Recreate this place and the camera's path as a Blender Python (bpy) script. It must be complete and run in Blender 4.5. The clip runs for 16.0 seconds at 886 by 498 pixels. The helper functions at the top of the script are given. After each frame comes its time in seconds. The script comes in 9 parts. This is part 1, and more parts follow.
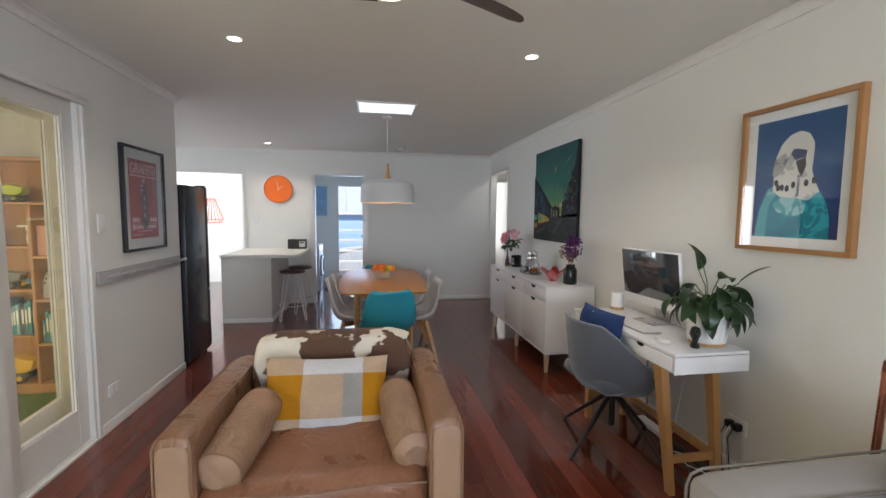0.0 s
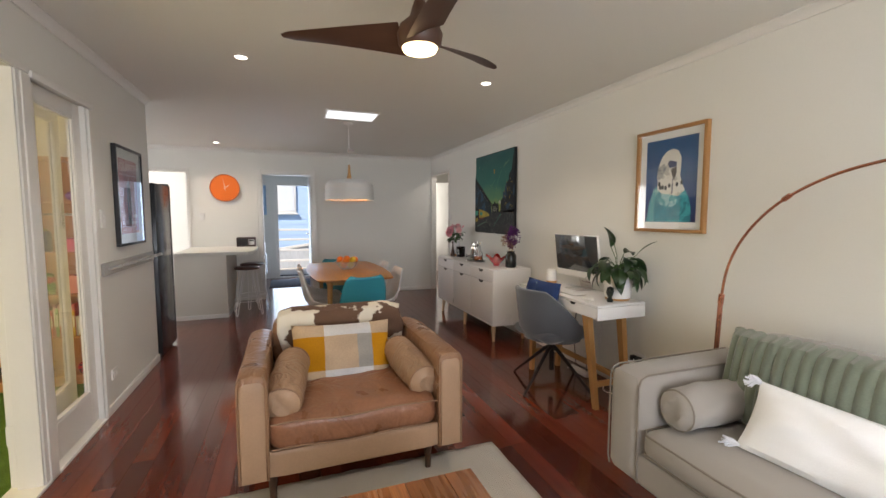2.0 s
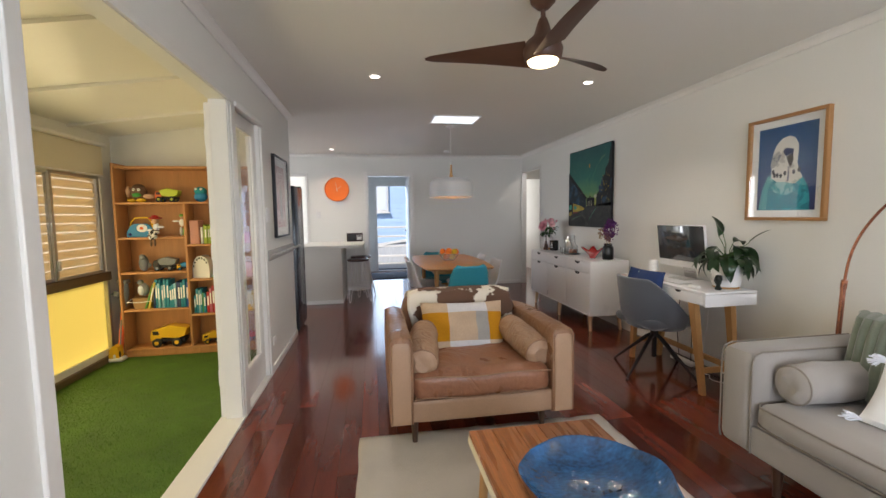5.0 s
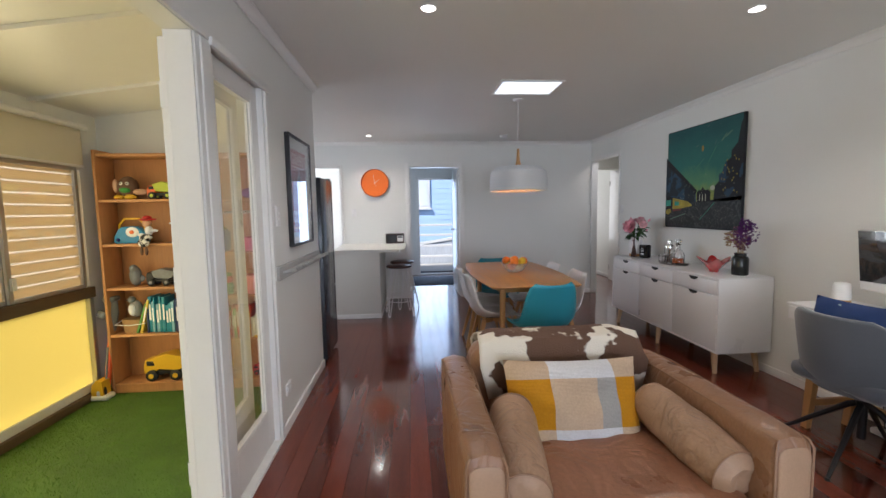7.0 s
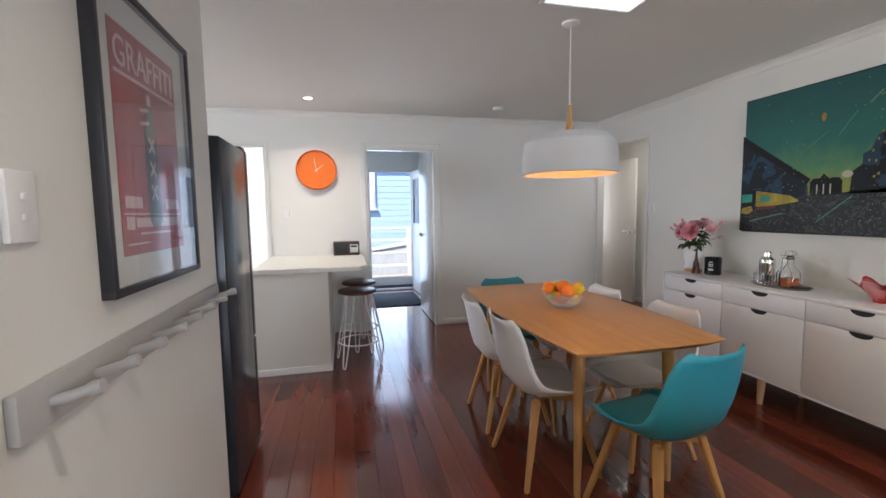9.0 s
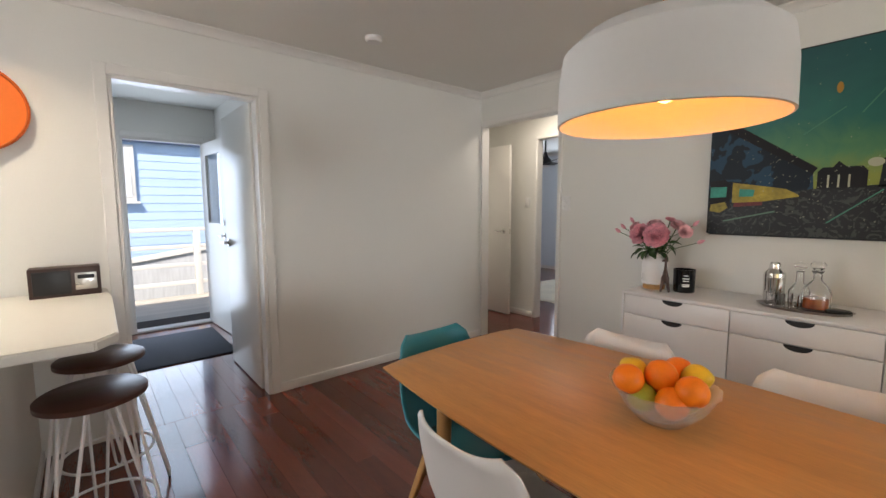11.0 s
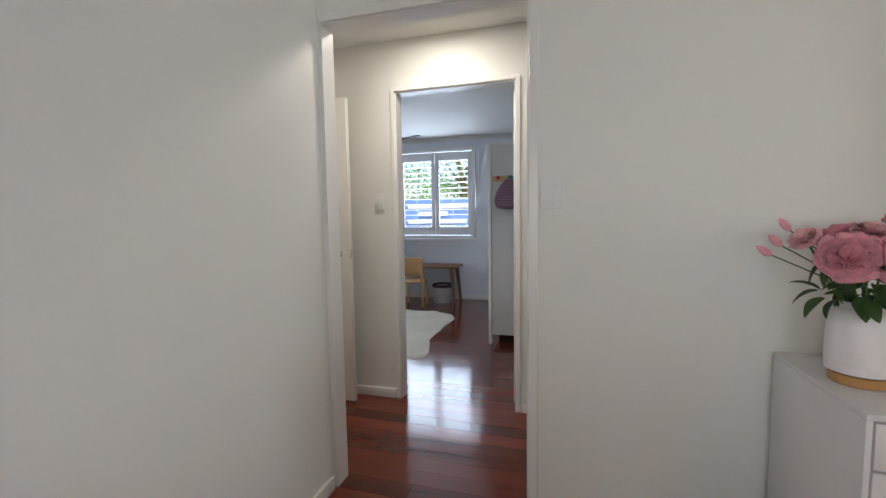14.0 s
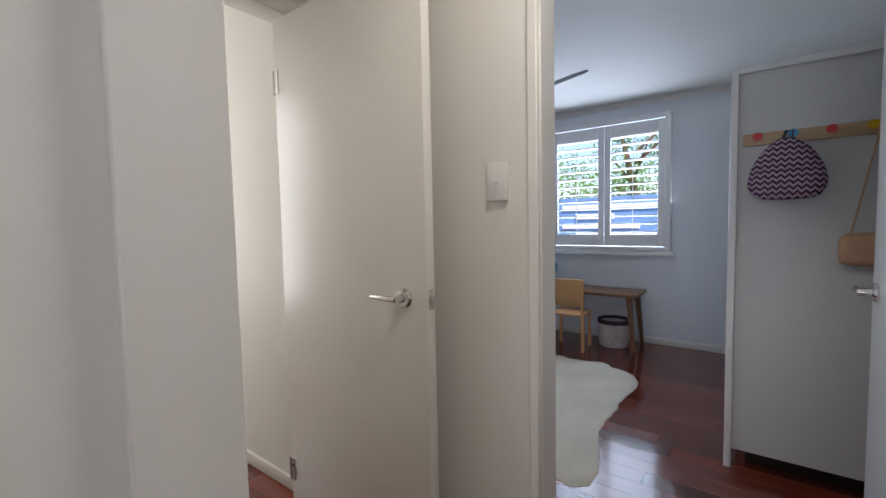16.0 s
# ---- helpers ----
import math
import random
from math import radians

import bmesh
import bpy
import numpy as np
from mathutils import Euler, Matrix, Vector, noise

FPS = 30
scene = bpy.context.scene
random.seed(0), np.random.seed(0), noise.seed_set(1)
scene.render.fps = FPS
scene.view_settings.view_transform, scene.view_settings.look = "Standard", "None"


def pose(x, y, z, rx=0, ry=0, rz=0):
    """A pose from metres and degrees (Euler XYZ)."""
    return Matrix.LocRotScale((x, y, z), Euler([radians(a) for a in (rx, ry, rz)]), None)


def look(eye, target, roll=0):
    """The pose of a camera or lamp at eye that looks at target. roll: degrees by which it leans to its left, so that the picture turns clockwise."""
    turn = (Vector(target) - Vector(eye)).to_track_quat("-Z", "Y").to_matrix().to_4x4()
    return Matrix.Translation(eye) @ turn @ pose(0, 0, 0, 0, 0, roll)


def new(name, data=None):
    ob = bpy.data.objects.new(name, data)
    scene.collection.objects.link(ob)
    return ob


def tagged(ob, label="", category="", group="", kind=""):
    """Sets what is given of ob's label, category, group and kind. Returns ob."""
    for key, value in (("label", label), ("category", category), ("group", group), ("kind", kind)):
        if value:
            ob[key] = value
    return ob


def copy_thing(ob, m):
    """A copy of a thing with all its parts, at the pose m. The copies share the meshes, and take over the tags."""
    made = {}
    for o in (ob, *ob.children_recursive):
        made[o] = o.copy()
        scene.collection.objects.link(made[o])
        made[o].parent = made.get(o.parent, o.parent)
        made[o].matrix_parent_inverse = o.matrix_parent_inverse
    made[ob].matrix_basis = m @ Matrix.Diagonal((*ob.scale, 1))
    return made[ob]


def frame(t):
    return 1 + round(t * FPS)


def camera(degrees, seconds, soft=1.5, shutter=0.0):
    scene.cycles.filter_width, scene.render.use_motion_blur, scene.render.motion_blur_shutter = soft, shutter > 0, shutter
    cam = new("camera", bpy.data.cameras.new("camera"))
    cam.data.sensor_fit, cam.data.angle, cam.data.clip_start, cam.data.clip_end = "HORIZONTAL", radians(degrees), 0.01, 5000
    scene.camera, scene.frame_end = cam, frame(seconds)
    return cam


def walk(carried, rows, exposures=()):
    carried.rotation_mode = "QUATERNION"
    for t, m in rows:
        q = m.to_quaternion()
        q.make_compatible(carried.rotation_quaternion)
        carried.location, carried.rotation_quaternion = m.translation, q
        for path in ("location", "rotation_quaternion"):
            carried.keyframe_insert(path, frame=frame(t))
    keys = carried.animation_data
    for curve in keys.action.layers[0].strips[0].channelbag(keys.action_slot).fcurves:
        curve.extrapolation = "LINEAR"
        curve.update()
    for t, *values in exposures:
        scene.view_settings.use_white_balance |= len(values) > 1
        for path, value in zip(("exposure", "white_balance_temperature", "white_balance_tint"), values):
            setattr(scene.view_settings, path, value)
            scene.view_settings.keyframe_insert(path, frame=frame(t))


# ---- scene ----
cam = camera(93.2, 16.0)
PATH = [
    (0, (-0.008, -0.248, 1.41), (0.327, 1.717, 1.25), 0.5),
    (0.5, (-0.193, -0.425, 1.394), (0.33, 1.499, 1.234), 0.4),
    (1, (-0.327, -0.551, 1.385), (0.303, 1.34, 1.226), 0.3),
    (1.5, (-0.433, -0.623, 1.375), (0.252, 1.249, 1.216), 0.1),
    (2, (-0.508, -0.744, 1.362), (0.181, 1.127, 1.203), -0.0),
    (2.5, (-0.603, -0.871, 1.339), (0.05, 1.014, 1.183), -0.2),
    (3, (-0.711, -0.971, 1.333), (-0.132, 0.938, 1.176), -0.4),
    (3.5, (-0.811, -1.05, 1.328), (-0.296, 0.875, 1.167), -0.6),
    (4, (-0.822, -1.107, 1.318), (-0.372, 0.835, 1.155), -0.8),
    (4.2, (-0.812, -1.118, 1.318), (-0.388, 0.83, 1.155), -0.8),
    (6.3, (-0.831, -0.437, 1.338), (-0.653, 1.548, 1.166), -1.0),
    (6.5, (-0.833, -0.306, 1.352), (-0.675, 1.679, 1.169), -1.0),
    (7, (-0.885, 0.115, 1.356), (-0.737, 2.102, 1.174), -1.0),
    (7.5, (-0.91, 0.558, 1.355), (-0.738, 2.542, 1.174), -1.0),
    (8, (-1.014, 0.968, 1.346), (-0.791, 2.948, 1.164), -0.9),
    (8.5, (-1.104, 1.4, 1.333), (-0.783, 3.365, 1.147), -0.9),
    (9, (-1.158, 1.863, 1.321), (-0.7, 3.802, 1.147), -0.8),
    (9.5, (-1.172, 2.336, 1.335), (-0.52, 4.219, 1.161), -0.8),
    (10, (-1.115, 2.792, 1.327), (-0.256, 4.589, 1.144), -0.7),
    (10.2, (-1.087, 2.962, 1.341), (-0.146, 4.717, 1.15), -0.8),
    (12.3, (-0.78, 4.622, 1.264), (0.913, 5.674, 1.103), 0.0),
    (12.5, (-0.652, 4.74, 1.27), (1.076, 5.734, 1.112), -0.4),
    (13, (-0.421, 5.08, 1.274), (1.406, 5.878, 1.109), -0.6),
    (13.5, (-0.101, 5.361, 1.271), (1.786, 6.003, 1.104), -0.9),
    (14, (0.32, 5.569, 1.265), (2.23, 6.137, 1.104), -0.9),
    (14.5, (0.747, 5.751, 1.254), (2.653, 6.337, 1.097), -1.0),
    (15, (1.159, 5.869, 1.256), (3.022, 6.584, 1.108), -1.2),
    (15.5, (1.53, 6.006, 1.244), (3.303, 6.921, 1.107), -1.2),
    (16, (1.857, 6.18, 1.245), (3.45, 7.384, 1.119), -1.2),
]
walk(cam, [(t, look(eye, target, roll)) for t, eye, target, roll in PATH], [(0, 0.13, 5950, 11), (0.5, 0.2, 6350, 12), (3.5, 0.14, 6750, 13), (6.5, 0.15, 5850, 13), (8, 0.28, 5900, 13), (9.5, 0.52, 6250, 13), (12.5, 0.46, 7300, 13), (13.2, 0.64, 6550, 11), (14, 0.6, 6400, 12), (16, 0.5, 6300, 14)])

# === lights ===
SUN_FROM = Vector((-0.48, -0.52, 0.80))
world = bpy.data.worlds.new("world")
scene.world = world
world.use_nodes = True
_n, _l = world.node_tree.nodes, world.node_tree.links
_sky = _n.new("ShaderNodeTexSky")
_sky.sky_type = "NISHITA"
_sky.sun_disc = False
_sky.sun_elevation = math.asin(SUN_FROM.normalized().z)
_sky.sun_rotation = math.atan2(SUN_FROM.x, SUN_FROM.y)
_l.new(_sky.outputs[0], _n["Background"].inputs[0])
_n["Background"].inputs[1].default_value = 0.15
_s = bpy.data.lights.new("sun", "SUN")
_s.energy, _s.angle, _s.color = 4.6, radians(0.5), (1.0, 0.95, 0.88)
new("sun", _s).matrix_basis = look(SUN_FROM * 30, (0, 0, 0))
scene.view_settings.exposure = 0.0


def area(name, at, aim, w, h, power, col=(1, 1, 1)):
    d = bpy.data.lights.new(name, "AREA")
    d.shape, d.size, d.size_y, d.energy, d.color = "RECTANGLE", w, h, power * 0.6, col
    ob = new(name, d)
    ob.matrix_basis = look(at, aim)
    return ob


area("window_light_south", (0.0, -3.58, 1.35), (0.7, 0, 1.25), 2.5, 1.4, 138, (0.86, 0.93, 1))
# added fill that brightens the sunroom; the wall behind it has no window
area("window_light_sunroom", (-4.93, 7.8, 1.35), (0, 7.9, 1.2), 2.0, 1.8, 150, (0.93, 0.97, 1))
area("window_light_laundry", (-0.5, 8.97, 1.05), (-0.5, 6, 1.05), 0.72, 1.9, 20, (0.62, 0.78, 1))
area("window_light_bedroom", (6.58, 7.76, 1.6), (3, 7.73, 1.35), 2.2, 1.5, 88, (0.66, 0.80, 1))
area("window_glow_bedroom", (6.29, 7.76, 1.55), (3, 7.5, 1.2), 1.9, 1.2, 24, (0.72, 0.84, 1))
# added fill from the kitchen's solid west wall, for the east wall and fridge
area("kitchen_window_light", (-4.95, 5.2, 1.5), (0, 5.2, 1.2), 1.6, 1.0, 62, (0.9, 0.95, 1))
# added fill under the hall ceiling, with no fitting of its own
area("hall_lamp", (2.5, 6.3, 2.38), (2.5, 6.3, 0), 0.2, 0.2, 10, (1, 0.93, 0.82))
area("window_light_playroom", (-3.34, 1.6, 1.0), (0, 1.6, 0.9), 3.7, 1.6, 58, (1.0, 0.82, 0.42))
# added fill that brightens the far hall; no window stands at this end
area("hall_window_light", (2.5, 9.5, 1.6), (2.5, 6, 1.4), 0.8, 2.0, 20, (1.0, 0.97, 0.92))


# tools
def box(bm, x0, x1, y0, y1, z0, z1, bev=0.0, seg=1):
    """Adds a box, with bevelled edges where bev is given."""
    r = bmesh.ops.create_cube(bm, size=1.0)
    vs = r["verts"]
    for v in vs:
        v.co = Vector(((x0 + x1) / 2 + v.co.x * (x1 - x0), (y0 + y1) / 2 + v.co.y * (y1 - y0), (z0 + z1) / 2 + v.co.z * (z1 - z0)))
    if bev:
        es = list({e for v in vs for e in v.link_edges})
        bmesh.ops.bevel(bm, geom=es, offset=bev, segments=seg, profile=0.5, affect="EDGES", clamp_overlap=True)
    return vs


def ring(bm, pts):
    return [bm.verts.new(p) for p in pts]


def skin(bm, rings, closed=True, caps=True):
    """Joins rings of equal count into a surface."""
    for a, b in zip(rings, rings[1:]):
        n = len(a)
        for i in range(n if closed else n - 1):
            j = (i + 1) % n
            bm.faces.new((a[i], a[j], b[j], b[i]))
    if caps and closed:
        bm.faces.new(list(reversed(rings[0])))
        bm.faces.new(rings[-1])


def lathe(bm, prof, n=24, at=(0, 0, 0), caps=True, sx=1.0, sy=1.0):
    """Turns a profile of (radius, height) about the upright through at."""
    rings = []
    for r, z in prof:
        rings.append(ring(bm, [(at[0] + sx * r * math.cos(2 * math.pi * i / n), at[1] + sy * r * math.sin(2 * math.pi * i / n), at[2] + z) for i in range(n)]))
    skin(bm, rings, caps=caps)


def tube(bm, pts, rad, n=8, caps=True):
    """A round bar through the points; rad: one radius, or one for each point."""
    pts = [Vector(p) for p in pts]
    rads = rad if isinstance(rad, (list, tuple)) else [rad] * len(pts)
    rings = []
    ref = None
    for i, p in enumerate(pts):
        d = (pts[min(i + 1, len(pts) - 1)] - pts[max(i - 1, 0)]).normalized()
        if ref is None:
            ref = Vector((0, 0, 1)) if abs(d.z) < 0.9 else Vector((1, 0, 0))
        u = d.cross(ref).normalized()
        w = u.cross(d).normalized()
        ref = w
        rings.append(ring(bm, [p + rads[i] * (math.cos(2 * math.pi * k / n) * u + math.sin(2 * math.pi * k / n) * w) for k in range(n)]))
    skin(bm, rings, caps=caps)


def bar(bm, a, b, w0, d0, w1=None, d1=None):
    """A square bar from a to b, w by d at the start and w1 by d1 at the end."""
    w1, d1 = w1 or w0, d1 or d0
    a, b = Vector(a), Vector(b)
    rings = [ring(bm, [p + Vector((sx * w / 2, sy * d / 2, 0)) for sx, sy in ((-1, -1), (1, -1), (1, 1), (-1, 1))]) for p, w, d in ((a, w0, d0), (b, w1, d1))]
    skin(bm, rings)


def prism(bm, poly, z0, z1, axis="z"):
    """An upright prism on the outline poly; axis x or y lays it on its side."""
    def at(p, h):
        return {"z": (p[0], p[1], h), "y": (p[0], h, p[1]), "x": (h, p[0], p[1])}[axis]
    skin(bm, [ring(bm, [at(p, z0) for p in poly]), ring(bm, [at(p, z1) for p in poly])])


def cushion(bm, w, h, d, nx=14, ny=14, pinch=0.12, power=0.42, wob=0.0, seed=0.0):
    """A stuffed cushion w by h, d thick, in the x-z plane about the origin, its corners drawn out."""
    def sheet(side):
        rows = []
        for j in range(ny + 1):
            row = []
            for i in range(nx + 1):
                u, v = 2 * i / nx - 1, 2 * j / ny - 1
                t = max(0.0, (1 - u * u) * (1 - v * v)) ** power
                sx = 1 - pinch * (1 - v * v) ** 1 * abs(u) ** 2 * 0.35
                sz = 1 - pinch * (1 - u * u) ** 1 * abs(v) ** 2 * 0.35
                k = wob * noise.noise(Vector((u * 2.3 + seed, v * 2.3, side * 3.1)))
                row.append((u * w / 2 * sx, side * (d / 2 * t + k * t), v * h / 2 * sz))
            rows.append(row)
        return rows
    front, back = sheet(-1), sheet(1)
    f = [[bm.verts.new(p) for p in r] for r in front]
    b = [[f[j][i] if i in (0, nx) or j in (0, ny) else bm.verts.new(back[j][i]) for i in range(nx + 1)] for j in range(ny + 1)]
    for j in range(ny):
        for i in range(nx):
            bm.faces.new((f[j][i], f[j][i + 1], f[j + 1][i + 1], f[j + 1][i]))
            bm.faces.new((b[j][i], b[j + 1][i], b[j + 1][i + 1], b[j][i + 1]))


def soft_box(bm, x0, x1, y0, y1, z0, z1, r=0.04, puff=0.0, seg=4, cuts=6, wob=0.0, seed=0.0):
    """An upholstered block: rounded edges, faces that swell by puff."""
    tmp = bmesh.new()
    bmesh.ops.create_cube(tmp, size=1.0)
    bmesh.ops.subdivide_edges(tmp, edges=list(tmp.edges), cuts=cuts, use_grid_fill=True)
    sx, sy, sz = (x1 - x0) / 2, (y1 - y0) / 2, (z1 - z0) / 2
    c = Vector(((x0 + x1) / 2, (y0 + y1) / 2, (z0 + z1) / 2))
    m = {}
    for v in tmp.verts:
        n = v.co * 2
        # spread the rows towards the edges so that the rounding has rows to use
        n = Vector([math.copysign(abs(a) ** 0.6, a) if abs(a) > 1e-6 else 0.0 for a in n])
        p = Vector((n.x * sx, n.y * sy, n.z * sz))
        inner = Vector([max(-s + r, min(s - r, a)) for a, s in zip(p, (sx, sy, sz))])
        dlt = p - inner
        if dlt.length > 1e-6:
            q = inner + dlt.normalized() * r if dlt.length > r else p
        else:
            q = p
        if puff:
            q += Vector((q.x / sx * puff * (1 - n.y ** 2) * (1 - n.z ** 2), q.y / sy * puff * (1 - n.x ** 2) * (1 - n.z ** 2), q.z / sz * puff * (1 - n.x ** 2) * (1 - n.y ** 2)))
        if wob:
            q += wob * noise.noise_vector((q + c) * 6 + Vector((seed, 0, 0)))
        m[v] = bm.verts.new(q + c)
    for f in tmp.faces:
        bm.faces.new([m[v] for v in f.verts])
    tmp.free()


def mesh_of(name, bm, smooth=True):
    bmesh.ops.recalc_face_normals(bm, faces=list(bm.faces))
    me = bpy.data.meshes.new(name)
    bm.to_mesh(me)
    bm.free()
    if smooth:
        me.shade_smooth()
        me.set_sharp_from_angle(angle=radians(38))
    return me


def part(name, bm, material, parent=None, label="", m=None, kind="", category="", group="", smooth=True):
    """One mesh object from bm, under parent where it is a part."""
    me = bm if isinstance(bm, bpy.types.Mesh) else mesh_of(name, bm, smooth)
    ob = new(name, me)
    mats = material if isinstance(material, (list, tuple)) else [material]
    if not me.materials:
        for x in mats:
            me.materials.append(x)
    if parent is not None:
        ob.parent = parent
    if m is not None:
        ob.matrix_basis = m
    return tagged(ob, label, category, group, kind)


def thing(name, label, category, m=None, group=""):
    ob = new(name)
    ob.empty_display_size = 0.1
    if m is not None:
        ob.matrix_basis = m
    return tagged(ob, label, category, group)


def boxpart(name, dims, material, parent=None, label="", bev=0.004, seg=2, m=None, kind="", category="", group=""):
    bm = bmesh.new()
    box(bm, *dims, bev=bev, seg=seg)
    return part(name, bm, material, parent, label, m, kind, category, group)


# materials
def mat(name, col, rough=0.5, metal=0.0, var=0.06, scale=3.0, fine=60.0, bump=0.0, spec=0.5, coat=0.0, stretch=(1, 1, 1), random_by=0.0, sheen=0.0, rvar=0.05, trans=0.0, ior=1.45, emit=None, power=0.0, bdist=0.01):
    """A surface with stains at one scale and grain at another."""
    m = bpy.data.materials.new(name)
    m.use_nodes = True
    nt = m.node_tree
    N, L = nt.nodes, nt.links
    p = N["Principled BSDF"]
    p.inputs["Roughness"].default_value = rough
    p.inputs["Metallic"].default_value = metal
    p.inputs["Specular IOR Level"].default_value = spec
    p.inputs["Coat Weight"].default_value = coat
    p.inputs["Coat Roughness"].default_value = 0.08
    p.inputs["Sheen Weight"].default_value = sheen
    p.inputs["Transmission Weight"].default_value = trans
    p.inputs["IOR"].default_value = ior
    if emit:
        p.inputs["Emission Color"].default_value = (*emit, 1)
        p.inputs["Emission Strength"].default_value = power
    tc = N.new("ShaderNodeTexCoord")
    mp = N.new("ShaderNodeMapping")
    mp.inputs["Scale"].default_value = stretch
    L.new(tc.outputs["Object"], mp.inputs[0])
    a = N.new("ShaderNodeTexNoise")
    a.inputs["Scale"].default_value = scale
    a.inputs["Detail"].default_value = 4
    b = N.new("ShaderNodeTexNoise")
    b.inputs["Scale"].default_value = fine
    b.inputs["Detail"].default_value = 5
    L.new(mp.outputs[0], a.inputs["Vector"])
    L.new(mp.outputs[0], b.inputs["Vector"])
    add = N.new("ShaderNodeMath")
    add.operation = "MULTIPLY_ADD"
    L.new(a.outputs["Fac"], add.inputs[0])
    add.inputs[1].default_value = 0.6
    mul = N.new("ShaderNodeMath")
    mul.operation = "MULTIPLY"
    L.new(b.outputs["Fac"], mul.inputs[0])
    mul.inputs[1].default_value = 0.4
    L.new(mul.outputs[0], add.inputs[2])
    rr = N.new("ShaderNodeMapRange")
    rr.inputs["From Min"].default_value, rr.inputs["From Max"].default_value = 0.3, 0.7
    rr.inputs["To Min"].default_value, rr.inputs["To Max"].default_value = 1 - var, 1 + var
    L.new(add.outputs[0], rr.inputs[0])
    val = rr.outputs[0]
    if random_by:
        oi = N.new("ShaderNodeObjectInfo")
        r2 = N.new("ShaderNodeMapRange")
        r2.inputs["To Min"].default_value, r2.inputs["To Max"].default_value = 1 - random_by, 1 + random_by
        L.new(oi.outputs["Random"], r2.inputs[0])
        mm = N.new("ShaderNodeMath")
        mm.operation = "MULTIPLY"
        L.new(val, mm.inputs[0])
        L.new(r2.outputs[0], mm.inputs[1])
        val = mm.outputs[0]
    hs = N.new("ShaderNodeHueSaturation")
    hs.inputs["Color"].default_value = (*col, 1)
    L.new(val, hs.inputs["Value"])
    L.new(hs.outputs[0], p.inputs["Base Color"])
    if rvar:
        r3 = N.new("ShaderNodeMapRange")
        r3.inputs["From Min"].default_value, r3.inputs["From Max"].default_value = 0.3, 0.7
        r3.inputs["To Min"].default_value, r3.inputs["To Max"].default_value = max(0.02, rough - rvar), min(1, rough + rvar)
        L.new(a.outputs["Fac"], r3.inputs[0])
        L.new(r3.outputs[0], p.inputs["Roughness"])
    if bump:
        bp = N.new("ShaderNodeBump")
        bp.inputs["Strength"].default_value = bump
        bp.inputs["Distance"].default_value = bdist
        L.new(b.outputs["Fac"], bp.inputs["Height"])
        L.new(bp.outputs[0], p.inputs["Normal"])
    return m


def glass(name, col=(1, 1, 1), rough=0.0, ior=1.45):
    m = bpy.data.materials.new(name)
    m.use_nodes = True
    p = m.node_tree.nodes["Principled BSDF"]
    p.inputs["Base Color"].default_value = (*col, 1)
    p.inputs["Transmission Weight"].default_value = 1.0
    p.inputs["Roughness"].default_value = rough
    p.inputs["IOR"].default_value = ior
    return m


def glow(name, col, power):
    m = bpy.data.materials.new(name)
    m.use_nodes = True
    p = m.node_tree.nodes["Principled BSDF"]
    p.inputs["Base Color"].default_value = (*col, 1)
    p.inputs["Emission Color"].default_value = (*col, 1)
    p.inputs["Emission Strength"].default_value = power
    return m


# the setting
M_WALL = mat("wall_paint", (0.785, 0.775, 0.73), rough=0.55, var=0.02, scale=1.3, fine=120, bump=0.04, bdist=0.002)
M_CEIL = mat("ceiling_paint", (0.81, 0.80, 0.755), rough=0.7, var=0.02, scale=1.0, fine=90, bump=0.03, bdist=0.002)
M_TRIM = mat("gloss_trim_paint", (0.80, 0.78, 0.74), rvar=0, rough=0.3, var=0.02, scale=4, fine=50, bump=0.03, bdist=0.002)
M_BLUEWALL = mat("pale_blue_wall_paint", (0.76, 0.79, 0.83), rough=0.6, var=0.02, scale=1.0)
M_FLOOR = mat("polished_hardwood", (0.125, 0.026, 0.0135), rough=0.15, var=0.28, scale=2.5, fine=40, stretch=(7, 0.6, 1), random_by=0.46, coat=0.35, rvar=0.04, bump=0.05, bdist=0.002)
M_DARK = mat("dark_gap", (0.02, 0.012, 0.01), rough=0.8)
M_GRASS = mat("artificial_grass", (0.075, 0.15, 0.02), rough=0.8, var=0.3, scale=6, fine=140, bump=0.5)
M_GLASS = glass("clear_glass")
M_DL = glow("lamp_diffuser", (1.0, 0.93, 0.8), 8.4)
M_SKYL = glow("skylight_diffuser", (0.88, 0.94, 1.0), 1.1)
M_STEEL = mat("brushed_steel", (0.6, 0.58, 0.55), rough=0.3, metal=1.0, var=0.05, stretch=(1, 1, 8))
M_WHITE = mat("white_plastic", (0.8, 0.79, 0.77), rough=0.4, var=0.01)


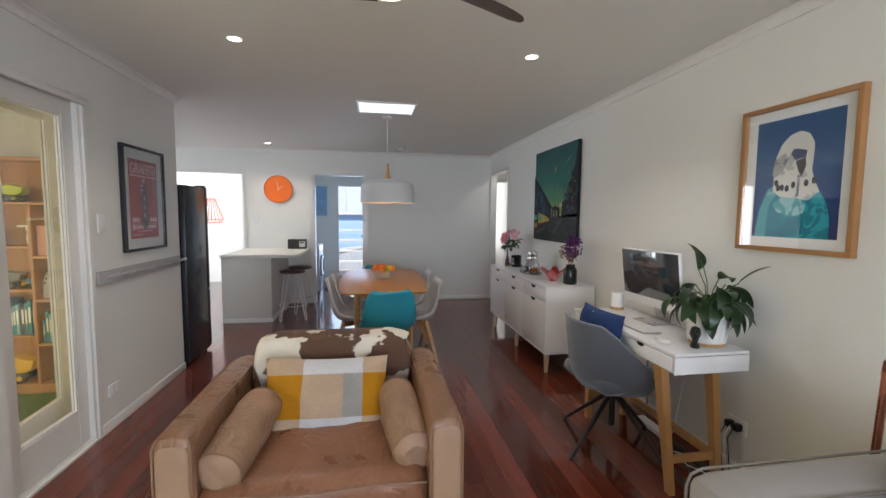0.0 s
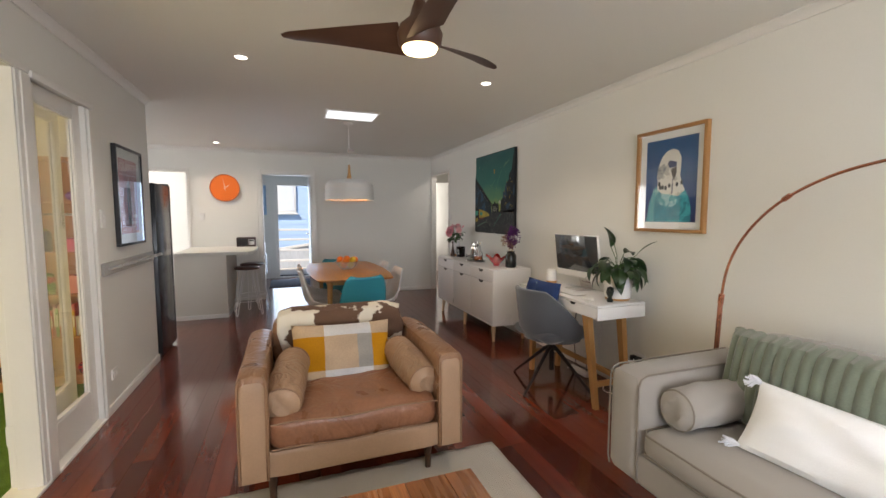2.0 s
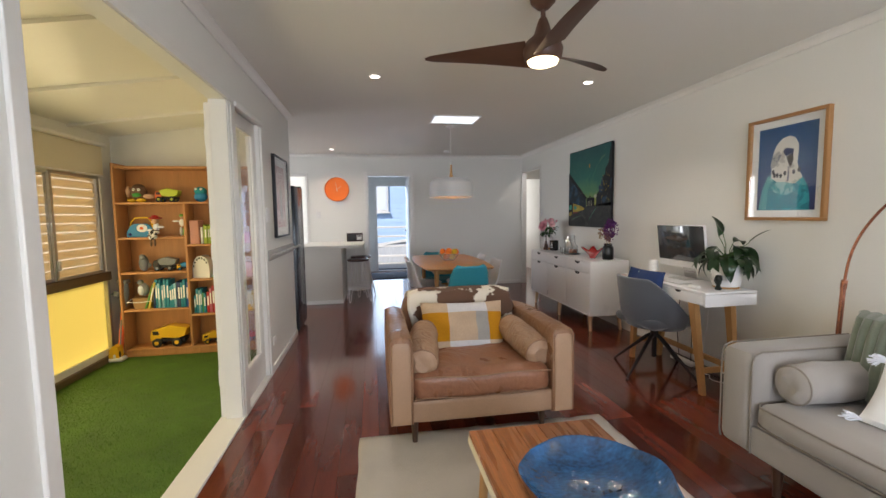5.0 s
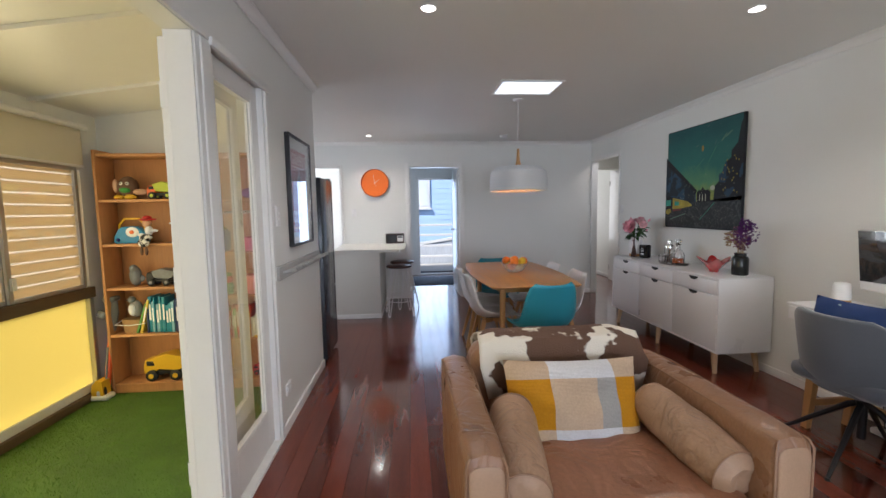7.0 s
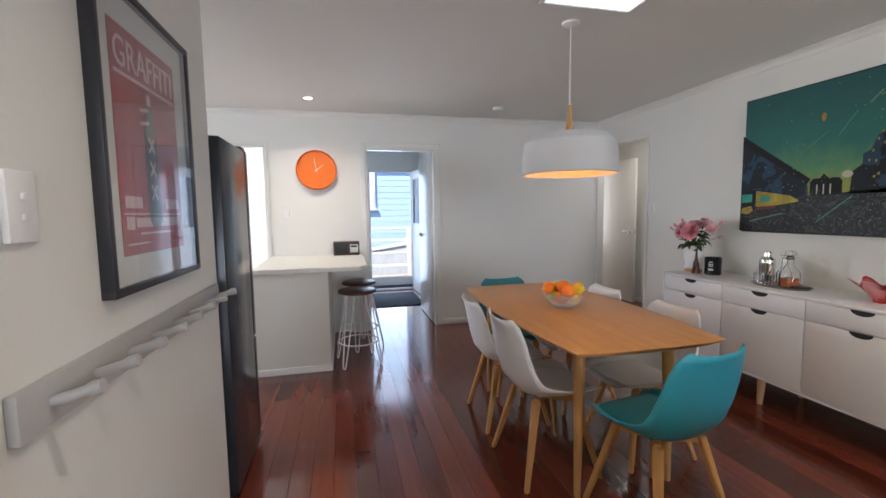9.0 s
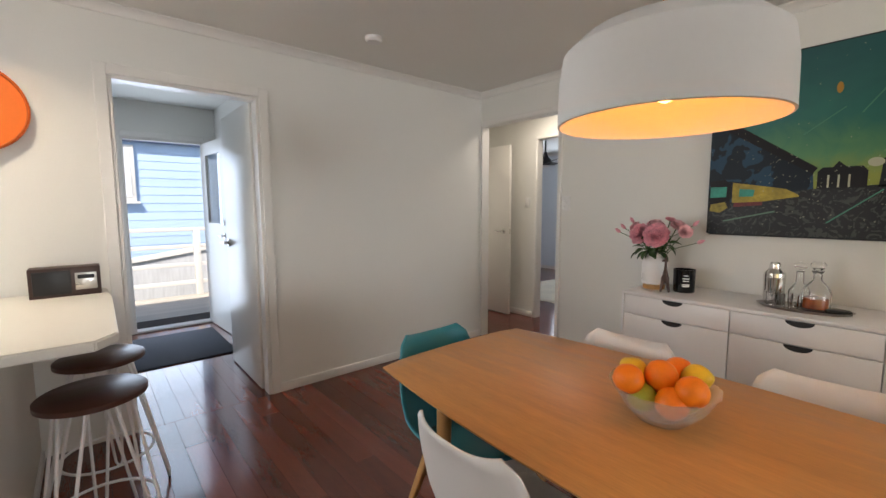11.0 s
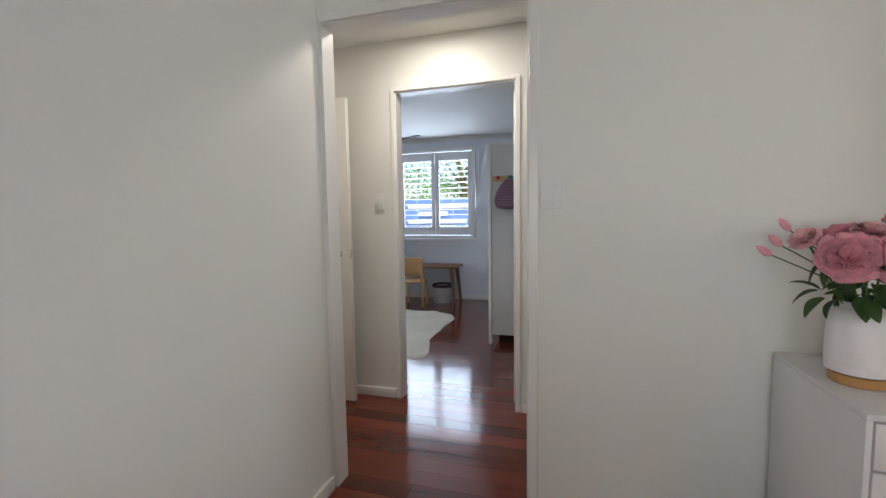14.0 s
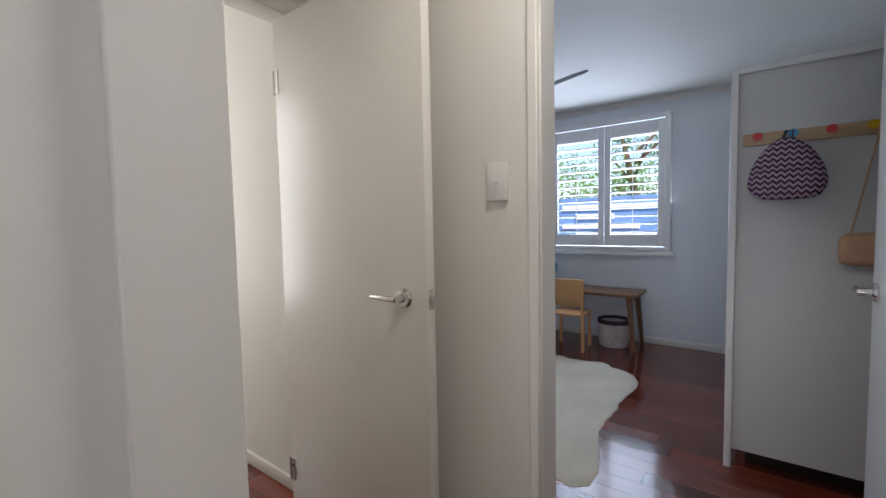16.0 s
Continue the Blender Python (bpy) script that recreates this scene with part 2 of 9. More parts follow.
def wall(name, axis, c0, c1, a0, a1, z0, z1, holes=(), material=None):
    """A wall across axis (c0 to c1 thick), from a0 to a1, with rectangular openings."""
    az = sorted({a0, a1, *[h[0] for h in holes], *[h[1] for h in holes]})
    zz = sorted({z0, z1, *[h[2] for h in holes], *[h[3] for h in holes]})
    bm = bmesh.new()
    for p, q in zip(az, az[1:]):
        for r, s in zip(zz, zz[1:]):
            if any(h[0] - 1e-6 <= p and q <= h[1] + 1e-6 and h[2] - 1e-6 <= r and s <= h[3] + 1e-6 for h in holes):
                continue
            if axis == "x":
                box(bm, c0, c1, p, q, r, s)
            else:
                box(bm, p, q, c0, c1, r, s)
    bmesh.ops.remove_doubles(bm, verts=list(bm.verts), dist=1e-5)
    # faces shared by two cells lie inside the wall
    seen = {}
    for f in bm.faces:
        seen.setdefault(tuple(round(c, 4) for c in f.calc_center_median()), []).append(f)
    bmesh.ops.delete(bm, geom=[f for fs in seen.values() if len(fs) > 1 for f in fs], context="FACES_ONLY")
    return part(name, bm, material or M_WALL, kind="structure", smooth=False)


def slab(name, x0, x1, y0, y1, z0, z1, material, bev=0.0):
    bm = bmesh.new()
    box(bm, x0, x1, y0, y1, z0, z1, bev=bev)
    return part(name, bm, material, kind="structure", smooth=False)


H = 2.4
RX, FY, LX = 1.97, 6.61, -1.69
wall("wall_east", "x", RX, RX + 0.09, -3.6, 9.6, 0, H, [(5.715, 6.593, 0, 2.09)])
wall("wall_north", "y", FY, FY + 0.09, -5.0, RX, 0, H, [(-3.3, -1.935, 0, 2.04), (-0.90, -0.12, 0, 2.035)])
wall("wall_west", "x", LX - 0.10, LX, -3.6, 3.80, -0.1, H, [(0.25, 1.83, -0.1, 2.05), (1.95, 2.575, 0, 2.05)])
wall("wall_south", "y", -3.7, -3.6, -3.5, RX + 0.09, 0, H, [(-1.2, 1.4, 0.6, 2.1)])
wall("wall_playroom_north", "y", 3.76, 3.80, -5.0, LX - 0.10, -0.1, 2.75)
wall("wall_playroom_west", "x", -3.5, -3.4, -3.6, 3.76, -0.1, 2.3, [(-0.4, 3.55, 0.06, 1.71)])
wall("wall_kitchen_west", "x", -5.1, -5.0, 3.76, FY + 0.09, 0, H)
slab("ceiling", LX - 0.1, RX + 0.09, -3.7, 3.80, H, H + 0.1, M_CEIL)
slab("ceiling_kitchen", -5.1, RX + 0.09, 3.80, FY + 0.09, H, H + 0.1, M_CEIL)
slab("floor", LX - 0.12, 6.48, -3.7, 9.6, -0.16, -0.012, M_DARK)
slab("floor_kitchen", -5.1, LX - 0.12, 3.76, 9.1, -0.16, -0.012, M_DARK)
slab("floor_playroom", -3.5, LX - 0.12, -3.7, 3.76, -0.16, -0.075, M_DARK)
slab("ceiling_hall", RX + 0.09, 6.48, 4.4, 9.6, H, H + 0.1, M_CEIL)
# hall and bedroom
HX = 2.94
wall("wall_hall", "x", HX, HX + 0.09, 4.4, 9.6, 0, H, [(5.877, 6.66, 0, 2.07)])
wall("wall_bedroom_east", "x", 6.38, 6.48, 4.4, 9.6, 0, H, [(6.90, 8.62, 0.95, 2.21)], M_BLUEWALL)
wall("wall_bedroom_south", "y", 4.3, 4.4, RX + 0.09, 6.48, 0, H, material=M_BLUEWALL)
wall("wall_bedroom_north", "y", 9.6, 9.7, RX + 0.09, 6.48, 0, H, material=M_BLUEWALL)
# back rooms
wall("wall_laundry_east", "x", 0.13, 0.21, FY + 0.09, 9.0, 0, H)
wall("wall_laundry_west", "x", -1.7, -1.62, FY + 0.09, 9.0, 0, H)
wall("wall_laundry_north", "y", 9.0, 9.1, -5.0, RX, 0, H, [(-0.73, 0.01, 0, 2.03)])
slab("ceiling_laundry", -5.0, RX + 0.09, FY + 0.09, 9.1, H, H + 0.1, M_CEIL)
wall("wall_sunroom_west", "x", -5.1, -5.0, FY + 0.09, 9.1, 0, H)
ground = slab("ground", -150, 150, -150, 250, -0.9, -0.8, mat("ground", (0.16, 0.15, 0.10), rough=0.9, var=0.3, scale=0.5))


# living room furniture
M_LEATH = mat("tan_leather", (0.25, 0.13, 0.07), rough=0.35, var=0.22, scale=5, fine=90, bump=0.25, bdist=0.004, rvar=0.12)
M_LEATH_L = mat("worn_leather_seat", (0.24, 0.105, 0.055), rough=0.36, var=0.25, scale=7, fine=70, bump=0.35, bdist=0.005, rvar=0.12)


def creases(m, scale, dist, strength=0.6):
    """Add broad wandering creases to a surface."""
    N, L = m.node_tree.nodes, m.node_tree.links
    p = N["Principled BSDF"]
    t = N.new("ShaderNodeTexNoise")
    t.inputs["Scale"].default_value, t.inputs["Detail"].default_value, t.inputs["Distortion"].default_value = scale, 2.5, 1.6
    tc = N.new("ShaderNodeTexCoord")
    L.new(tc.outputs["Object"], t.inputs["Vector"])
    a = N.new("ShaderNodeMath")
    a.operation = "SUBTRACT"
    L.new(t.outputs["Fac"], a.inputs[0])
    a.inputs[1].default_value = 0.5
    b = N.new("ShaderNodeMath")
    b.operation = "ABSOLUTE"
    L.new(a.outputs[0], b.inputs[0])
    r = N.new("ShaderNodeMapRange")
    r.interpolation_type = "SMOOTHSTEP"
    r.inputs["From Max"].default_value = 0.09
    L.new(b.outputs[0], r.inputs[0])
    bp = N.new("ShaderNodeBump")
    bp.inputs["Strength"].default_value, bp.inputs["Distance"].default_value = strength, dist
    L.new(r.outputs[0], bp.inputs["Height"])
    if p.inputs["Normal"].links:
        L.new(p.inputs["Normal"].links[0].from_socket, bp.inputs["Normal"])
    L.new(bp.outputs[0], p.inputs["Normal"])
    return m


M_LEATHB = mat("bolster_leather", (0.31, 0.185, 0.11), rough=0.5, var=0.2, scale=7, fine=90, bump=0.25, bdist=0.004)
creases(M_LEATH, 4.0, 0.006, 0.4)
creases(M_LEATH_L, 3.4, 0.008, 0.28)
creases(M_LEATHB, 7.0, 0.008, 0.5)
M_SUEDE = mat("pale_worn_leather", (0.36, 0.225, 0.14), rough=0.5, var=0.12, scale=6, fine=120, bump=0.2, bdist=0.002)
M_PIPE = mat("leather_piping", (0.25, 0.14, 0.08), rough=0.5)
M_DKLEG = mat("dark_stained_leg", (0.05, 0.025, 0.015), rough=0.35, var=0.2)
M_SOFA = mat("taupe_linen", (0.295, 0.27, 0.25), rough=0.9, var=0.08, scale=4, fine=400, bump=0.3, bdist=0.001, sheen=0.3)
M_SPIPE = mat("taupe_piping", (0.22, 0.19, 0.165), rough=0.9)
M_GREEN = mat("sage_plush", (0.145, 0.17, 0.13), rough=0.95, var=0.18, scale=9, fine=160, bump=0.3, bdist=0.003, sheen=0.6)
M_CREAM = mat("white_cotton", (0.66, 0.68, 0.75), rough=0.9, var=0.04, scale=10, fine=350, bump=0.4, bdist=0.002)
M_OAK = mat("warm_oak", (0.50, 0.27, 0.10), rough=0.42, var=0.14, scale=3, fine=30, stretch=(1, 1, 0.15), random_by=0.06)
M_OAKTOP = mat("oiled_oak_top", (0.52, 0.25, 0.08), rough=0.36, var=0.2, scale=4, fine=40, stretch=(6, 0.5, 1), bump=0.06, bdist=0.001)
M_BEECH = mat("beech", (0.55, 0.38, 0.22), rough=0.45, var=0.1, scale=3, fine=30, stretch=(1, 1, 0.2))
M_WLAC = mat("white_lacquer", (0.78, 0.765, 0.76), rough=0.32, var=0.015, scale=3)
M_BLACK = mat("black_plastic", (0.012, 0.012, 0.013), rough=0.4, var=0.2)
M_COPPER = mat("brushed_copper", (0.50, 0.22, 0.15), rough=0.24, metal=1.0, var=0.08)
M_CHROME = mat("polished_steel", (0.75, 0.74, 0.72), rough=0.12, metal=1.0, var=0.03)
M_TIMBERTOP = None


def mosaic(name, cols, scale, thr=(0.45,), rough=0.8, bump=0.0, dist=0.6):
    """Blotches of colour, split by a noise at the thresholds."""
    m = mat(name, cols[0], rough=rough, bump=bump, fine=200)
    nt = m.node_tree
    N, L = nt.nodes, nt.links
    p = N["Principled BSDF"]
    t = N.new("ShaderNodeTexNoise")
    t.inputs["Scale"].default_value = scale
    t.inputs["Detail"].default_value = 3
    t.inputs["Distortion"].default_value = dist
    tc = N.new("ShaderNodeTexCoord")
    L.new(tc.outputs["Object"], t.inputs["Vector"])
    r = N.new("ShaderNodeValToRGB")
    r.color_ramp.elements[0].color = (*cols[0], 1)
    r.color_ramp.elements[1].position = thr[0]
    r.color_ramp.elements[1].color = (*cols[0], 1)
    for i, c in enumerate(cols[1:]):
        e = r.color_ramp.elements.new(min(1, thr[min(i, len(thr) - 1)] + 0.012))
        e.color = (*c, 1)
    L.new(t.outputs["Fac"], r.inputs[0])
    L.new(r.outputs[0], p.inputs["Base Color"])
    return m


M_HIDE = mosaic("cow_hide", [(0.115, 0.058, 0.034), (0.74, 0.68, 0.58)], 7.5, (0.575,), rough=0.75, bump=0.7)


def white_rim():
    """Whiter towards the hide's ends and its lower front."""
    N, L = M_HIDE.node_tree.nodes, M_HIDE.node_tree.links
    tc = next(n for n in N if n.type == "TEX_COORD")
    t = next(n for n in N if n.type == "TEX_NOISE")
    r = next(n for n in N if n.type == "VALTORGB")
    sp = N.new("ShaderNodeSeparateXYZ")
    L.new(tc.outputs["Object"], sp.inputs[0])
    last = t.outputs["Fac"]
    for src, lo, hi, gain in (("X", 0.24, 0.36, 0.2), ("X", -0.36, -0.48, 0.2), ("Z", 0.60, 0.52, 0.10)):
        m = N.new("ShaderNodeMapRange")
        m.inputs["From Min"].default_value, m.inputs["From Max"].default_value, m.inputs["To Max"].default_value = lo, hi, gain
        L.new(sp.outputs[src], m.inputs[0])
        a = N.new("ShaderNodeMath")
        L.new(last, a.inputs[0])
        L.new(m.outputs[0], a.inputs[1])
        last = a.outputs[0]
    L.new(last, r.inputs[0])


white_rim()


def bolster(name, label, at, rz, length, r, material, cap, pipe, group="", tip=0):
    """A round bolster along its local y, with piped ends."""
    t = thing(name, label, "bolster cushion", pose(*at, tip, 0, rz), group)
    bm = bmesh.new()
    prof = [(r * 0.96, -length / 2), (r, -length / 2 + 0.03), (r * 1.02, 0), (r, length / 2 - 0.03), (r * 0.95, length / 2)]
    rings = [ring(bm, [(q * (1 + 0.11 * noise.noise(Vector((math.cos(i * 0.2244) * 1.4, y * 11 + math.sin(i * 0.2244) * 1.4, at[0])))) * math.cos(2 * math.pi * i / 28), y, q * (1 - 0.12 * max(0, -math.sin(2 * math.pi * i / 28)) + 0.11 * noise.noise(Vector((math.sin(i * 0.2244) * 1.4, y * 10 + math.cos(i * 0.2244) * 1.4, at[1])))) * math.sin(2 * math.pi * i / 28)) for i in range(28)]) for q, y in [(r * (0.90 if abs(k) == 14 else 0.95 if abs(k) == 13 else 1.0 + 0.03 * math.cos(k * 0.2)), k / 14 * length / 2) for k in range(-14, 15)]]
    skin(bm, rings)
    part("bolster_cover", bm, material, t)
    for s in (-1, 1):
        bm = bmesh.new()
        rings = [ring(bm, [(q * math.cos(2 * math.pi * i / 28), s * (y + 0.010 * noise.noise(Vector((q * 30 * math.cos(i * 0.2244), q * 30 * math.sin(i * 0.2244), at[0] * 3)))), q * math.sin(2 * math.pi * i / 28)) for i in range(28)]) for q, y in ((r * 0.90, length / 2), (r * 0.76, length / 2 + 0.016), (r * 0.45, length / 2 + 0.024), (r * 0.05, length / 2 + 0.014))]
        skin(bm, rings)
        part("end_panel", bm, cap, t)
        bm = bmesh.new()
        tube(bm, [(r * 0.915 * math.cos(a), s * length / 2, r * 0.915 * math.sin(a)) for a in [2 * math.pi * i / 32 for i in range(33)]], 0.004, 6, caps=False)
        part("piping", bm, pipe, t)
    return t


def leg(name, parent, a, b, r0, r1, material, n=14):
    bm = bmesh.new()
    tube(bm, [a, b], [r0, r1], n)
    return part(name, bm, material, parent)


def armchair():
    t = thing("armchair", "tan leather armchair with worn brown seat, facing the rug", "armchair", pose(-0.15, 0.035, 0))
    x0, x1, y0, y1 = -0.60, 0.485, 1.215, 2.17
    aw = 0.13
    bm = bmesh.new()
    soft_box(bm, x0 + aw - 0.01, x1 - aw + 0.01, y0 + 0.015, y1 - 0.02, 0.14, 0.275, r=0.02, seg=3)
    part("seat_frame", bm, M_SUEDE, t)
    for nm, a, b in (("arm", x0, x0 + aw), ("arm", x1 - aw, x1)):
        bm = bmesh.new()
        rows = []
        for y, zt in ((y0, 0.625), (y0 + 0.015, 0.636), (y0 + 0.04, 0.645), (y0 + 0.15, 0.649), (y0 + 0.3, 0.641), (y0 + 0.45, 0.644), (y1 - 0.3, 0.635), (y1 - 0.15, 0.632), (y1 - 0.03, 0.62), (y1, 0.60)):
            e = 0.0 if y0 + 0.01 < y < y1 - 0.01 else 0.012
            k = 0.034
            w = 0.005 * noise.noise(Vector((y * 5, a * 9, 1)))
            pts = [(a + e, 0.14 + e), (b - e, 0.14 + e), (b - e + w, 0.30), (b - e + 0.004 + w, 0.45)]
            pts += [(b - k - e + k * math.cos(q), zt - k - e + k * math.sin(q)) for q in (0, 0.4, 0.8, 1.2, 1.57)] + [((a + b) / 2, zt + 0.007 - e + w)]
            pts += [(a + k + e + k * math.cos(q), zt - k - e + k * math.sin(q)) for q in (1.57, 1.95, 2.35, 2.75, 3.14)] + [(a + e - 0.004 + w, 0.45), (a + e + w, 0.30)]
            rows.append(ring(bm, [(px, y, pz) for px, pz in pts]))
        skin(bm, rows)
        arm = part(nm, bm, M_LEATH, t)
        bm = bmesh.new()
        k = 0.02
        fp = [(a + 0.012, 0.15), (b - 0.012, 0.15)] + [(b - 0.042 + 0.030 * math.cos(q), 0.585 + 0.030 * math.sin(q)) for q in (0, 0.5, 1.05, 1.57)] + [(a + 0.042 - 0.030 * math.sin(q), 0.585 + 0.030 * math.cos(q)) for q in (0, 0.5, 1.05, 1.57)]
        fc = ((a + b) / 2, 0.38)
        skin(bm, [ring(bm, [(fc[0] + (px - fc[0]) * s, yy, fc[1] + (pz - fc[1]) * s) for px, pz in fp]) for yy, s in ((y0 + 0.01, 1.0), (y0 - 0.001, 1.0), (y0 - 0.004, 0.96), (y0 - 0.006, 0.8), (y0 - 0.005, 0.3))])
        part("front_panel", bm, M_SUEDE, arm)
        bm = bmesh.new()
        for px in (a + 0.004, b - 0.004):
            tube(bm, [(px, y0 + 0.001, 0.15), (px, y0 + 0.001, 0.61), (px + (0.012 if px < (a + b) / 2 else -0.012), y0 + 0.008, 0.636), (px, y1 - 0.25, 0.628), (px, y1 - 0.04, 0.61)], 0.0045, 6)
        part("piping", bm, M_PIPE, arm)
    bm = bmesh.new()
    soft_box(bm, x0 + aw + 0.004, x1 - aw - 0.004, y0 + 0.008, 1.92, 0.262, 0.432, r=0.05, puff=0.02, cuts=11, wob=0.012)
    seat = part("seat_cushion", bm, M_LEATH_L, t, "worn glossy brown leather seat")
    for z in (0.285, 0.405):
        bm = bmesh.new()
        tube(bm, [(x0 + aw + 0.01 + (x1 - x0 - 2 * aw - 0.02) * i / 12, y0 + 0.006 - 0.012 * math.sin(math.pi * i / 12) + 0.002 * math.sin(i * 1.3), z + 0.006 * math.sin(i * 0.9)) for i in range(13)], 0.004, 6)
        part("piping", bm, M_PIPE, seat)
    bm = bmesh.new()
    soft_box(bm, x0 + aw - 0.005, x1 - aw + 0.005, 2.05, y1, 0.14, 0.66, r=0.04)
    part("back_frame", bm, M_LEATH, t)
    bm = bmesh.new()
    soft_box(bm, x0 + aw + 0.01, x1 - aw - 0.01, 1.92, 2.13, 0.40, 0.725, r=0.06, puff=0.02, cuts=8, wob=0.008)
    part("back_cushion", bm, M_LEATH, t)
    for lx, ly in ((x0 + 0.14, y0 + 0.07), (x1 - 0.17, y0 + 0.07), (x0 + 0.14, y1 - 0.1), (x1 - 0.17, y1 - 0.1)):
        leg("leg", t, (lx, ly, 0.15), (lx, ly, 0.0), 0.022, 0.015, M_DKLEG)
    bolster("bolster", "tan leather bolster with pale end, lying against an armchair arm", (-0.53, 1.51, 0.508), -8, 0.42, 0.092, M_LEATHB, M_SUEDE, M_PIPE, "armchair bolsters", tip=9)
    bolster("bolster", "tan leather bolster with pale end, lying against an armchair arm", (0.13, 1.55, 0.505), 7, 0.42, 0.092, M_LEATHB, M_SUEDE, M_PIPE, "armchair bolsters", tip=8)
    # hide over the back
    bm = bmesh.new()
    n = 40
    rows = []
    path = [(1.905, 0.50), (1.888, 0.57), (1.883, 0.64), (1.895, 0.70), (1.93, 0.745), (2.00, 0.76), (2.08, 0.755), (2.15, 0.735), (2.185, 0.68), (2.19, 0.58)]
    for j, (y, z) in enumerate(path):
        v = j / (len(path) - 1)
        row = []
        for i in range(n + 1):
            u = i / n
            lo = -0.44 + 0.035 * noise.noise(Vector((v * 6, 1.5, 0))) + 0.03 * abs(v - 0.4)
            hi = 0.325 + 0.05 * noise.noise(Vector((v * 5, 7.5, 0))) - 0.05 * abs(v - 0.5)
            x = lo + (hi - lo) * u
            dz = 0.05 * noise.noise(Vector((x * 6, 3.3, 0))) if j in (0, len(path) - 1) else 0
            row.append((x, y + 0.004 * noise.noise(Vector((x * 12, v * 8, 2))), z + dz - (0.02 * max(0, abs(u - 0.5) * 2 - 0.8) * 5 if 3 <= j <= 7 else 0)))
        rows.append(ring(bm, row))
    skin(bm, rows, closed=False)
    h = part("cow_hide", bm, M_HIDE, None, "brown and white cow hide draped over the armchair back", pose(-0.145, 0.045, 0.01), category="hide")
    s = h.modifiers.new("thick", "SOLIDIFY")
    s.thickness, s.offset = 0.006, 1.0


def checks():
    """Mustard, white and oatmeal checked weave."""
    m = mat("checked_wool", (0.6, 0.5, 0.4), rough=0.95, fine=300, bump=0.5)
    nt = m.node_tree
    N, L = nt.nodes, nt.links
    p = N["Principled BSDF"]
    tc = N.new("ShaderNodeTexCoord")
    sp = N.new("ShaderNodeSeparateXYZ")
    L.new(tc.outputs["Object"], sp.inputs[0])

    def ramp(src, lo, hi, stops):
        r = N.new("ShaderNodeMapRange")
        r.inputs["From Min"].default_value, r.inputs["From Max"].default_value = lo, hi
        L.new(sp.outputs[src], r.inputs[0])
        c = N.new("ShaderNodeValToRGB")
        c.color_ramp.interpolation = "CONSTANT"
        els = c.color_ramp.elements
        els[0].color = (*stops[0][1], 1)
        els[1].position, els[1].color = stops[1][0], (*stops[1][1], 1)
        for pos, col in stops[2:]:
            e = els.new(pos)
            e.color = (*col, 1)
        L.new(r.outputs[0], c.inputs[0])
        return c.outputs[0]
    mu, wh, oat, gr = (0.52, 0.235, 0.018), (0.66, 0.65, 0.66), (0.56, 0.42, 0.30), (0.38, 0.36, 0.33)
    mid = ramp("X", -0.3, 0.3, [(0, mu), (0.32, oat), (0.63, gr), (0.78, mu)])
    top = ramp("X", -0.3, 0.3, [(0, oat), (0.32, wh), (0.63, wh), (0.78, oat)])
    sel = ramp("Z", -0.18, 0.18, [(0, (1, 1, 1)), (0.34, (0, 0, 0)), (0.88, (1, 1, 1))])
    mx = N.new("ShaderNodeMixRGB")
    L.new(sel, mx.inputs[0])
    L.new(mid, mx.inputs[1])
    L.new(top, mx.inputs[2])
    t = N.new("ShaderNodeTexWave")
    t.inputs["Scale"].default_value = 60
    t.inputs["Distortion"].default_value = 1.5
    t.bands_direction = "Z"
    L.new(tc.outputs["Object"], t.inputs["Vector"])
    nz = N.new("ShaderNodeTexNoise")
    nz.inputs["Scale"].default_value = 130
    L.new(tc.outputs["Object"], nz.inputs["Vector"])
    m2 = N.new("ShaderNodeMixRGB")
    m2.blend_type = "MULTIPLY"
    m2.inputs[0].default_value = 0.3
    L.new(mx.outputs[0], m2.inputs[1])
    L.new(nz.outputs["Fac"], m2.inputs[2])
    hs = N.new("ShaderNodeHueSaturation")
    hs.inputs["Value"].default_value = 1.05
    hs.inputs["Saturation"].default_value = 1.1
    L.new(m2.outputs[0], hs.inputs["Color"])
    L.new(hs.outputs[0], p.inputs["Base Color"])
    b = N.new("ShaderNodeBump")
    b.inputs["Strength"].default_value, b.inputs["Distance"].default_value = 0.5, 0.003
    L.new(t.outputs["Fac"], b.inputs["Height"])
    L.new(b.outputs[0], p.inputs["Normal"])
    return m


armchair()
_bm = bmesh.new()
cushion(_bm, 0.58, 0.44, 0.17, 26, 18, pinch=0.16, wob=0.035)
part("cushion", _bm, checks(), None, "mustard, white and oatmeal checked wool cushion on the armchair", pose(-0.225, 1.75, 0.508, -21, 1, 0), category="cushion")


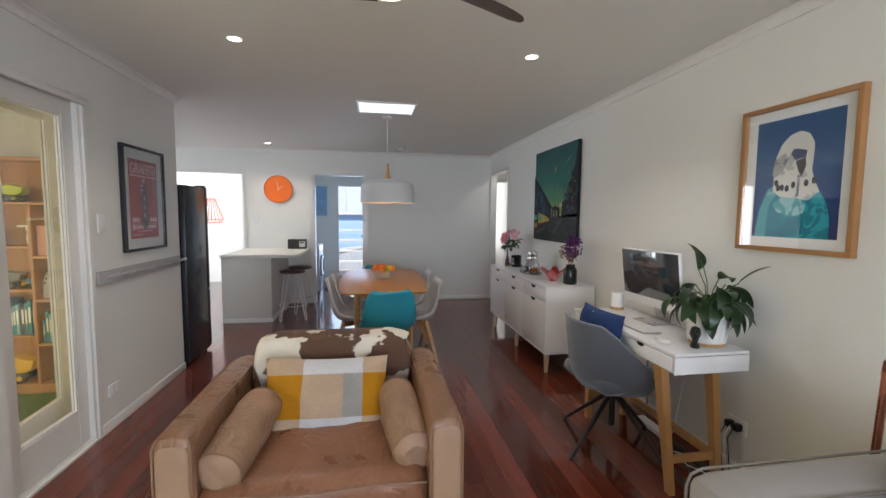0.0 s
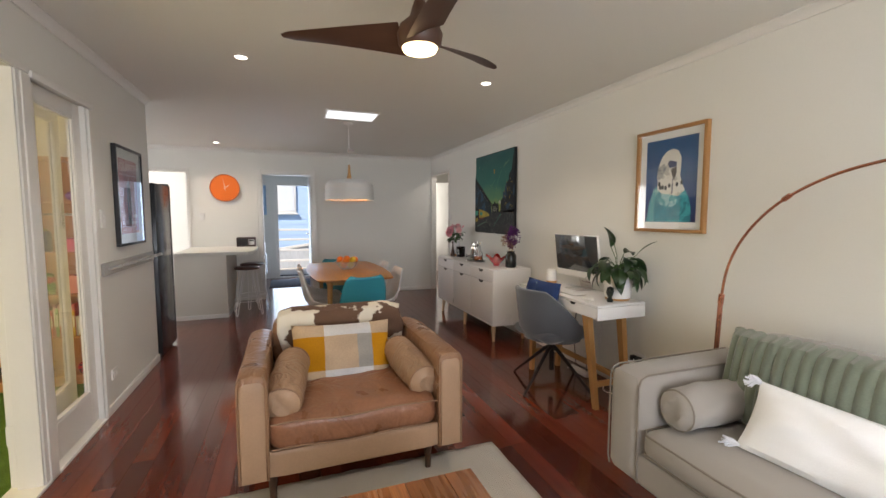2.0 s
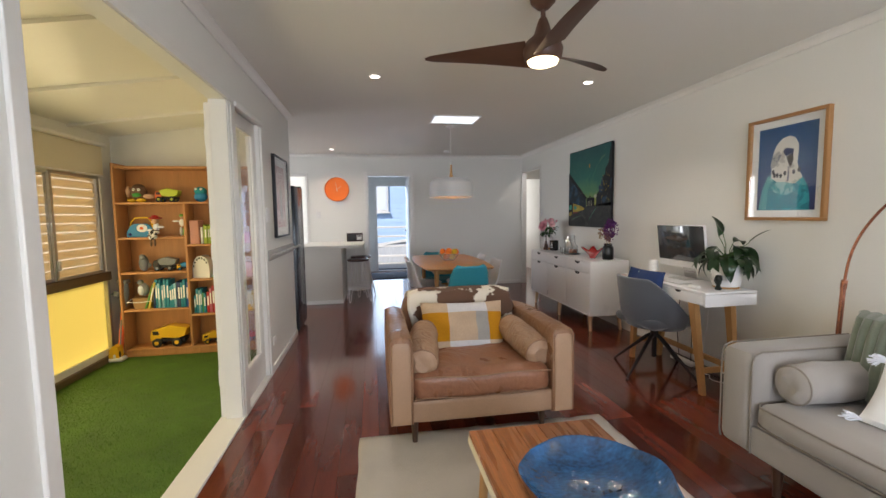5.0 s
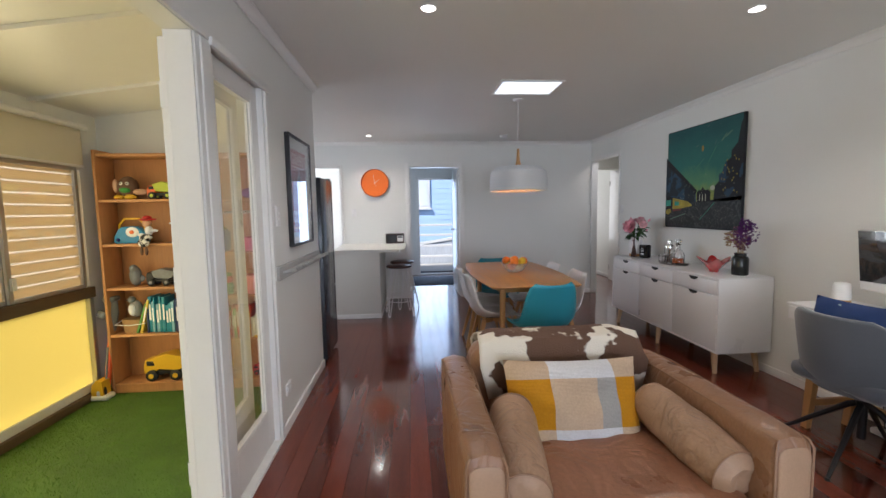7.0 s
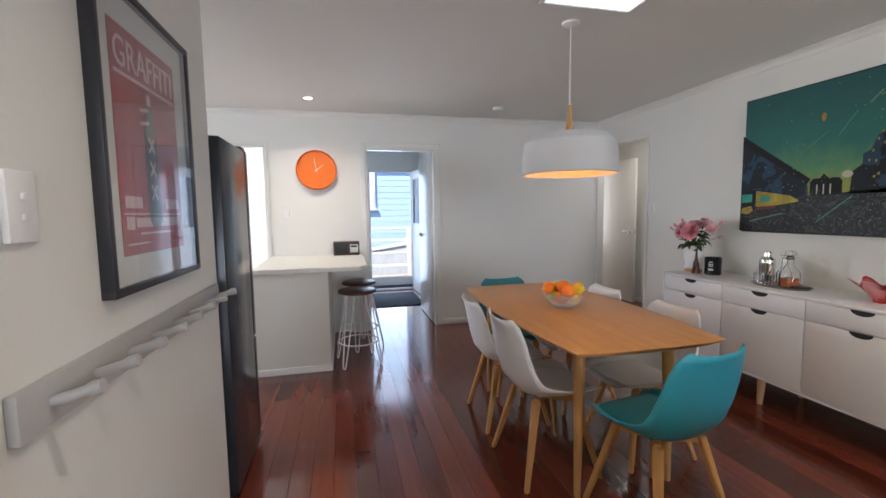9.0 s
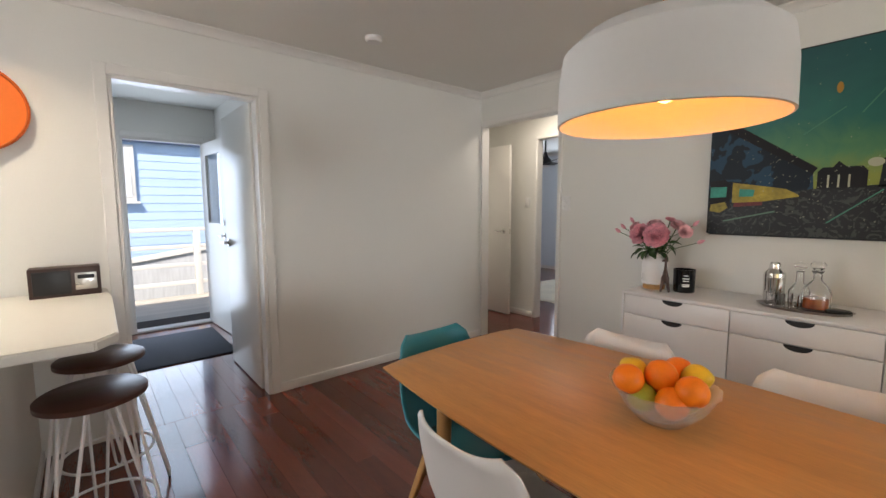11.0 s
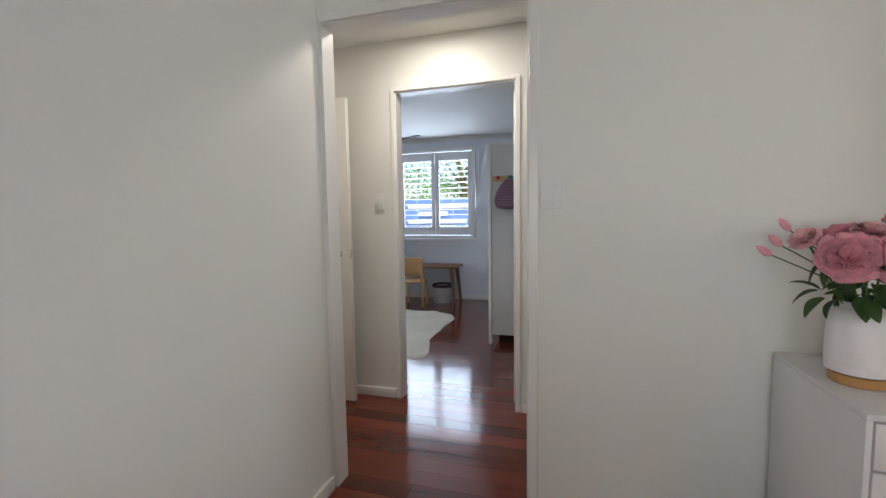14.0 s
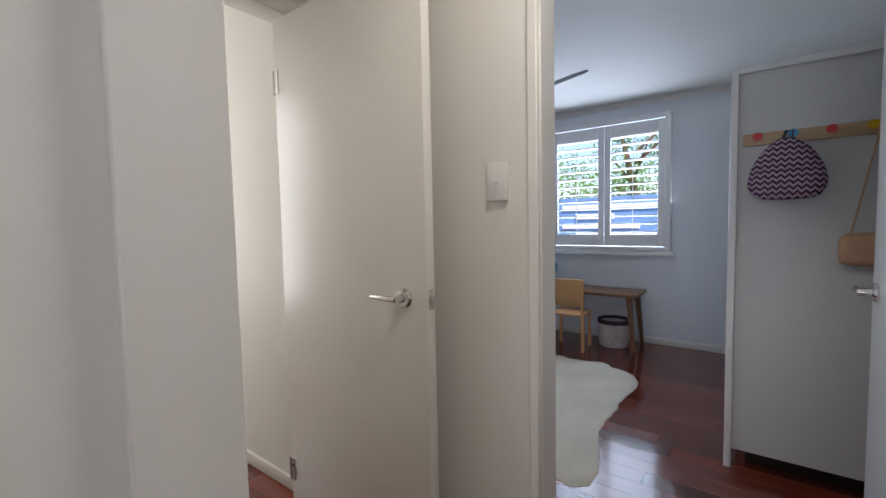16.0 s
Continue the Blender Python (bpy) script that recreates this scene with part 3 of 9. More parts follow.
def sofa():
    t = thing("sofa", "taupe linen sofa with piped cushions against the wall", "sofa", pose(-0.145, -0.005, 0))
    ye, y0 = -1.75, 0.83
    bm = bmesh.new()
    soft_box(bm, 1.08, 1.93, ye, y0 - 0.02, 0.15, 0.30, r=0.025, cuts=8)
    part("seat_frame", bm, M_SOFA, t)
    for a, b in ((y0 - 0.19, y0), (ye - 0.17, ye)):
        bm = bmesh.new()
        soft_box(bm, 1.065, 1.92, a, b, 0.15, 0.655, r=0.05, cuts=7, puff=0.004)
        arm = part("arm", bm, M_SOFA, t)
        for yy in (a + 0.008, b - 0.008):
            bm = bmesh.new()
            tube(bm, [(1.85, yy, 0.645), (1.12, yy, 0.650), (1.085, yy, 0.635), (1.072, yy, 0.60), (1.072, yy, 0.2), (1.08, yy, 0.16)], 0.0045, 6)
            part("piping", bm, M_SPIPE, arm)
    for a, b, xf, zt in ((-0.07, y0 - 0.195, 1.07, 0.425), (ye + 0.01, -0.08, 0.98, 0.44)):
        bm = bmesh.new()
        soft_box(bm, xf, 1.78, a, b, 0.295, zt, r=0.05, puff=0.015, cuts=9, wob=0.004)
        c = part("seat_cushion", bm, M_SOFA, t)
        for z in (0.315, zt - 0.02):
            bm = bmesh.new()
            tube(bm, [(1.7, b + 0.001, z), (xf + 0.04, b + 0.001, z), (xf + 0.006, b - 0.03, z), (xf - 0.004, (a + b) / 2, z), (xf + 0.006, a + 0.03, z), (xf + 0.04, a, z)], 0.0045, 6)
            part("piping", bm, M_SPIPE, c)
        bm = bmesh.new()
        soft_box(bm, 1.70, 1.90, a + (0.02 if a > -1 else 0), b - 0.01, 0.40, 0.79, r=0.07, puff=0.02, cuts=9, wob=0.006)
        c = part("back_cushion", bm, M_SOFA, t)
        bm = bmesh.new()
        tube(bm, [(1.725, a + 0.03, 0.45), (1.725, a + 0.03, 0.74), (1.735, a + 0.08, 0.775), (1.735, b - 0.09, 0.775), (1.725, b - 0.03, 0.74), (1.725, b - 0.03, 0.45)], 0.0045, 6)
        part("piping", bm, M_SPIPE, c)
    bm = bmesh.new()
    soft_box(bm, 1.84, 1.95, ye, y0 - 0.19, 0.15, 0.70, r=0.04)
    part("back_frame", bm, M_SOFA, t)
    for lx, ly in ((1.13, 0.55), (1.85, 0.75), (1.13, -0.6), (1.85, -0.6), (1.13, -1.7), (1.85, -1.7)):
        leg("leg", t, (lx, ly, 0.16), (lx, ly, 0.0), 0.024, 0.016, M_DKLEG)
    b = bolster("bolster", "taupe linen bolster with piped ends on the sofa", (1.25, 0.545, 0.525), 90, 0.42, 0.093, M_SOFA, M_SOFA, M_SPIPE)


sofa()


def ribbed_cushion():
    t = thing("cushion", "sage green ribbed plush cushion leaning on the sofa back", "cushion", pose(1.45, 0.255, 0.625, 14, 0, 93))
    bm = bmesh.new()
    nx, ny, w, h, d = 96, 14, 0.72, 0.42, 0.17
    sheets = []
    for side in (-1, 1):
        rows = []
        for j in range(ny + 1):
            row = []
            for i in range(nx + 1):
                u, v = 2 * i / nx - 1, 2 * j / ny - 1
                k = max(0.0, (1 - u ** 4) * (1 - v ** 4)) ** 0.5
                rib = abs(math.sin(math.pi * (i / nx * 16 + 0.12 * noise.noise(Vector((u * 3, v * 2, side))))))
                row.append((u * w / 2, side * (d / 2 * k * (0.75 + 0.25 * (1 - u * u)) + 0.016 * rib ** 0.6), v * h / 2 + (0.012 * rib ** 0.5 if j == ny else 0) + 0.008 * noise.noise(Vector((u * 4, 0, 5)))))
            rows.append(row)
        sheets.append(rows)
    f = [[bm.verts.new(p) for p in r] for r in sheets[0]]
    b = [[f[j][i] if i in (0, nx) or j in (0, ny) else bm.verts.new(sheets[1][j][i]) for i in range(nx + 1)] for j in range(ny + 1)]
    for j in range(ny):
        for i in range(nx):
            bm.faces.new((f[j][i], f[j][i + 1], f[j + 1][i + 1], f[j + 1][i]))
            bm.faces.new((b[j][i], b[j + 1][i], b[j + 1][i + 1], b[j][i + 1]))
    part("cushion_cover", bm, M_GREEN, t)


def tassel_cushion():
    t = thing("cushion", "white cotton cushion with corner tassels, lying on the sofa seat", "cushion", pose(1.27, -0.03, 0.547, 30, -3, 98))
    bm = bmesh.new()
    cushion(bm, 0.80, 0.28, 0.15, 30, 16, pinch=0.1, wob=0.03, seed=4)
    part("cushion_cover", bm, mat("white_cotton", (0.84, 0.86, 0.90), rough=0.9, var=0.03, fine=220, bump=0.3, bdist=0.002), t)
    rnd = random.Random(4)
    for sx in (-1, 1):
        for sz in (-1, 1):
            bm = bmesh.new()
            for k in range(44):
                a, e = rnd.uniform(0, 6.28), rnd.uniform(0.2, 1.0)
                o = Vector((sx * 0.385, 0, sz * 0.13))
                dr = Vector((sx * 1.0, 0.35 * math.cos(a), sz * 0.25 + 0.5 * math.sin(a))).normalized()
                tube(bm, [o, o + dr * 0.03, o + dr * 0.055 + Vector((0.012 * rnd.uniform(-1, 1), 0.012 * rnd.uniform(-1, 1), -0.006 - 0.012 * e))], 0.0035, 4)
            part("tassel", bm, M_CREAM, t)


ribbed_cushion()
tassel_cushion()


def arc_lamp():
    t = thing("floor_lamp", "copper arc floor lamp reaching over the sofa", "floor lamp")
    x = 1.70
    bm = bmesh.new()
    lathe(bm, [(0.14, 0.0), (0.15, 0.006), (0.15, 0.03), (0.14, 0.036), (0.02, 0.04)], 36, (x, 0.885, 0))
    part("base", bm, M_COPPER, t)
    bm = bmesh.new()
    tube(bm, [(x, 0.885, 0.03), (x, 0.87, 0.5), (x, 0.853, 0.93)], 0.0125, 12)
    part("lower_pole", bm, M_COPPER, t)
    arc = [(x, 0.853, 0.90), (x, 0.832, 1.06), (x, 0.78, 1.20), (x - 0.01, 0.68, 1.335), (x - 0.02, 0.55, 1.445), (x - 0.03, 0.38, 1.53), (x - 0.04, 0.20, 1.575), (x - 0.06, 0.0, 1.59), (x - 0.08, -0.2, 1.56), (x - 0.10, -0.36, 1.48), (x - 0.10, -0.42, 1.38)]
    bm = bmesh.new()
    fine = []
    for k in range(len(arc) - 1):
        q = [Vector(arc[max(0, min(len(arc) - 1, k + o))]) for o in (-1, 0, 1, 2)]
        for u in (0, 0.2, 0.4, 0.6, 0.8):
            fine.append(0.5 * (2 * q[1] + (q[2] - q[0]) * u + (2 * q[0] - 5 * q[1] + 4 * q[2] - q[3]) * u * u + (3 * q[1] - q[0] - 3 * q[2] + q[3]) * u ** 3))
    fine.append(Vector(arc[-1]))
    tube(bm, fine, 0.0068, 10)
    part("arc_pole", bm, M_COPPER, t)
    for at, r, a, b in (((x, 0.853, 0.90), 0.0145, (x, 0.855, 0.885), (x, 0.850, 0.935)), (arc[4], 0.012, (x - 0.018, 0.565, 1.436), (x - 0.022, 0.535, 1.456))):
        bm = bmesh.new()
        tube(bm, [a, b], r, 12)
        part("collar", bm, M_COPPER, t)
    bm = bmesh.new()
    lathe(bm, [(0.02, 0.10), (0.06, 0.095), (0.11, 0.06), (0.14, 0.0), (0.135, 0.0), (0.105, 0.055), (0.05, 0.088), (0.0, 0.09)], 32, (x - 0.10, -0.43, 1.27), caps=False)
    part("shade", bm, M_COPPER, t)


arc_lamp()


# coffee table, bowl and rug
def teak_mat():
    m = mat("varnished_rosewood", (0.27, 0.10, 0.032), rough=0.28, var=0.6, scale=1.8, fine=16, stretch=(16, 1.0, 1), random_by=0.5, bump=0.05, bdist=0.001)
    return m


M_TEAK = teak_mat()
M_CREAMEDGE = mat("cream_edge_paint", (0.72, 0.66, 0.52), rough=0.5)


def coffee_table():
    t = thing("coffee_table", "rosewood plank coffee table with cream edges on the rug", "coffee table")
    x0, x1, y0, y1, z1 = -0.45, 0.11, -0.42, 0.63, 0.42
    bm = bmesh.new()
    box(bm, x0, x1, y0, y1, 0.365, z1 - 0.018, bev=0.004)
    top = part("tabletop", bm, M_CREAMEDGE, t, "cream painted table edge")
    rnd = random.Random(2)
    x = x0 + 0.002
    k = 0
    while x < x1 - 0.03:
        w = min(rnd.choice((0.10, 0.125, 0.15)), x1 - 0.002 - x)
        cuts = sorted([y0 + 0.002, y1 - 0.002] + ([y0 + (y1 - y0) * rnd.uniform(0.35, 0.7)] if k % 2 else []))
        for a, b in zip(cuts, cuts[1:]):
            bm = bmesh.new()
            box(bm, x + 0.0006, x + w - 0.0006, a + 0.0006, b - 0.0006, z1 - 0.018, z1, bev=0.0012)
            part("plank", bm, M_TEAK, top)
        x += w
        k += 1
    for lx in (x0 + 0.05, x1 - 0.05):
        for ly in (y0 + 0.06, y1 - 0.35, y1 - 0.10):
            if ly == y1 - 0.35:
                continue
            leg("leg", t, (lx, ly, 0.366), (lx - 0.02 * (1 if lx < 0 else -1), ly + (0.02 if ly > 0 else -0.02), 0.012), 0.022, 0.013, M_OAK)


coffee_table()
M_GLAZE = mosaic("blue_glaze", [(0.015, 0.07, 0.20), (0.03, 0.14, 0.34)], 9.0, (0.5,), rough=0.12)


def glaze():
    m = mat("mottled_blue_glaze", (0.012, 0.062, 0.16), rough=0.09, var=0.9, scale=7, fine=55, bump=0.35, bdist=0.006, coat=0.6, stretch=(1, 2, 1))
    return m


def platter():
    bm = bmesh.new()
    n = 96
    rings = []
    prof = [(0.0, 0.012), (0.06, 0.010), (0.12, 0.016), (0.165, 0.034), (0.20, 0.062), (0.212, 0.080), (0.206, 0.078), (0.19, 0.052), (0.16, 0.022), (0.10, 0.002), (0.05, 0.0)]
    for k, (r, z) in enumerate(prof):
        pts = []
        for i in range(n):
            a = 2 * math.pi * i / n
            edge = min(1.0, r / 0.21) ** 3
            q = r * (1 + edge * (0.018 * math.sin(7 * a + 1) + 0.05 * noise.noise(Vector((math.cos(a) * 2, math.sin(a) * 2, 1)))))
            pts.append((q * math.cos(a) * 1.12, q * math.sin(a) * 1.12, z + edge * 0.006 * math.sin(5 * a + 0.5) + 0.002 * noise.noise(Vector((q * 40 * math.cos(a), q * 40 * math.sin(a), 0)))))
        if k == 0:
            pts = [(0.001 * math.cos(2 * math.pi * i / n), 0.001 * math.sin(2 * math.pi * i / n), z) for i in range(n)]
        rings.append(ring(bm, pts))
    skin(bm, rings)
    part("platter", bm, glaze(), None, "large blue glazed ceramic platter with wavy rim on the table", pose(-0.145, 0.14, 0.42), category="bowl")


platter()


def rug():
    m = mat("cream_wool_rug", (0.60, 0.55, 0.49), rough=0.95, var=0.08, scale=5, fine=300, bump=0.3)
    nt = m.node_tree
    N, L = nt.nodes, nt.links
    p = N["Principled BSDF"]
    tc = N.new("ShaderNodeTexCoord")
    sp = N.new("ShaderNodeSeparateXYZ")
    L.new(tc.outputs["Object"], sp.inputs[0])
    tri = N.new("ShaderNodeMath")
    tri.operation = "PINGPONG"
    tri.inputs[1].default_value = 0.02
    L.new(sp.outputs["X"], tri.inputs[0])
    ad = N.new("ShaderNodeMath")
    L.new(tri.outputs[0], ad.inputs[0])
    L.new(sp.outputs["Y"], ad.inputs[1])
    pp = N.new("ShaderNodeMath")
    pp.operation = "PINGPONG"
    pp.inputs[1].default_value = 0.006
    L.new(ad.outputs[0], pp.inputs[0])
    ml = N.new("ShaderNodeMath")
    ml.operation = "MULTIPLY"
    ml.inputs[1].default_value = 160
    L.new(pp.outputs[0], ml.inputs[0])
    b = N.new("ShaderNodeBump")
    b.inputs["Strength"].default_value, b.inputs["Distance"].default_value = 1.0, 0.006
    L.new(ml.outputs[0], b.inputs["Height"])
    L.new(b.outputs[0], p.inputs["Normal"])
    bm = bmesh.new()
    nx, ny = 60, 70
    rows = []
    for j in range(ny + 1):
        y = -1.05 + 2.47 * j / ny
        rows.append(ring(bm, [(-0.93 + 1.53 * i / nx + 0.006 * noise.noise(Vector((0, y * 5, i // 30))), y + 0.01 * noise.noise(Vector((i * 0.2, j // 35, 9))), 0.0105 + 0.006 * noise.noise(Vector((i * 0.3, j * 0.3, 0)))) for i in range(nx + 1)]))
    skin(bm, rows, closed=False)
    r = part("rug", bm, m, None, "cream wool rug with a herringbone weave under the coffee table", category="rug")
    s = r.modifiers.new("thick", "SOLIDIFY")
    s.thickness, s.offset = 0.008, -1.0


rug()


# ceiling fan
def fan(at, blades_mat, light=True, angles=(30, 150, 270), r=0.62, drop=0.0):
    t = thing("ceiling_fan", "dark timber ceiling fan with three blades and a lit dome lamp" if light else "dark three-blade ceiling fan in the bedroom", "ceiling fan", pose(at[0], at[1], at[2] - drop))
    bm = bmesh.new()
    lathe(bm, [(0.065, 0.0), (0.068, -0.01), (0.06, -0.045), (0.03, -0.075), (0.014, -0.08)], 28, at=(0, 0, drop))
    part("canopy", bm, blades_mat, t)
    bm = bmesh.new()
    tube(bm, [(0, 0, drop - 0.07), (0, 0, -0.15)], 0.012, 12)
    part("rod", bm, blades_mat, t)
    bm = bmesh.new()
    lathe(bm, [(0.018, -0.12), (0.03, -0.15), (0.045, -0.20), (0.085, -0.235), (0.098, -0.27), (0.092, -0.31), (0.08, -0.325)], 32)
    part("motor_housing", bm, blades_mat, t)
    for a in angles:
        bm = bmesh.new()
        rows = []
        for k in range(15):
            s = k / 14
            rr = 0.075 + (r - 0.075) * s
            c = 0.045 * s * s - 0.02 * s
            w = (0.062 * (1 - s) ** 0.8 + 0.028) * (1 if s < 0.96 else 0.6)
            z = -0.285 + 0.075 * s - 0.03 * s * s
            tw = radians(20 * (1 - s) + 6)
            row = []
            for u, h in ((-1, 0), (-0.4, 0.004), (0.4, 0.004), (1, 0), (0.4, -0.004), (-0.4, -0.004)):
                row.append((rr, c + u * w * math.cos(tw) - h * math.sin(tw), z + u * w * math.sin(tw) + h * math.cos(tw)))
            rows.append(ring(bm, row))
        skin(bm, rows)
        part("blade", bm, blades_mat, t, m=pose(0, 0, 0, 0, 0, a))
    bm = bmesh.new()
    lathe(bm, [(0.078, -0.322), (0.07, -0.338), (0.045, -0.348), (0.002, -0.352)], 28)
    part("dome_lamp", bm, M_FANGLOW if light else M_WHITE, t)
    return t


M_FANGLOW = glow("warm_lamp_glass", (1.0, 0.74, 0.42), 5.5)
M_FANWOOD = mat("dark_walnut_blade", (0.085, 0.04, 0.026), rough=0.45, var=0.2, scale=3, fine=30, stretch=(1, 8, 1))
fan((0.04, 1.03, H), M_FANWOOD)


# desk
def desk():
    t = thing("desk", "white lacquered desk with two drawers on splayed oak legs", "desk", pose(-0.095, 0.035, 0))
    x0, x1, y0, y1 = 1.50, 1.91, 1.44, 2.45
    bm = bmesh.new()
    box(bm, x0 + 0.012, x1, y0, y1, 0.665, 0.745, bev=0.003)
    part("drawer_box", bm, M_WLAC, t)
    boxpart("tabletop", (x0, x1, y0, y1, 0.747, 0.762), M_WLAC, t, bev=0.003)
    boxpart("side_panel", (x0, x1, y0 - 0.001, y0 + 0.014, 0.66, 0.745), M_WLAC, t, bev=0.003)
    for a, b in ((y0 + 0.018, (y0 + y1) / 2 - 0.003), ((y0 + y1) / 2 + 0.003, y1 - 0.018)):
        d = boxpart("drawer_front", (x0, x0 + 0.014, a, b, 0.668, 0.742), M_WLAC, t, bev=0.002)
        # the cut-out is a flat black half-round, its shaded hollow put into the colour
        bm = bmesh.new()
        c = (a + b) / 2
        prism(bm, [(c - 0.03, 0.742)] + [(c + 0.03 * math.cos(q), 0.742 - 0.018 * math.sin(q)) for q in [math.pi - math.pi * k / 8 for k in range(1, 8)]] + [(c + 0.03, 0.742)], x0 - 0.002, x0 + 0.004, axis="x")
        part("finger_notch", bm, M_BLACK, d)
    for ly, s in ((y0 + 0.17, -1), (y1 - 0.17, 1)):
        for lx, q in ((x0 + 0.055, 0.03), (x1 - 0.055, 0.0)):
            bm = bmesh.new()
            bar(bm, (lx, ly, 0.668), (lx + q, ly + s * 0.08, 0.0), 0.045, 0.06, 0.032, 0.036)
            part("leg", bm, M_OAK, t)
        bm = bmesh.new()
        bar(bm, (x0 + 0.10, ly + s * 0.058, 0.17), (x1 - 0.07, ly + s * 0.058, 0.17), 0.02, 0.02)
        box(bm, x0 + 0.08, x1 - 0.06, ly + s * 0.058 - 0.011, ly + s * 0.058 + 0.011, 0.15, 0.19, bev=0.002)
        part("side_rail", bm, M_OAK, t)
    boxpart("back_rail", (x1 - 0.075, x1 - 0.05, y0 + 0.13, y1 - 0.13, 0.15, 0.19), M_OAK, t, bev=0.002)


desk()


def monitor():
    t = thing("computer", "slim white all-in-one computer with a dark glossy screen on the desk", "computer", pose(1.72, 2.06, 0.762, 0, 0, 92))
    sc = mat("screen_glass", (0.045, 0.047, 0.05), rough=0.07, var=0.02, spec=1.0, coat=1.0)
    # local: the screen looks along -y... turned to face the room
    bm = bmesh.new()
    box(bm, -0.255, 0.255, -0.012, 0.012, 0.10, 0.45, bev=0.006)
    s = part("housing", bm, M_WLAC, t, m=pose(0, 0, 0, -7, 0, 0))
    boxpart("screen", (-0.25, 0.25, 0.0125, 0.015, 0.155, 0.445), sc, s, bev=0.001)
    bm = bmesh.new()
    bar(bm, (0, -0.07, 0.006), (0, -0.02, 0.16), 0.13, 0.006, 0.12, 0.006)
    part("stand", bm, M_STEEL, t)
    boxpart("foot", (-0.09, 0.09, -0.09, 0.08, 0.0, 0.006), M_STEEL, t, bev=0.002)


monitor()
_kb = thing("keyboard", "thin white and grey keyboard on the desk", "keyboard", pose(1.53, 1.95, 0.762, 0, 0, 90))
boxpart("base", (-0.14, 0.14, -0.056, 0.056, 0.0, 0.006), M_STEEL, _kb, bev=0.002)
for _r in range(4):
    boxpart("key_row", (-0.134, 0.134, -0.05 + 0.026 * _r, -0.028 + 0.026 * _r, 0.006, 0.009), M_WHITE, _kb, bev=0.001)
_bm = bmesh.new()
lathe(_bm, [(0.028, 0), (0.03, 0.006), (0.026, 0.014), (0.012, 0.019), (0.001, 0.02)], 24, (0, 0, 0), sx=1.0, sy=1.7)
part("mouse", _bm, M_WHITE, None, "low white computer mouse on the desk", pose(1.50, 1.69, 0.762), category="mouse")
_bm = bmesh.new()
lathe(_bm, [(0.043, 0.0), (0.045, 0.004), (0.045, 0.018), (0.043, 0.02)], 28)
_sp = thing("speaker", "small white round speaker with a wooden foot on the desk", "speaker", pose(1.70, 2.425, 0.762))
part("wooden_foot", _bm, M_OAK, _sp)
_bm = bmesh.new()
lathe(_bm, [(0.046, 0.02), (0.046, 0.03), (0.042, 0.10), (0.036, 0.118), (0.02, 0.122), (0.001, 0.122)], 32)
part("housing", _bm, M_WHITE, _sp)


def leaf_mesh(name, length, width, bend, curl=0.15, nseg=9, cup=0.18):
    """A blade-shaped leaf along +y that arches over."""
    bm = bmesh.new()
    rows = []
    y, z, a = 0.0, 0.0, 0.0
    for k in range(nseg + 1):
        s = k / nseg
        w = width * (math.sin(math.pi * min(1, s * 0.97 + 0.03)) ** 0.75) * (1 - 0.35 * s) + 0.0015
        rows.append(ring(bm, [(-w, y, z + cup * w * 1.5), (-w * 0.5, y, z + cup * w * 0.4), (0, y, z), (w * 0.5, y, z + cup * w * 0.4), (w, y, z + cup * w * 1.5)]))
        y += length / nseg * math.cos(a)
        z += length / nseg * math.sin(a)
        a -= bend / nseg
    skin(bm, rows, closed=False)
    bmesh.ops.recalc_face_normals(bm, faces=list(bm.faces))
    me = bpy.data.meshes.new(name)
    bm.to_mesh(me)
    bm.free()
    me.shade_smooth()
    return me


M_LEAF = mat("dark_green_leaf", (0.02, 0.05, 0.016), rough=0.35, var=0.3, scale=12, fine=60, random_by=0.35)
M_STEM = mat("green_stem", (0.06, 0.13, 0.03), rough=0.5)
M_POT = mat("white_ceramic", (0.82, 0.80, 0.79), rough=0.3, var=0.02)
M_SOIL = mat("potting_soil", (0.03, 0.02, 0.014), rough=0.95, var=0.4, fine=50, bump=0.6)


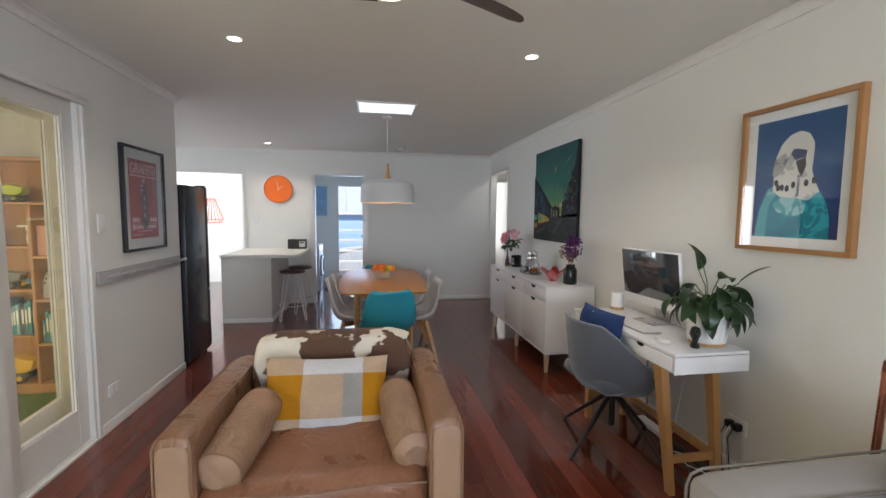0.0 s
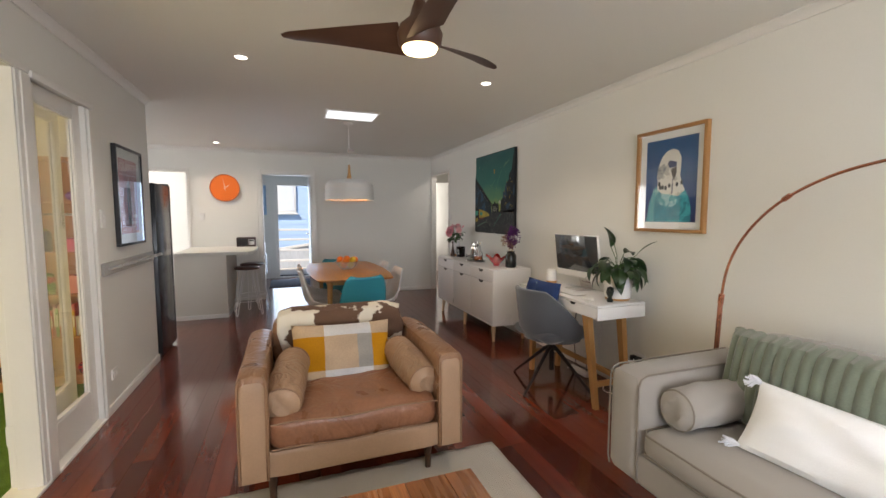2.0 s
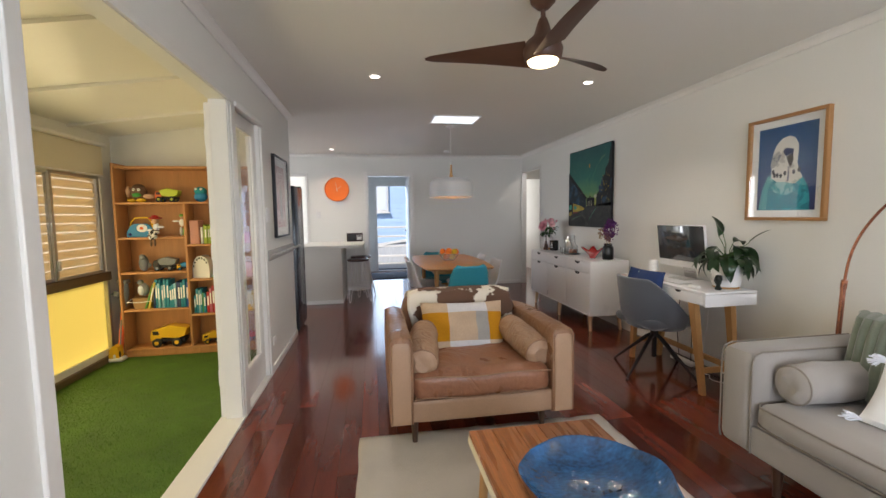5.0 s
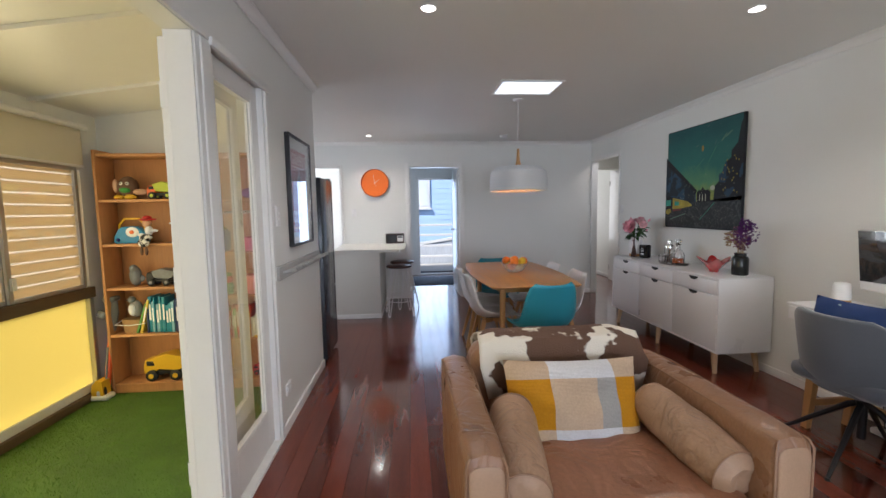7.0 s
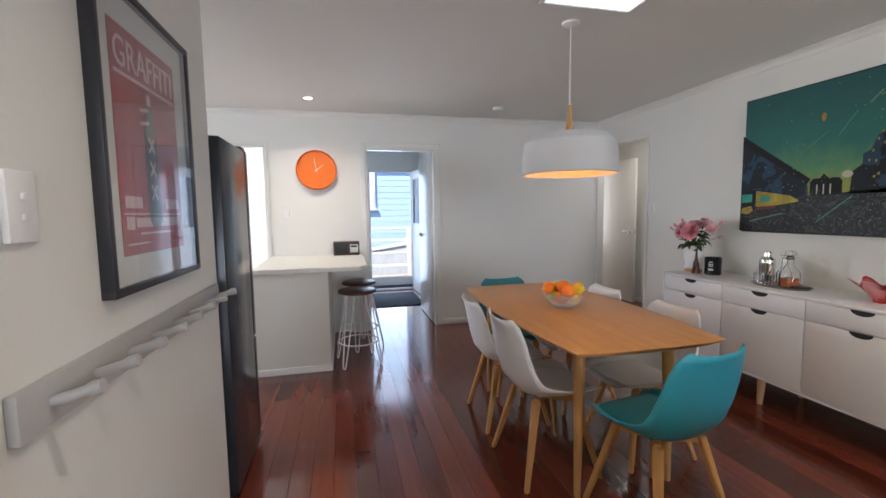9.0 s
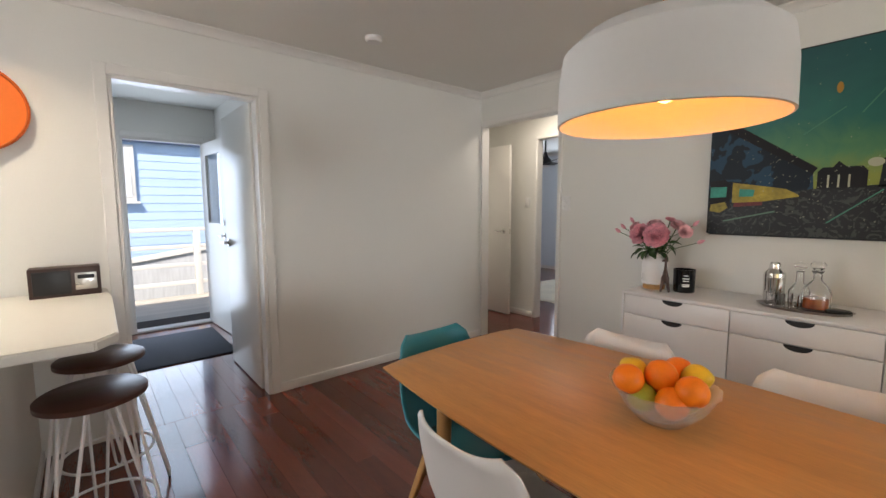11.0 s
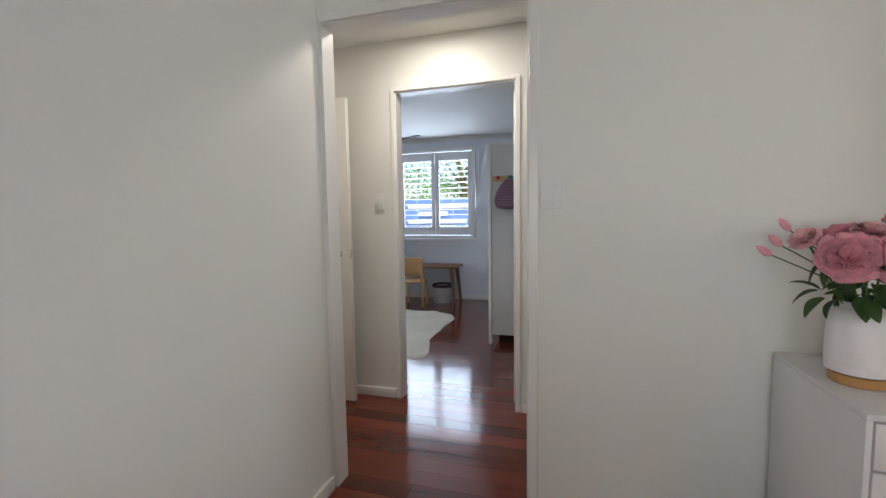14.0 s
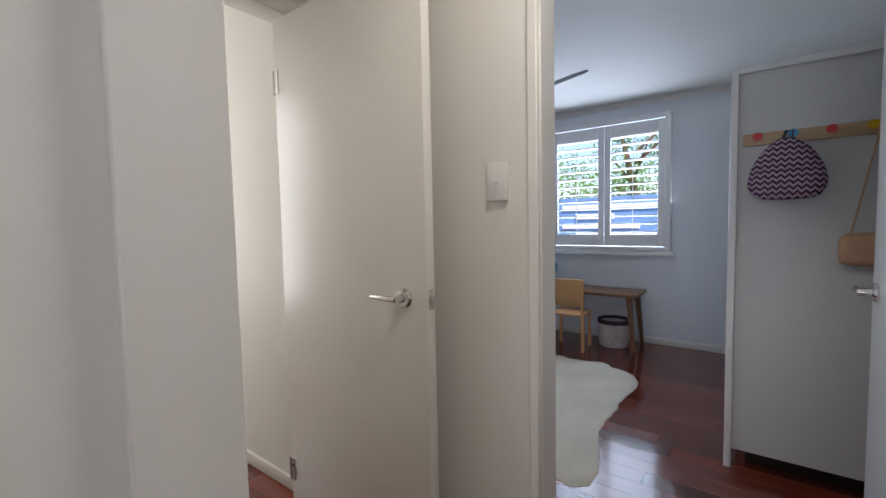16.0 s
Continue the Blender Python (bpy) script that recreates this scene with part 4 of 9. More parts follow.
def pot_plant():
    t = thing("potted_plant", "peace lily in a white ceramic pot on the desk", "potted plant", pose(1.70, 1.62, 0.762))
    bm = bmesh.new()
    lathe(bm, [(0.075, 0.0), (0.082, 0.003), (0.084, 0.012), (0.08, 0.014)], 36)
    part("saucer", bm, M_OAK, t)
    bm = bmesh.new()
    lathe(bm, [(0.078, 0.013), (0.088, 0.02), (0.10, 0.14), (0.101, 0.168), (0.094, 0.168), (0.090, 0.14)], 40, caps=False)
    part("pot", bm, M_POT, t)
    bm = bmesh.new()
    lathe(bm, [(0.0925, 0.145), (0.05, 0.150), (0.001, 0.152)], 24, caps=False)
    part("soil", bm, M_SOIL, t)
    me = [leaf_mesh("leaf", 0.17, 0.042, 1.3), leaf_mesh("leaf", 0.17, 0.040, 1.9), leaf_mesh("leaf", 0.16, 0.034, 0.5)]
    for x in me:
        x.materials.append(M_LEAF)
    rnd = random.Random(11)
    specs = [(90, 20, 0.24, 0, 82, 0.15), (250, 40, 0.16, 0, 35, 0.0)]
    for k in range(34):
        specs.append((k * 137.5 + rnd.uniform(-20, 20), rnd.uniform(25, 60), rnd.uniform(0.07, 0.2), k % 2, rnd.uniform(-40, 25), 0))
    specs += [(180, 10, 0.26, 2, 60, 0), (-60, 35, 0.22, 2, 50, 0), (20, 25, 0.2, 0, 20, 0), (200, 50, 0.17, 1, -20, 0), (235, 60, 0.16, 1, -50, 0), (270, 60, 0.16, 1, -60, 0)]
    for az, lean, h, kind, tilt, _ in specs:
        a = radians(az)
        e = Vector((math.cos(a) * h * math.sin(radians(lean)), math.sin(a) * h * math.sin(radians(lean)), 0.15 + h * math.cos(radians(lean))))
        if e.x > 0.10:
            e.x = 0.10
        bm = bmesh.new()
        mid = Vector((e.x * 0.35, e.y * 0.35, 0.15 + (e.z - 0.15) * 0.65))
        tube(bm, [(e.x * 0.1, e.y * 0.1, 0.148), mid, e], 0.0025, 5)
        part("stem", bm, M_STEM, t)
        part("leaf", me[kind], M_LEAF, t, m=Matrix.Translation(e) @ pose(0, 0, 0, 0, 0, az - 90) @ pose(0, 0, 0, tilt, rnd.uniform(-25, 25), 0))


pot_plant()


def figurine():
    m = mat("dark_green_bronze", (0.015, 0.022, 0.018), rough=0.4, var=0.3)
    bm = bmesh.new()
    lathe(bm, [(0.02, 0), (0.022, 0.01), (0.012, 0.03), (0.02, 0.055), (0.026, 0.075), (0.018, 0.1), (0.001, 0.108)], 16, sx=1.3)
    tube(bm, [(-0.02, 0, 0.08), (-0.055, 0.0, 0.10), (-0.07, 0, 0.09)], [0.014, 0.012, 0.006], 8)
    tube(bm, [(0.02, 0, 0.07), (0.05, 0.01, 0.055), (0.06, 0, 0.03)], [0.012, 0.008, 0.003], 8)
    part("figurine", bm, m, None, "small dark figurine on the desk beside the plant pot", pose(1.585, 1.565, 0.762, 0, 0, 60), category="figurine")


figurine()


def cables():
    bm = bmesh.new()
    box(bm, 1.955, 1.968, 1.60, 1.72, 0.24, 0.32, bev=0.003)
    o = part("power_outlet", bm, M_WHITE, None, "white double power outlet on the wall under the desk", category="power outlet")
    for y in (1.635, 1.685):
        boxpart("plug", (1.915, 1.955, y - 0.018, y + 0.018, 0.262, 0.30), M_BLACK, o, bev=0.006)
    rnd = random.Random(5)
    for k, (ya, yb, xb, m) in enumerate(((1.635, 2.1, 1.82, M_BLACK), (1.685, 2.28, 1.86, M_BLACK), (1.66, 1.95, 1.78, M_WHITE))):
        pts = [(1.915, ya, 0.28), (1.86, ya - 0.02, 0.24), (1.85, ya - 0.05, 0.10), (1.83, ya - 0.08, 0.006)]
        for j in range(6):
            s = (j + 1) / 6
            pts.append((xb + 0.03 * rnd.uniform(-1, 1), ya + (yb - ya) * s, 0.006 + 0.004 * rnd.random()))
        pts.append((1.86, yb + 0.02, 0.30))
        pts.append((1.88, yb, 0.66))
        bm = bmesh.new()
        tube(bm, pts, 0.0032, 6)
        part("cable", bm, m, None, ("black" if m is M_BLACK else "white") + " power cable trailing on the floor under the desk", category="cable", group="desk cables")
    boxpart("power_board", (1.80, 1.86, 2.05, 2.30, 0.002, 0.035), M_WHITE, None, "white power board on the floor under the desk", bev=0.006, category="power board")


cables()

M_GREYV = mat("grey_velvet", (0.085, 0.09, 0.105), rough=0.85, var=0.12, scale=5, fine=200, sheen=0.5, bump=0.1)


def desk_chair():
    t = thing("desk_chair", "grey velvet tub chair with black swivel legs at the desk", "chair", pose(1.46, 2.06, 0, 0, 0, -86))
    bm = bmesh.new()
    soft_box(bm, -0.235, 0.235, -0.22, 0.235, 0.40, 0.485, r=0.05, puff=0.015, cuts=8)
    for v in bm.verts:
        k = 1 - 0.18 * max(0, v.co.y / 0.235) ** 2
        v.co.x *= k
    part("seat", bm, M_GREYV, t)
    # wrap-round backrest, front at +y
    bm = bmesh.new()
    n = 40
    outer, inner = [], []
    lows, tops = [], []
    rows = [[], [], [], [], [], []]
    for i in range(n + 1):
        a = radians(-90) + radians(105) * (2 * i / n - 1)
        s = abs(2 * i / n - 1)
        top = 0.80 - 0.30 * max(0, s - 0.35) ** 1.25 / 0.65 ** 1.25
        low = 0.395 - 0.0 * s
        for j in range(6):
            v = j / 5
            z = low + (max(top, 0.49) - low) * v
            r = 0.235 + 0.055 * v ** 0.8 - (0.03 if j == 0 else 0)
            rows[j].append((r * math.cos(a), r * 0.95 * math.sin(a), z))
    vr = [ring(bm, r) for r in rows]
    skin(bm, vr, closed=False)
    b = part("backrest", bm, M_GREYV, t)
    s = b.modifiers.new("thick", "SOLIDIFY")
    s.thickness, s.offset = 0.035, 0
    w = b.modifiers.new("round", "BEVEL")
    w.width, w.segments, w.limit_method = 0.012, 3, "ANGLE"
    bm = bmesh.new()
    lathe(bm, [(0.03, 0.30), (0.032, 0.34), (0.07, 0.385), (0.10, 0.40)], 20)
    tube(bm, [(0, 0, 0.12), (0, 0, 0.33)], 0.02, 12)
    part("pedestal", bm, M_BLACK, t)
    for a in (0, 90, 180, 270):
        bm = bmesh.new()
        d = Vector((math.cos(radians(a + 19)), math.sin(radians(a + 19)), 0))
        tube(bm, [d * 0.015 + Vector((0, 0, 0.31)), d * 0.06 + Vector((0, 0, 0.285)), d * 0.36 + Vector((0, 0, 0.012))], [0.016, 0.016, 0.010], 8)
        tube(bm, [d * 0.36 + Vector((0, 0, 0.014)), d * 0.362 + Vector((0, 0, 0.0))], 0.012, 8)
        part("leg", bm, M_BLACK, t)
    m = mosaic("tropical_print", [(0.012, 0.035, 0.13), (0.30, 0.38, 0.36)], 12, (0.64,), rough=0.8, bump=0.2)
    bm = bmesh.new()
    cushion(bm, 0.40, 0.38, 0.12, 16, 16, pinch=0.14, wob=0.02)
    part("cushion", bm, m, None, "navy blue leaf print cushion on the grey desk chair", pose(1.46, 2.06, 0, 0, 0, -86) @ pose(0.0, -0.13, 0.67, -14, 0, 0), category="cushion")


desk_chair()


# sideboard and what stands on it
def sideboard():
    t = thing("sideboard", "long white lacquered sideboard with drawers and pale timber legs", "sideboard", pose(0.005, 0.02, 0))
    x0, x1, y0, y1, z0, z1 = 1.49, 1.95, 3.15, 4.88, 0.185, 0.79
    boxpart("carcass", (x0 + 0.018, x1, y0 + 0.014, y1 - 0.014, z0 + 0.006, z1 - 0.016), M_WLAC, t, bev=0.002)
    boxpart("tabletop", (x0, x1, y0, y1, z1 - 0.016, z1), M_WLAC, t, bev=0.003)
    for a, b in ((y0, y0 + 0.014), (y1 - 0.014, y1)):
        boxpart("side_panel", (x0, x1, a, b, z0, z1 - 0.016), M_WLAC, t, bev=0.002)
    boxpart("bottom_panel", (x0, x1, y0 + 0.014, y1 - 0.014, z0, z0 + 0.012), M_WLAC, t, bev=0.002)
    w = (y1 - y0 - 0.034) / 3
    for k in range(3):
        a, b = y0 + 0.017 + k * w + 0.0025, y0 + 0.017 + (k + 1) * w - 0.0025
        for nm, c, d in (("drawer_front", 0.655, z1 - 0.022), ("door", z0 + 0.016, 0.648)):
            f = boxpart(nm, (x0 + 0.001, x0 + 0.017, a, b, c, d), M_WLAC, t, bev=0.0018)
            q = (a + b) / 2
            # black half-round laid on the front for the shaded hollow of the cut-out
            bm = bmesh.new()
            prism(bm, [(q - 0.055, d)] + [(q + 0.055 * math.cos(g), d - 0.028 * math.sin(g)) for g in [math.pi - math.pi * i / 12 for i in range(1, 12)]] + [(q + 0.055, d)], x0 - 0.0012, x0 + 0.004, axis="x")
            part("finger_notch", bm, M_BLACK, f)
    for lx, sx in ((x0 + 0.06, -1), (x1 - 0.06, 1)):
        for ly, sy in ((y0 + 0.10, -1), ((y0 + y1) / 2, 0), (y1 - 0.10, 1)):
            leg("leg", t, (lx, ly, z0 + 0.002), (lx + 0.012 * sx, ly + 0.03 * sy, 0.0), 0.027, 0.016, M_BEECH)
    return z1


ZS = sideboard()
M_PETAL = mat("pink_petal", (0.80, 0.36, 0.42), rough=0.6, var=0.2, scale=30, random_by=0.1)
M_PETALP = mat("pale_pink_petal", (0.84, 0.50, 0.52), rough=0.6, var=0.2, scale=30, random_by=0.1)
M_LEAF2 = mat("rose_leaf", (0.045, 0.10, 0.03), rough=0.45, var=0.3, random_by=0.3)


def petal_mesh(r, cup):
    bm = bmesh.new()
    rows = []
    for j in range(6):
        v = j / 5
        w = r * (0.35 + 0.75 * math.sin(math.pi * 0.5 * min(1, v * 1.25))) * (1 if v < 0.85 else 0.8)
        rows.append(ring(bm, [(w * u, 0.25 * r * cup * (u * u) * 1.5 + r * cup * (1 - v) * 0.2 * 0 - (0.35 * r * max(0, v - 0.6)), v * r * 1.25) for u in (-1, -0.5, 0, 0.5, 1)]))
    skin(bm, rows, closed=False)
    me = bpy.data.meshes.new("petal")
    bm.to_mesh(me)
    bm.free()
    me.shade_smooth()
    return me


def bloom(parent, at, r, tip, material, rnd):
    """A full rose: rings of petals round a bud, looking along tip."""
    rot = Vector(tip).normalized().to_track_quat("Z", "Y").to_matrix().to_4x4()
    m0 = Matrix.Translation(at) @ rot
    bm = bmesh.new()
    base = petal_mesh(1.0, 1.0)
    for ringn, (n, rad, lean, sc) in enumerate(((4, 0.10, 8, 0.55), (6, 0.22, 22, 0.62), (8, 0.34, 38, 0.68), (9, 0.42, 58, 0.70), (9, 0.45, 82, 0.72))):
        for k in range(n):
            a = 360 * k / n + ringn * 23 + rnd.uniform(-8, 8)
            mm = pose(0, 0, 0, 0, 0, a) @ pose(0, -rad * r * 0.55, 0, lean + rnd.uniform(-6, 6), 0, 0) @ Matrix.Scale(r * sc * rnd.uniform(0.9, 1.1), 4)
            s0 = len(bm.verts)
            bm.from_mesh(base)
            bm.verts.ensure_lookup_table()
            for v in bm.verts[s0:]:
                v.co = mm @ v.co
    me = bpy.data.meshes.new("bloom")
    bm.to_mesh(me)
    bm.free()
    me.shade_smooth()
    me.materials.append(material)
    return part("bloom", me, material, parent, m=m0)


def roses():
    t = thing("flower_vase", "pink roses in a white vase on the sideboard", "vase of flowers", pose(1.715, 4.80, ZS))
    bm = bmesh.new()
    lathe(bm, [(0.06, 0.0), (0.064, 0.003), (0.065, 0.028)], 36)
    part("timber_band", bm, M_OAK, t)
    bm = bmesh.new()
    lathe(bm, [(0.072, 0.034), (0.074, 0.07), (0.073, 0.165), (0.064, 0.195), (0.048, 0.208), (0.048, 0.224), (0.043, 0.224), (0.042, 0.205)], 36, caps=False)
    part("vase", bm, M_POT, t)
    rnd = random.Random(3)
    heads = [((-0.06, 0.07, 0.30), 0.054, (-0.85, 0.3, 0.3), M_PETAL), ((-0.075, -0.035, 0.295), 0.062, (-0.9, -0.1, 0.3), M_PETAL), ((-0.02, 0.0, 0.36), 0.036, (-0.3, 0, 1), M_PETALP), ((0.02, -0.073, 0.385), 0.027, (0, -0.3, 1), M_PETAL), ((0.0, -0.125, 0.352), 0.036, (-0.3, -0.4, 0.7), M_PETALP), ((-0.01, -0.172, 0.32), 0.036, (-0.5, -0.6, 0.3), M_PETALP), ((0.0, 0.135, 0.342), 0.032, (-0.3, 0.6, 0.6), M_PETALP), ((0.05, 0.03, 0.34), 0.045, (0.5, 0.1, 0.8), M_PETAL)]
    heads = [((a, b, c + 0.048), r, tip, m) for (a, b, c), r, tip, m in heads]
    for at, r, tip, m in heads:
        bm = bmesh.new()
        tube(bm, [(0, 0, 0.12), (at[0] * 0.3, at[1] * 0.3, 0.22), at], 0.003, 5)
        part("stem", bm, M_STEM, t)
        bloom(t, at, r, tip, m, rnd)
    for e in ((-0.02, -0.244, 0.262), (-0.01, 0.195, 0.33), (-0.02, 0.223, 0.305), (0.03, -0.20, 0.36), (0.03, 0.16, 0.37)):
        bm = bmesh.new()
        e = Vector(e) + Vector((0, 0, 0.045))
        tube(bm, [(0, 0, 0.14), (e.x * 0.4, e.y * 0.4, 0.14 + (e.z - 0.14) * 0.7), e], 0.002, 5)
        part("stem", bm, M_STEM, t)
        bm = bmesh.new()
        d = (e - Vector((0, 0, 0.2))).normalized()
        tube(bm, [e, e + d * 0.012, e + d * 0.03, e + d * 0.045], [0.004, 0.011, 0.010, 0.002], 8)
        part("bud", bm, M_PETAL, t)
    me = leaf_mesh("rose_leaf", 0.075, 0.021, 0.8, cup=0.3)
    me.materials.append(M_LEAF2)
    for k in range(46):
        a = rnd.uniform(0, 360)
        rr = rnd.uniform(0.0, 0.10)
        z = rnd.uniform(0.225, 0.335)
        part("leaf", me, M_LEAF2, t, m=pose(rr * math.cos(radians(a)), rr * math.sin(radians(a)), z) @ pose(0, 0, 0, 0, 0, a - 90) @ pose(0, 0, 0, rnd.uniform(-50, 30), rnd.uniform(-30, 30), 0))


roses()


def giraffe():
    m = mat("dark_carved_wood", (0.07, 0.03, 0.02), rough=0.4, var=0.2)
    bm = bmesh.new()
    for sx in (-0.014, 0.014):
        for sy in (-0.022, 0.022):
            tube(bm, [(sx * 0.4, sy * 0.5, 0.075), (sx, sy, 0.0)], [0.011, 0.006], 8)
    lathe(bm, [(0.001, 0.05), (0.02, 0.06), (0.024, 0.08), (0.016, 0.105), (0.009, 0.14), (0.007, 0.18), (0.009, 0.20), (0.001, 0.215)], 16)
    tube(bm, [(0, 0, 0.195), (0, 0.022, 0.188)], [0.009, 0.005], 8)
    for s in (-1, 1):
        tube(bm, [(s * 0.003, -0.002, 0.205), (s * 0.006, -0.003, 0.23)], 0.002, 5)
    part("giraffe_figurine", bm, m, None, "small dark carved giraffe figurine beside the white vase", pose(1.645, 4.705, ZS, 0, 0, 20), category="figurine")


giraffe()


def candle():
    t = thing("candle", "black glass candle jar with pale lettering on the sideboard", "candle", pose(1.735, 4.63, ZS) @ Matrix.Scale(1.22, 4))
    bm = bmesh.new()
    lathe(bm, [(0.044, 0.0), (0.048, 0.004), (0.05, 0.115), (0.046, 0.115), (0.045, 0.02)], 32, caps=False)
    part("jar", bm, mat("black_glass", (0.01, 0.01, 0.011), rough=0.1), t)
    bm = bmesh.new()
    lathe(bm, [(0.045, 0.085), (0.001, 0.086)], 24, caps=False)
    part("wax", bm, M_CREAM, t)
    for z, w in ((0.085, 0.02), (0.07, 0.03), (0.058, 0.026), (0.04, 0.034), (0.032, 0.03)):
        bm = bmesh.new()
        pts = [(0.0505 * math.cos(a), 0.0505 * math.sin(a)) for a in [math.pi + 0.5 + w / 0.05 * (k / 6 - 0.5) for k in range(7)]]
        skin(bm, [ring(bm, [(x, y, z) for x, y in pts]), ring(bm, [(x, y, z + 0.005) for x, y in pts])], closed=False)
        part("label_line", bm, M_WHITE, t)


candle()


def glassware():
    tr = thing("tray", "oval tarnished steel tray with glasses on the sideboard", "tray", pose(1.70, 4.06, ZS))
    bm = bmesh.new()
    lathe(bm, [(0.001, 0.004), (0.13, 0.004), (0.15, 0.014), (0.155, 0.014), (0.135, 0.0), (0.001, 0.0)], 48, sx=0.72, sy=1.25, caps=False)
    part("dish", bm, mat("tarnished_tray", (0.35, 0.31, 0.29), rough=0.3, metal=1.0, var=0.2), tr)
    z = ZS + 0.004
    s = thing("cocktail_shaker", "polished steel cocktail shaker on the tray", "cocktail shaker", pose(1.74, 4.19, z) @ Matrix.Scale(1.1, 4))
    bm = bmesh.new()
    lathe(bm, [(0.032, 0.0), (0.04, 0.008), (0.043, 0.10), (0.044, 0.125), (0.040, 0.13)], 32)
    part("body", bm, M_CHROME, s)
    bm = bmesh.new()
    lathe(bm, [(0.044, 0.13), (0.043, 0.15), (0.024, 0.168), (0.022, 0.172)], 32)
    part("strainer_top", bm, M_CHROME, s)
    bm = bmesh.new()
    lathe(bm, [(0.023, 0.172), (0.022, 0.195), (0.015, 0.202), (0.001, 0.203)], 28)
    part("cap", bm, M_CHROME, s)
    d = thing("decanter", "cut glass decanter of amber spirit on the steel tray", "decanter", pose(1.715, 4.015, z) @ Matrix.Scale(1.12, 4))
    bm = bmesh.new()
    lathe(bm, [(0.048, 0.0), (0.052, 0.004), (0.052, 0.08), (0.045, 0.10), (0.017, 0.135), (0.015, 0.165), (0.022, 0.172), (0.022, 0.176), (0.012, 0.172), (0.012, 0.135), (0.04, 0.098), (0.046, 0.08), (0.046, 0.008), (0.001, 0.007)], 24, caps=False)
    part("bottle", bm, M_GLASS, d)
    bm = bmesh.new()
    lathe(bm, [(0.001, 0.009), (0.0445, 0.009), (0.0445, 0.055), (0.001, 0.055)], 24, caps=False)
    part("spirit", bm, mat("amber_spirit", (0.45, 0.11, 0.03), rough=0.05, var=0.05), d)
    bm = bmesh.new()
    lathe(bm, [(0.01, 0.165), (0.012, 0.178), (0.026, 0.19), (0.028, 0.205), (0.02, 0.217), (0.001, 0.22)], 20)
    part("stopper", bm, M_GLASS, d)
    d2 = thing("decanter", "clear glass carafe with a round stopper on the tray", "decanter", pose(1.765, 4.09, z) @ Matrix.Scale(1.12, 4))
    bm = bmesh.new()
    lathe(bm, [(0.036, 0.0), (0.04, 0.004), (0.04, 0.07), (0.016, 0.11), (0.014, 0.16), (0.02, 0.165), (0.011, 0.16), (0.012, 0.11), (0.034, 0.07), (0.034, 0.008), (0.001, 0.007)], 20, caps=False)
    part("bottle", bm, M_GLASS, d2)
    bm = bmesh.new()
    lathe(bm, [(0.009, 0.155), (0.01, 0.17), (0.024, 0.182), (0.024, 0.198), (0.001, 0.208)], 18)
    part("stopper", bm, M_GLASS, d2)
    for x, y in ((1.65, 4.17), (1.645, 4.10), (1.685, 4.13)):
        bm = bmesh.new()
        lathe(bm, [(0.026, 0.0), (0.030, 0.002), (0.033, 0.075), (0.030, 0.075), (0.0275, 0.012), (0.001, 0.011)], 18, caps=False)
        part("tumbler", bm, M_GLASS, None, "short clear cut glass tumbler on the steel tray", pose(x, y, z), category="glass", group="tumblers on the tray")
    bm = bmesh.new()
    soft_box(bm, -0.03, 0.03, -0.05, 0.05, 0.0, 0.02, r=0.008, cuts=3, wob=0.006)
    part("coaster", bm, M_BLACK, None, "folded black cloth on the steel tray", pose(1.695, 3.93, z, 0, 0, 20), category="cloth")


glassware()


def red_bowl():
    m = mat("red_art_glass", (0.55, 0.008, 0.008), rough=0.06, var=0.1, coat=0.5)
    m.node_tree.nodes["Principled BSDF"].inputs["Transmission Weight"].default_value = 0.35
    bm = bmesh.new()
    n = 60
    rings = []
    for r, z in ((0.001, 0.004), (0.028, 0.006), (0.04, 0.03), (0.07, 0.065), (0.105, 0.09), (0.108, 0.095), (0.07, 0.058), (0.035, 0.02), (0.03, 0.0), (0.001, 0.0)):
        k = min(1, r / 0.1) ** 2
        rings.append(ring(bm, [(r * (1 + 0.22 * k * math.cos(6 * a)) * math.cos(a), r * (1 + 0.22 * k * math.cos(6 * a)) * math.sin(a), z + 0.02 * k * math.cos(6 * a)) for a in [2 * math.pi * i / n for i in range(n)]]))
    skin(bm, rings, caps=False)
    part("glass_bowl", bm, m, None, "red art glass bowl with petal points on the sideboard", pose(1.715, 3.52, ZS) @ Matrix.Scale(1.12, 4), category="bowl")


red_bowl()


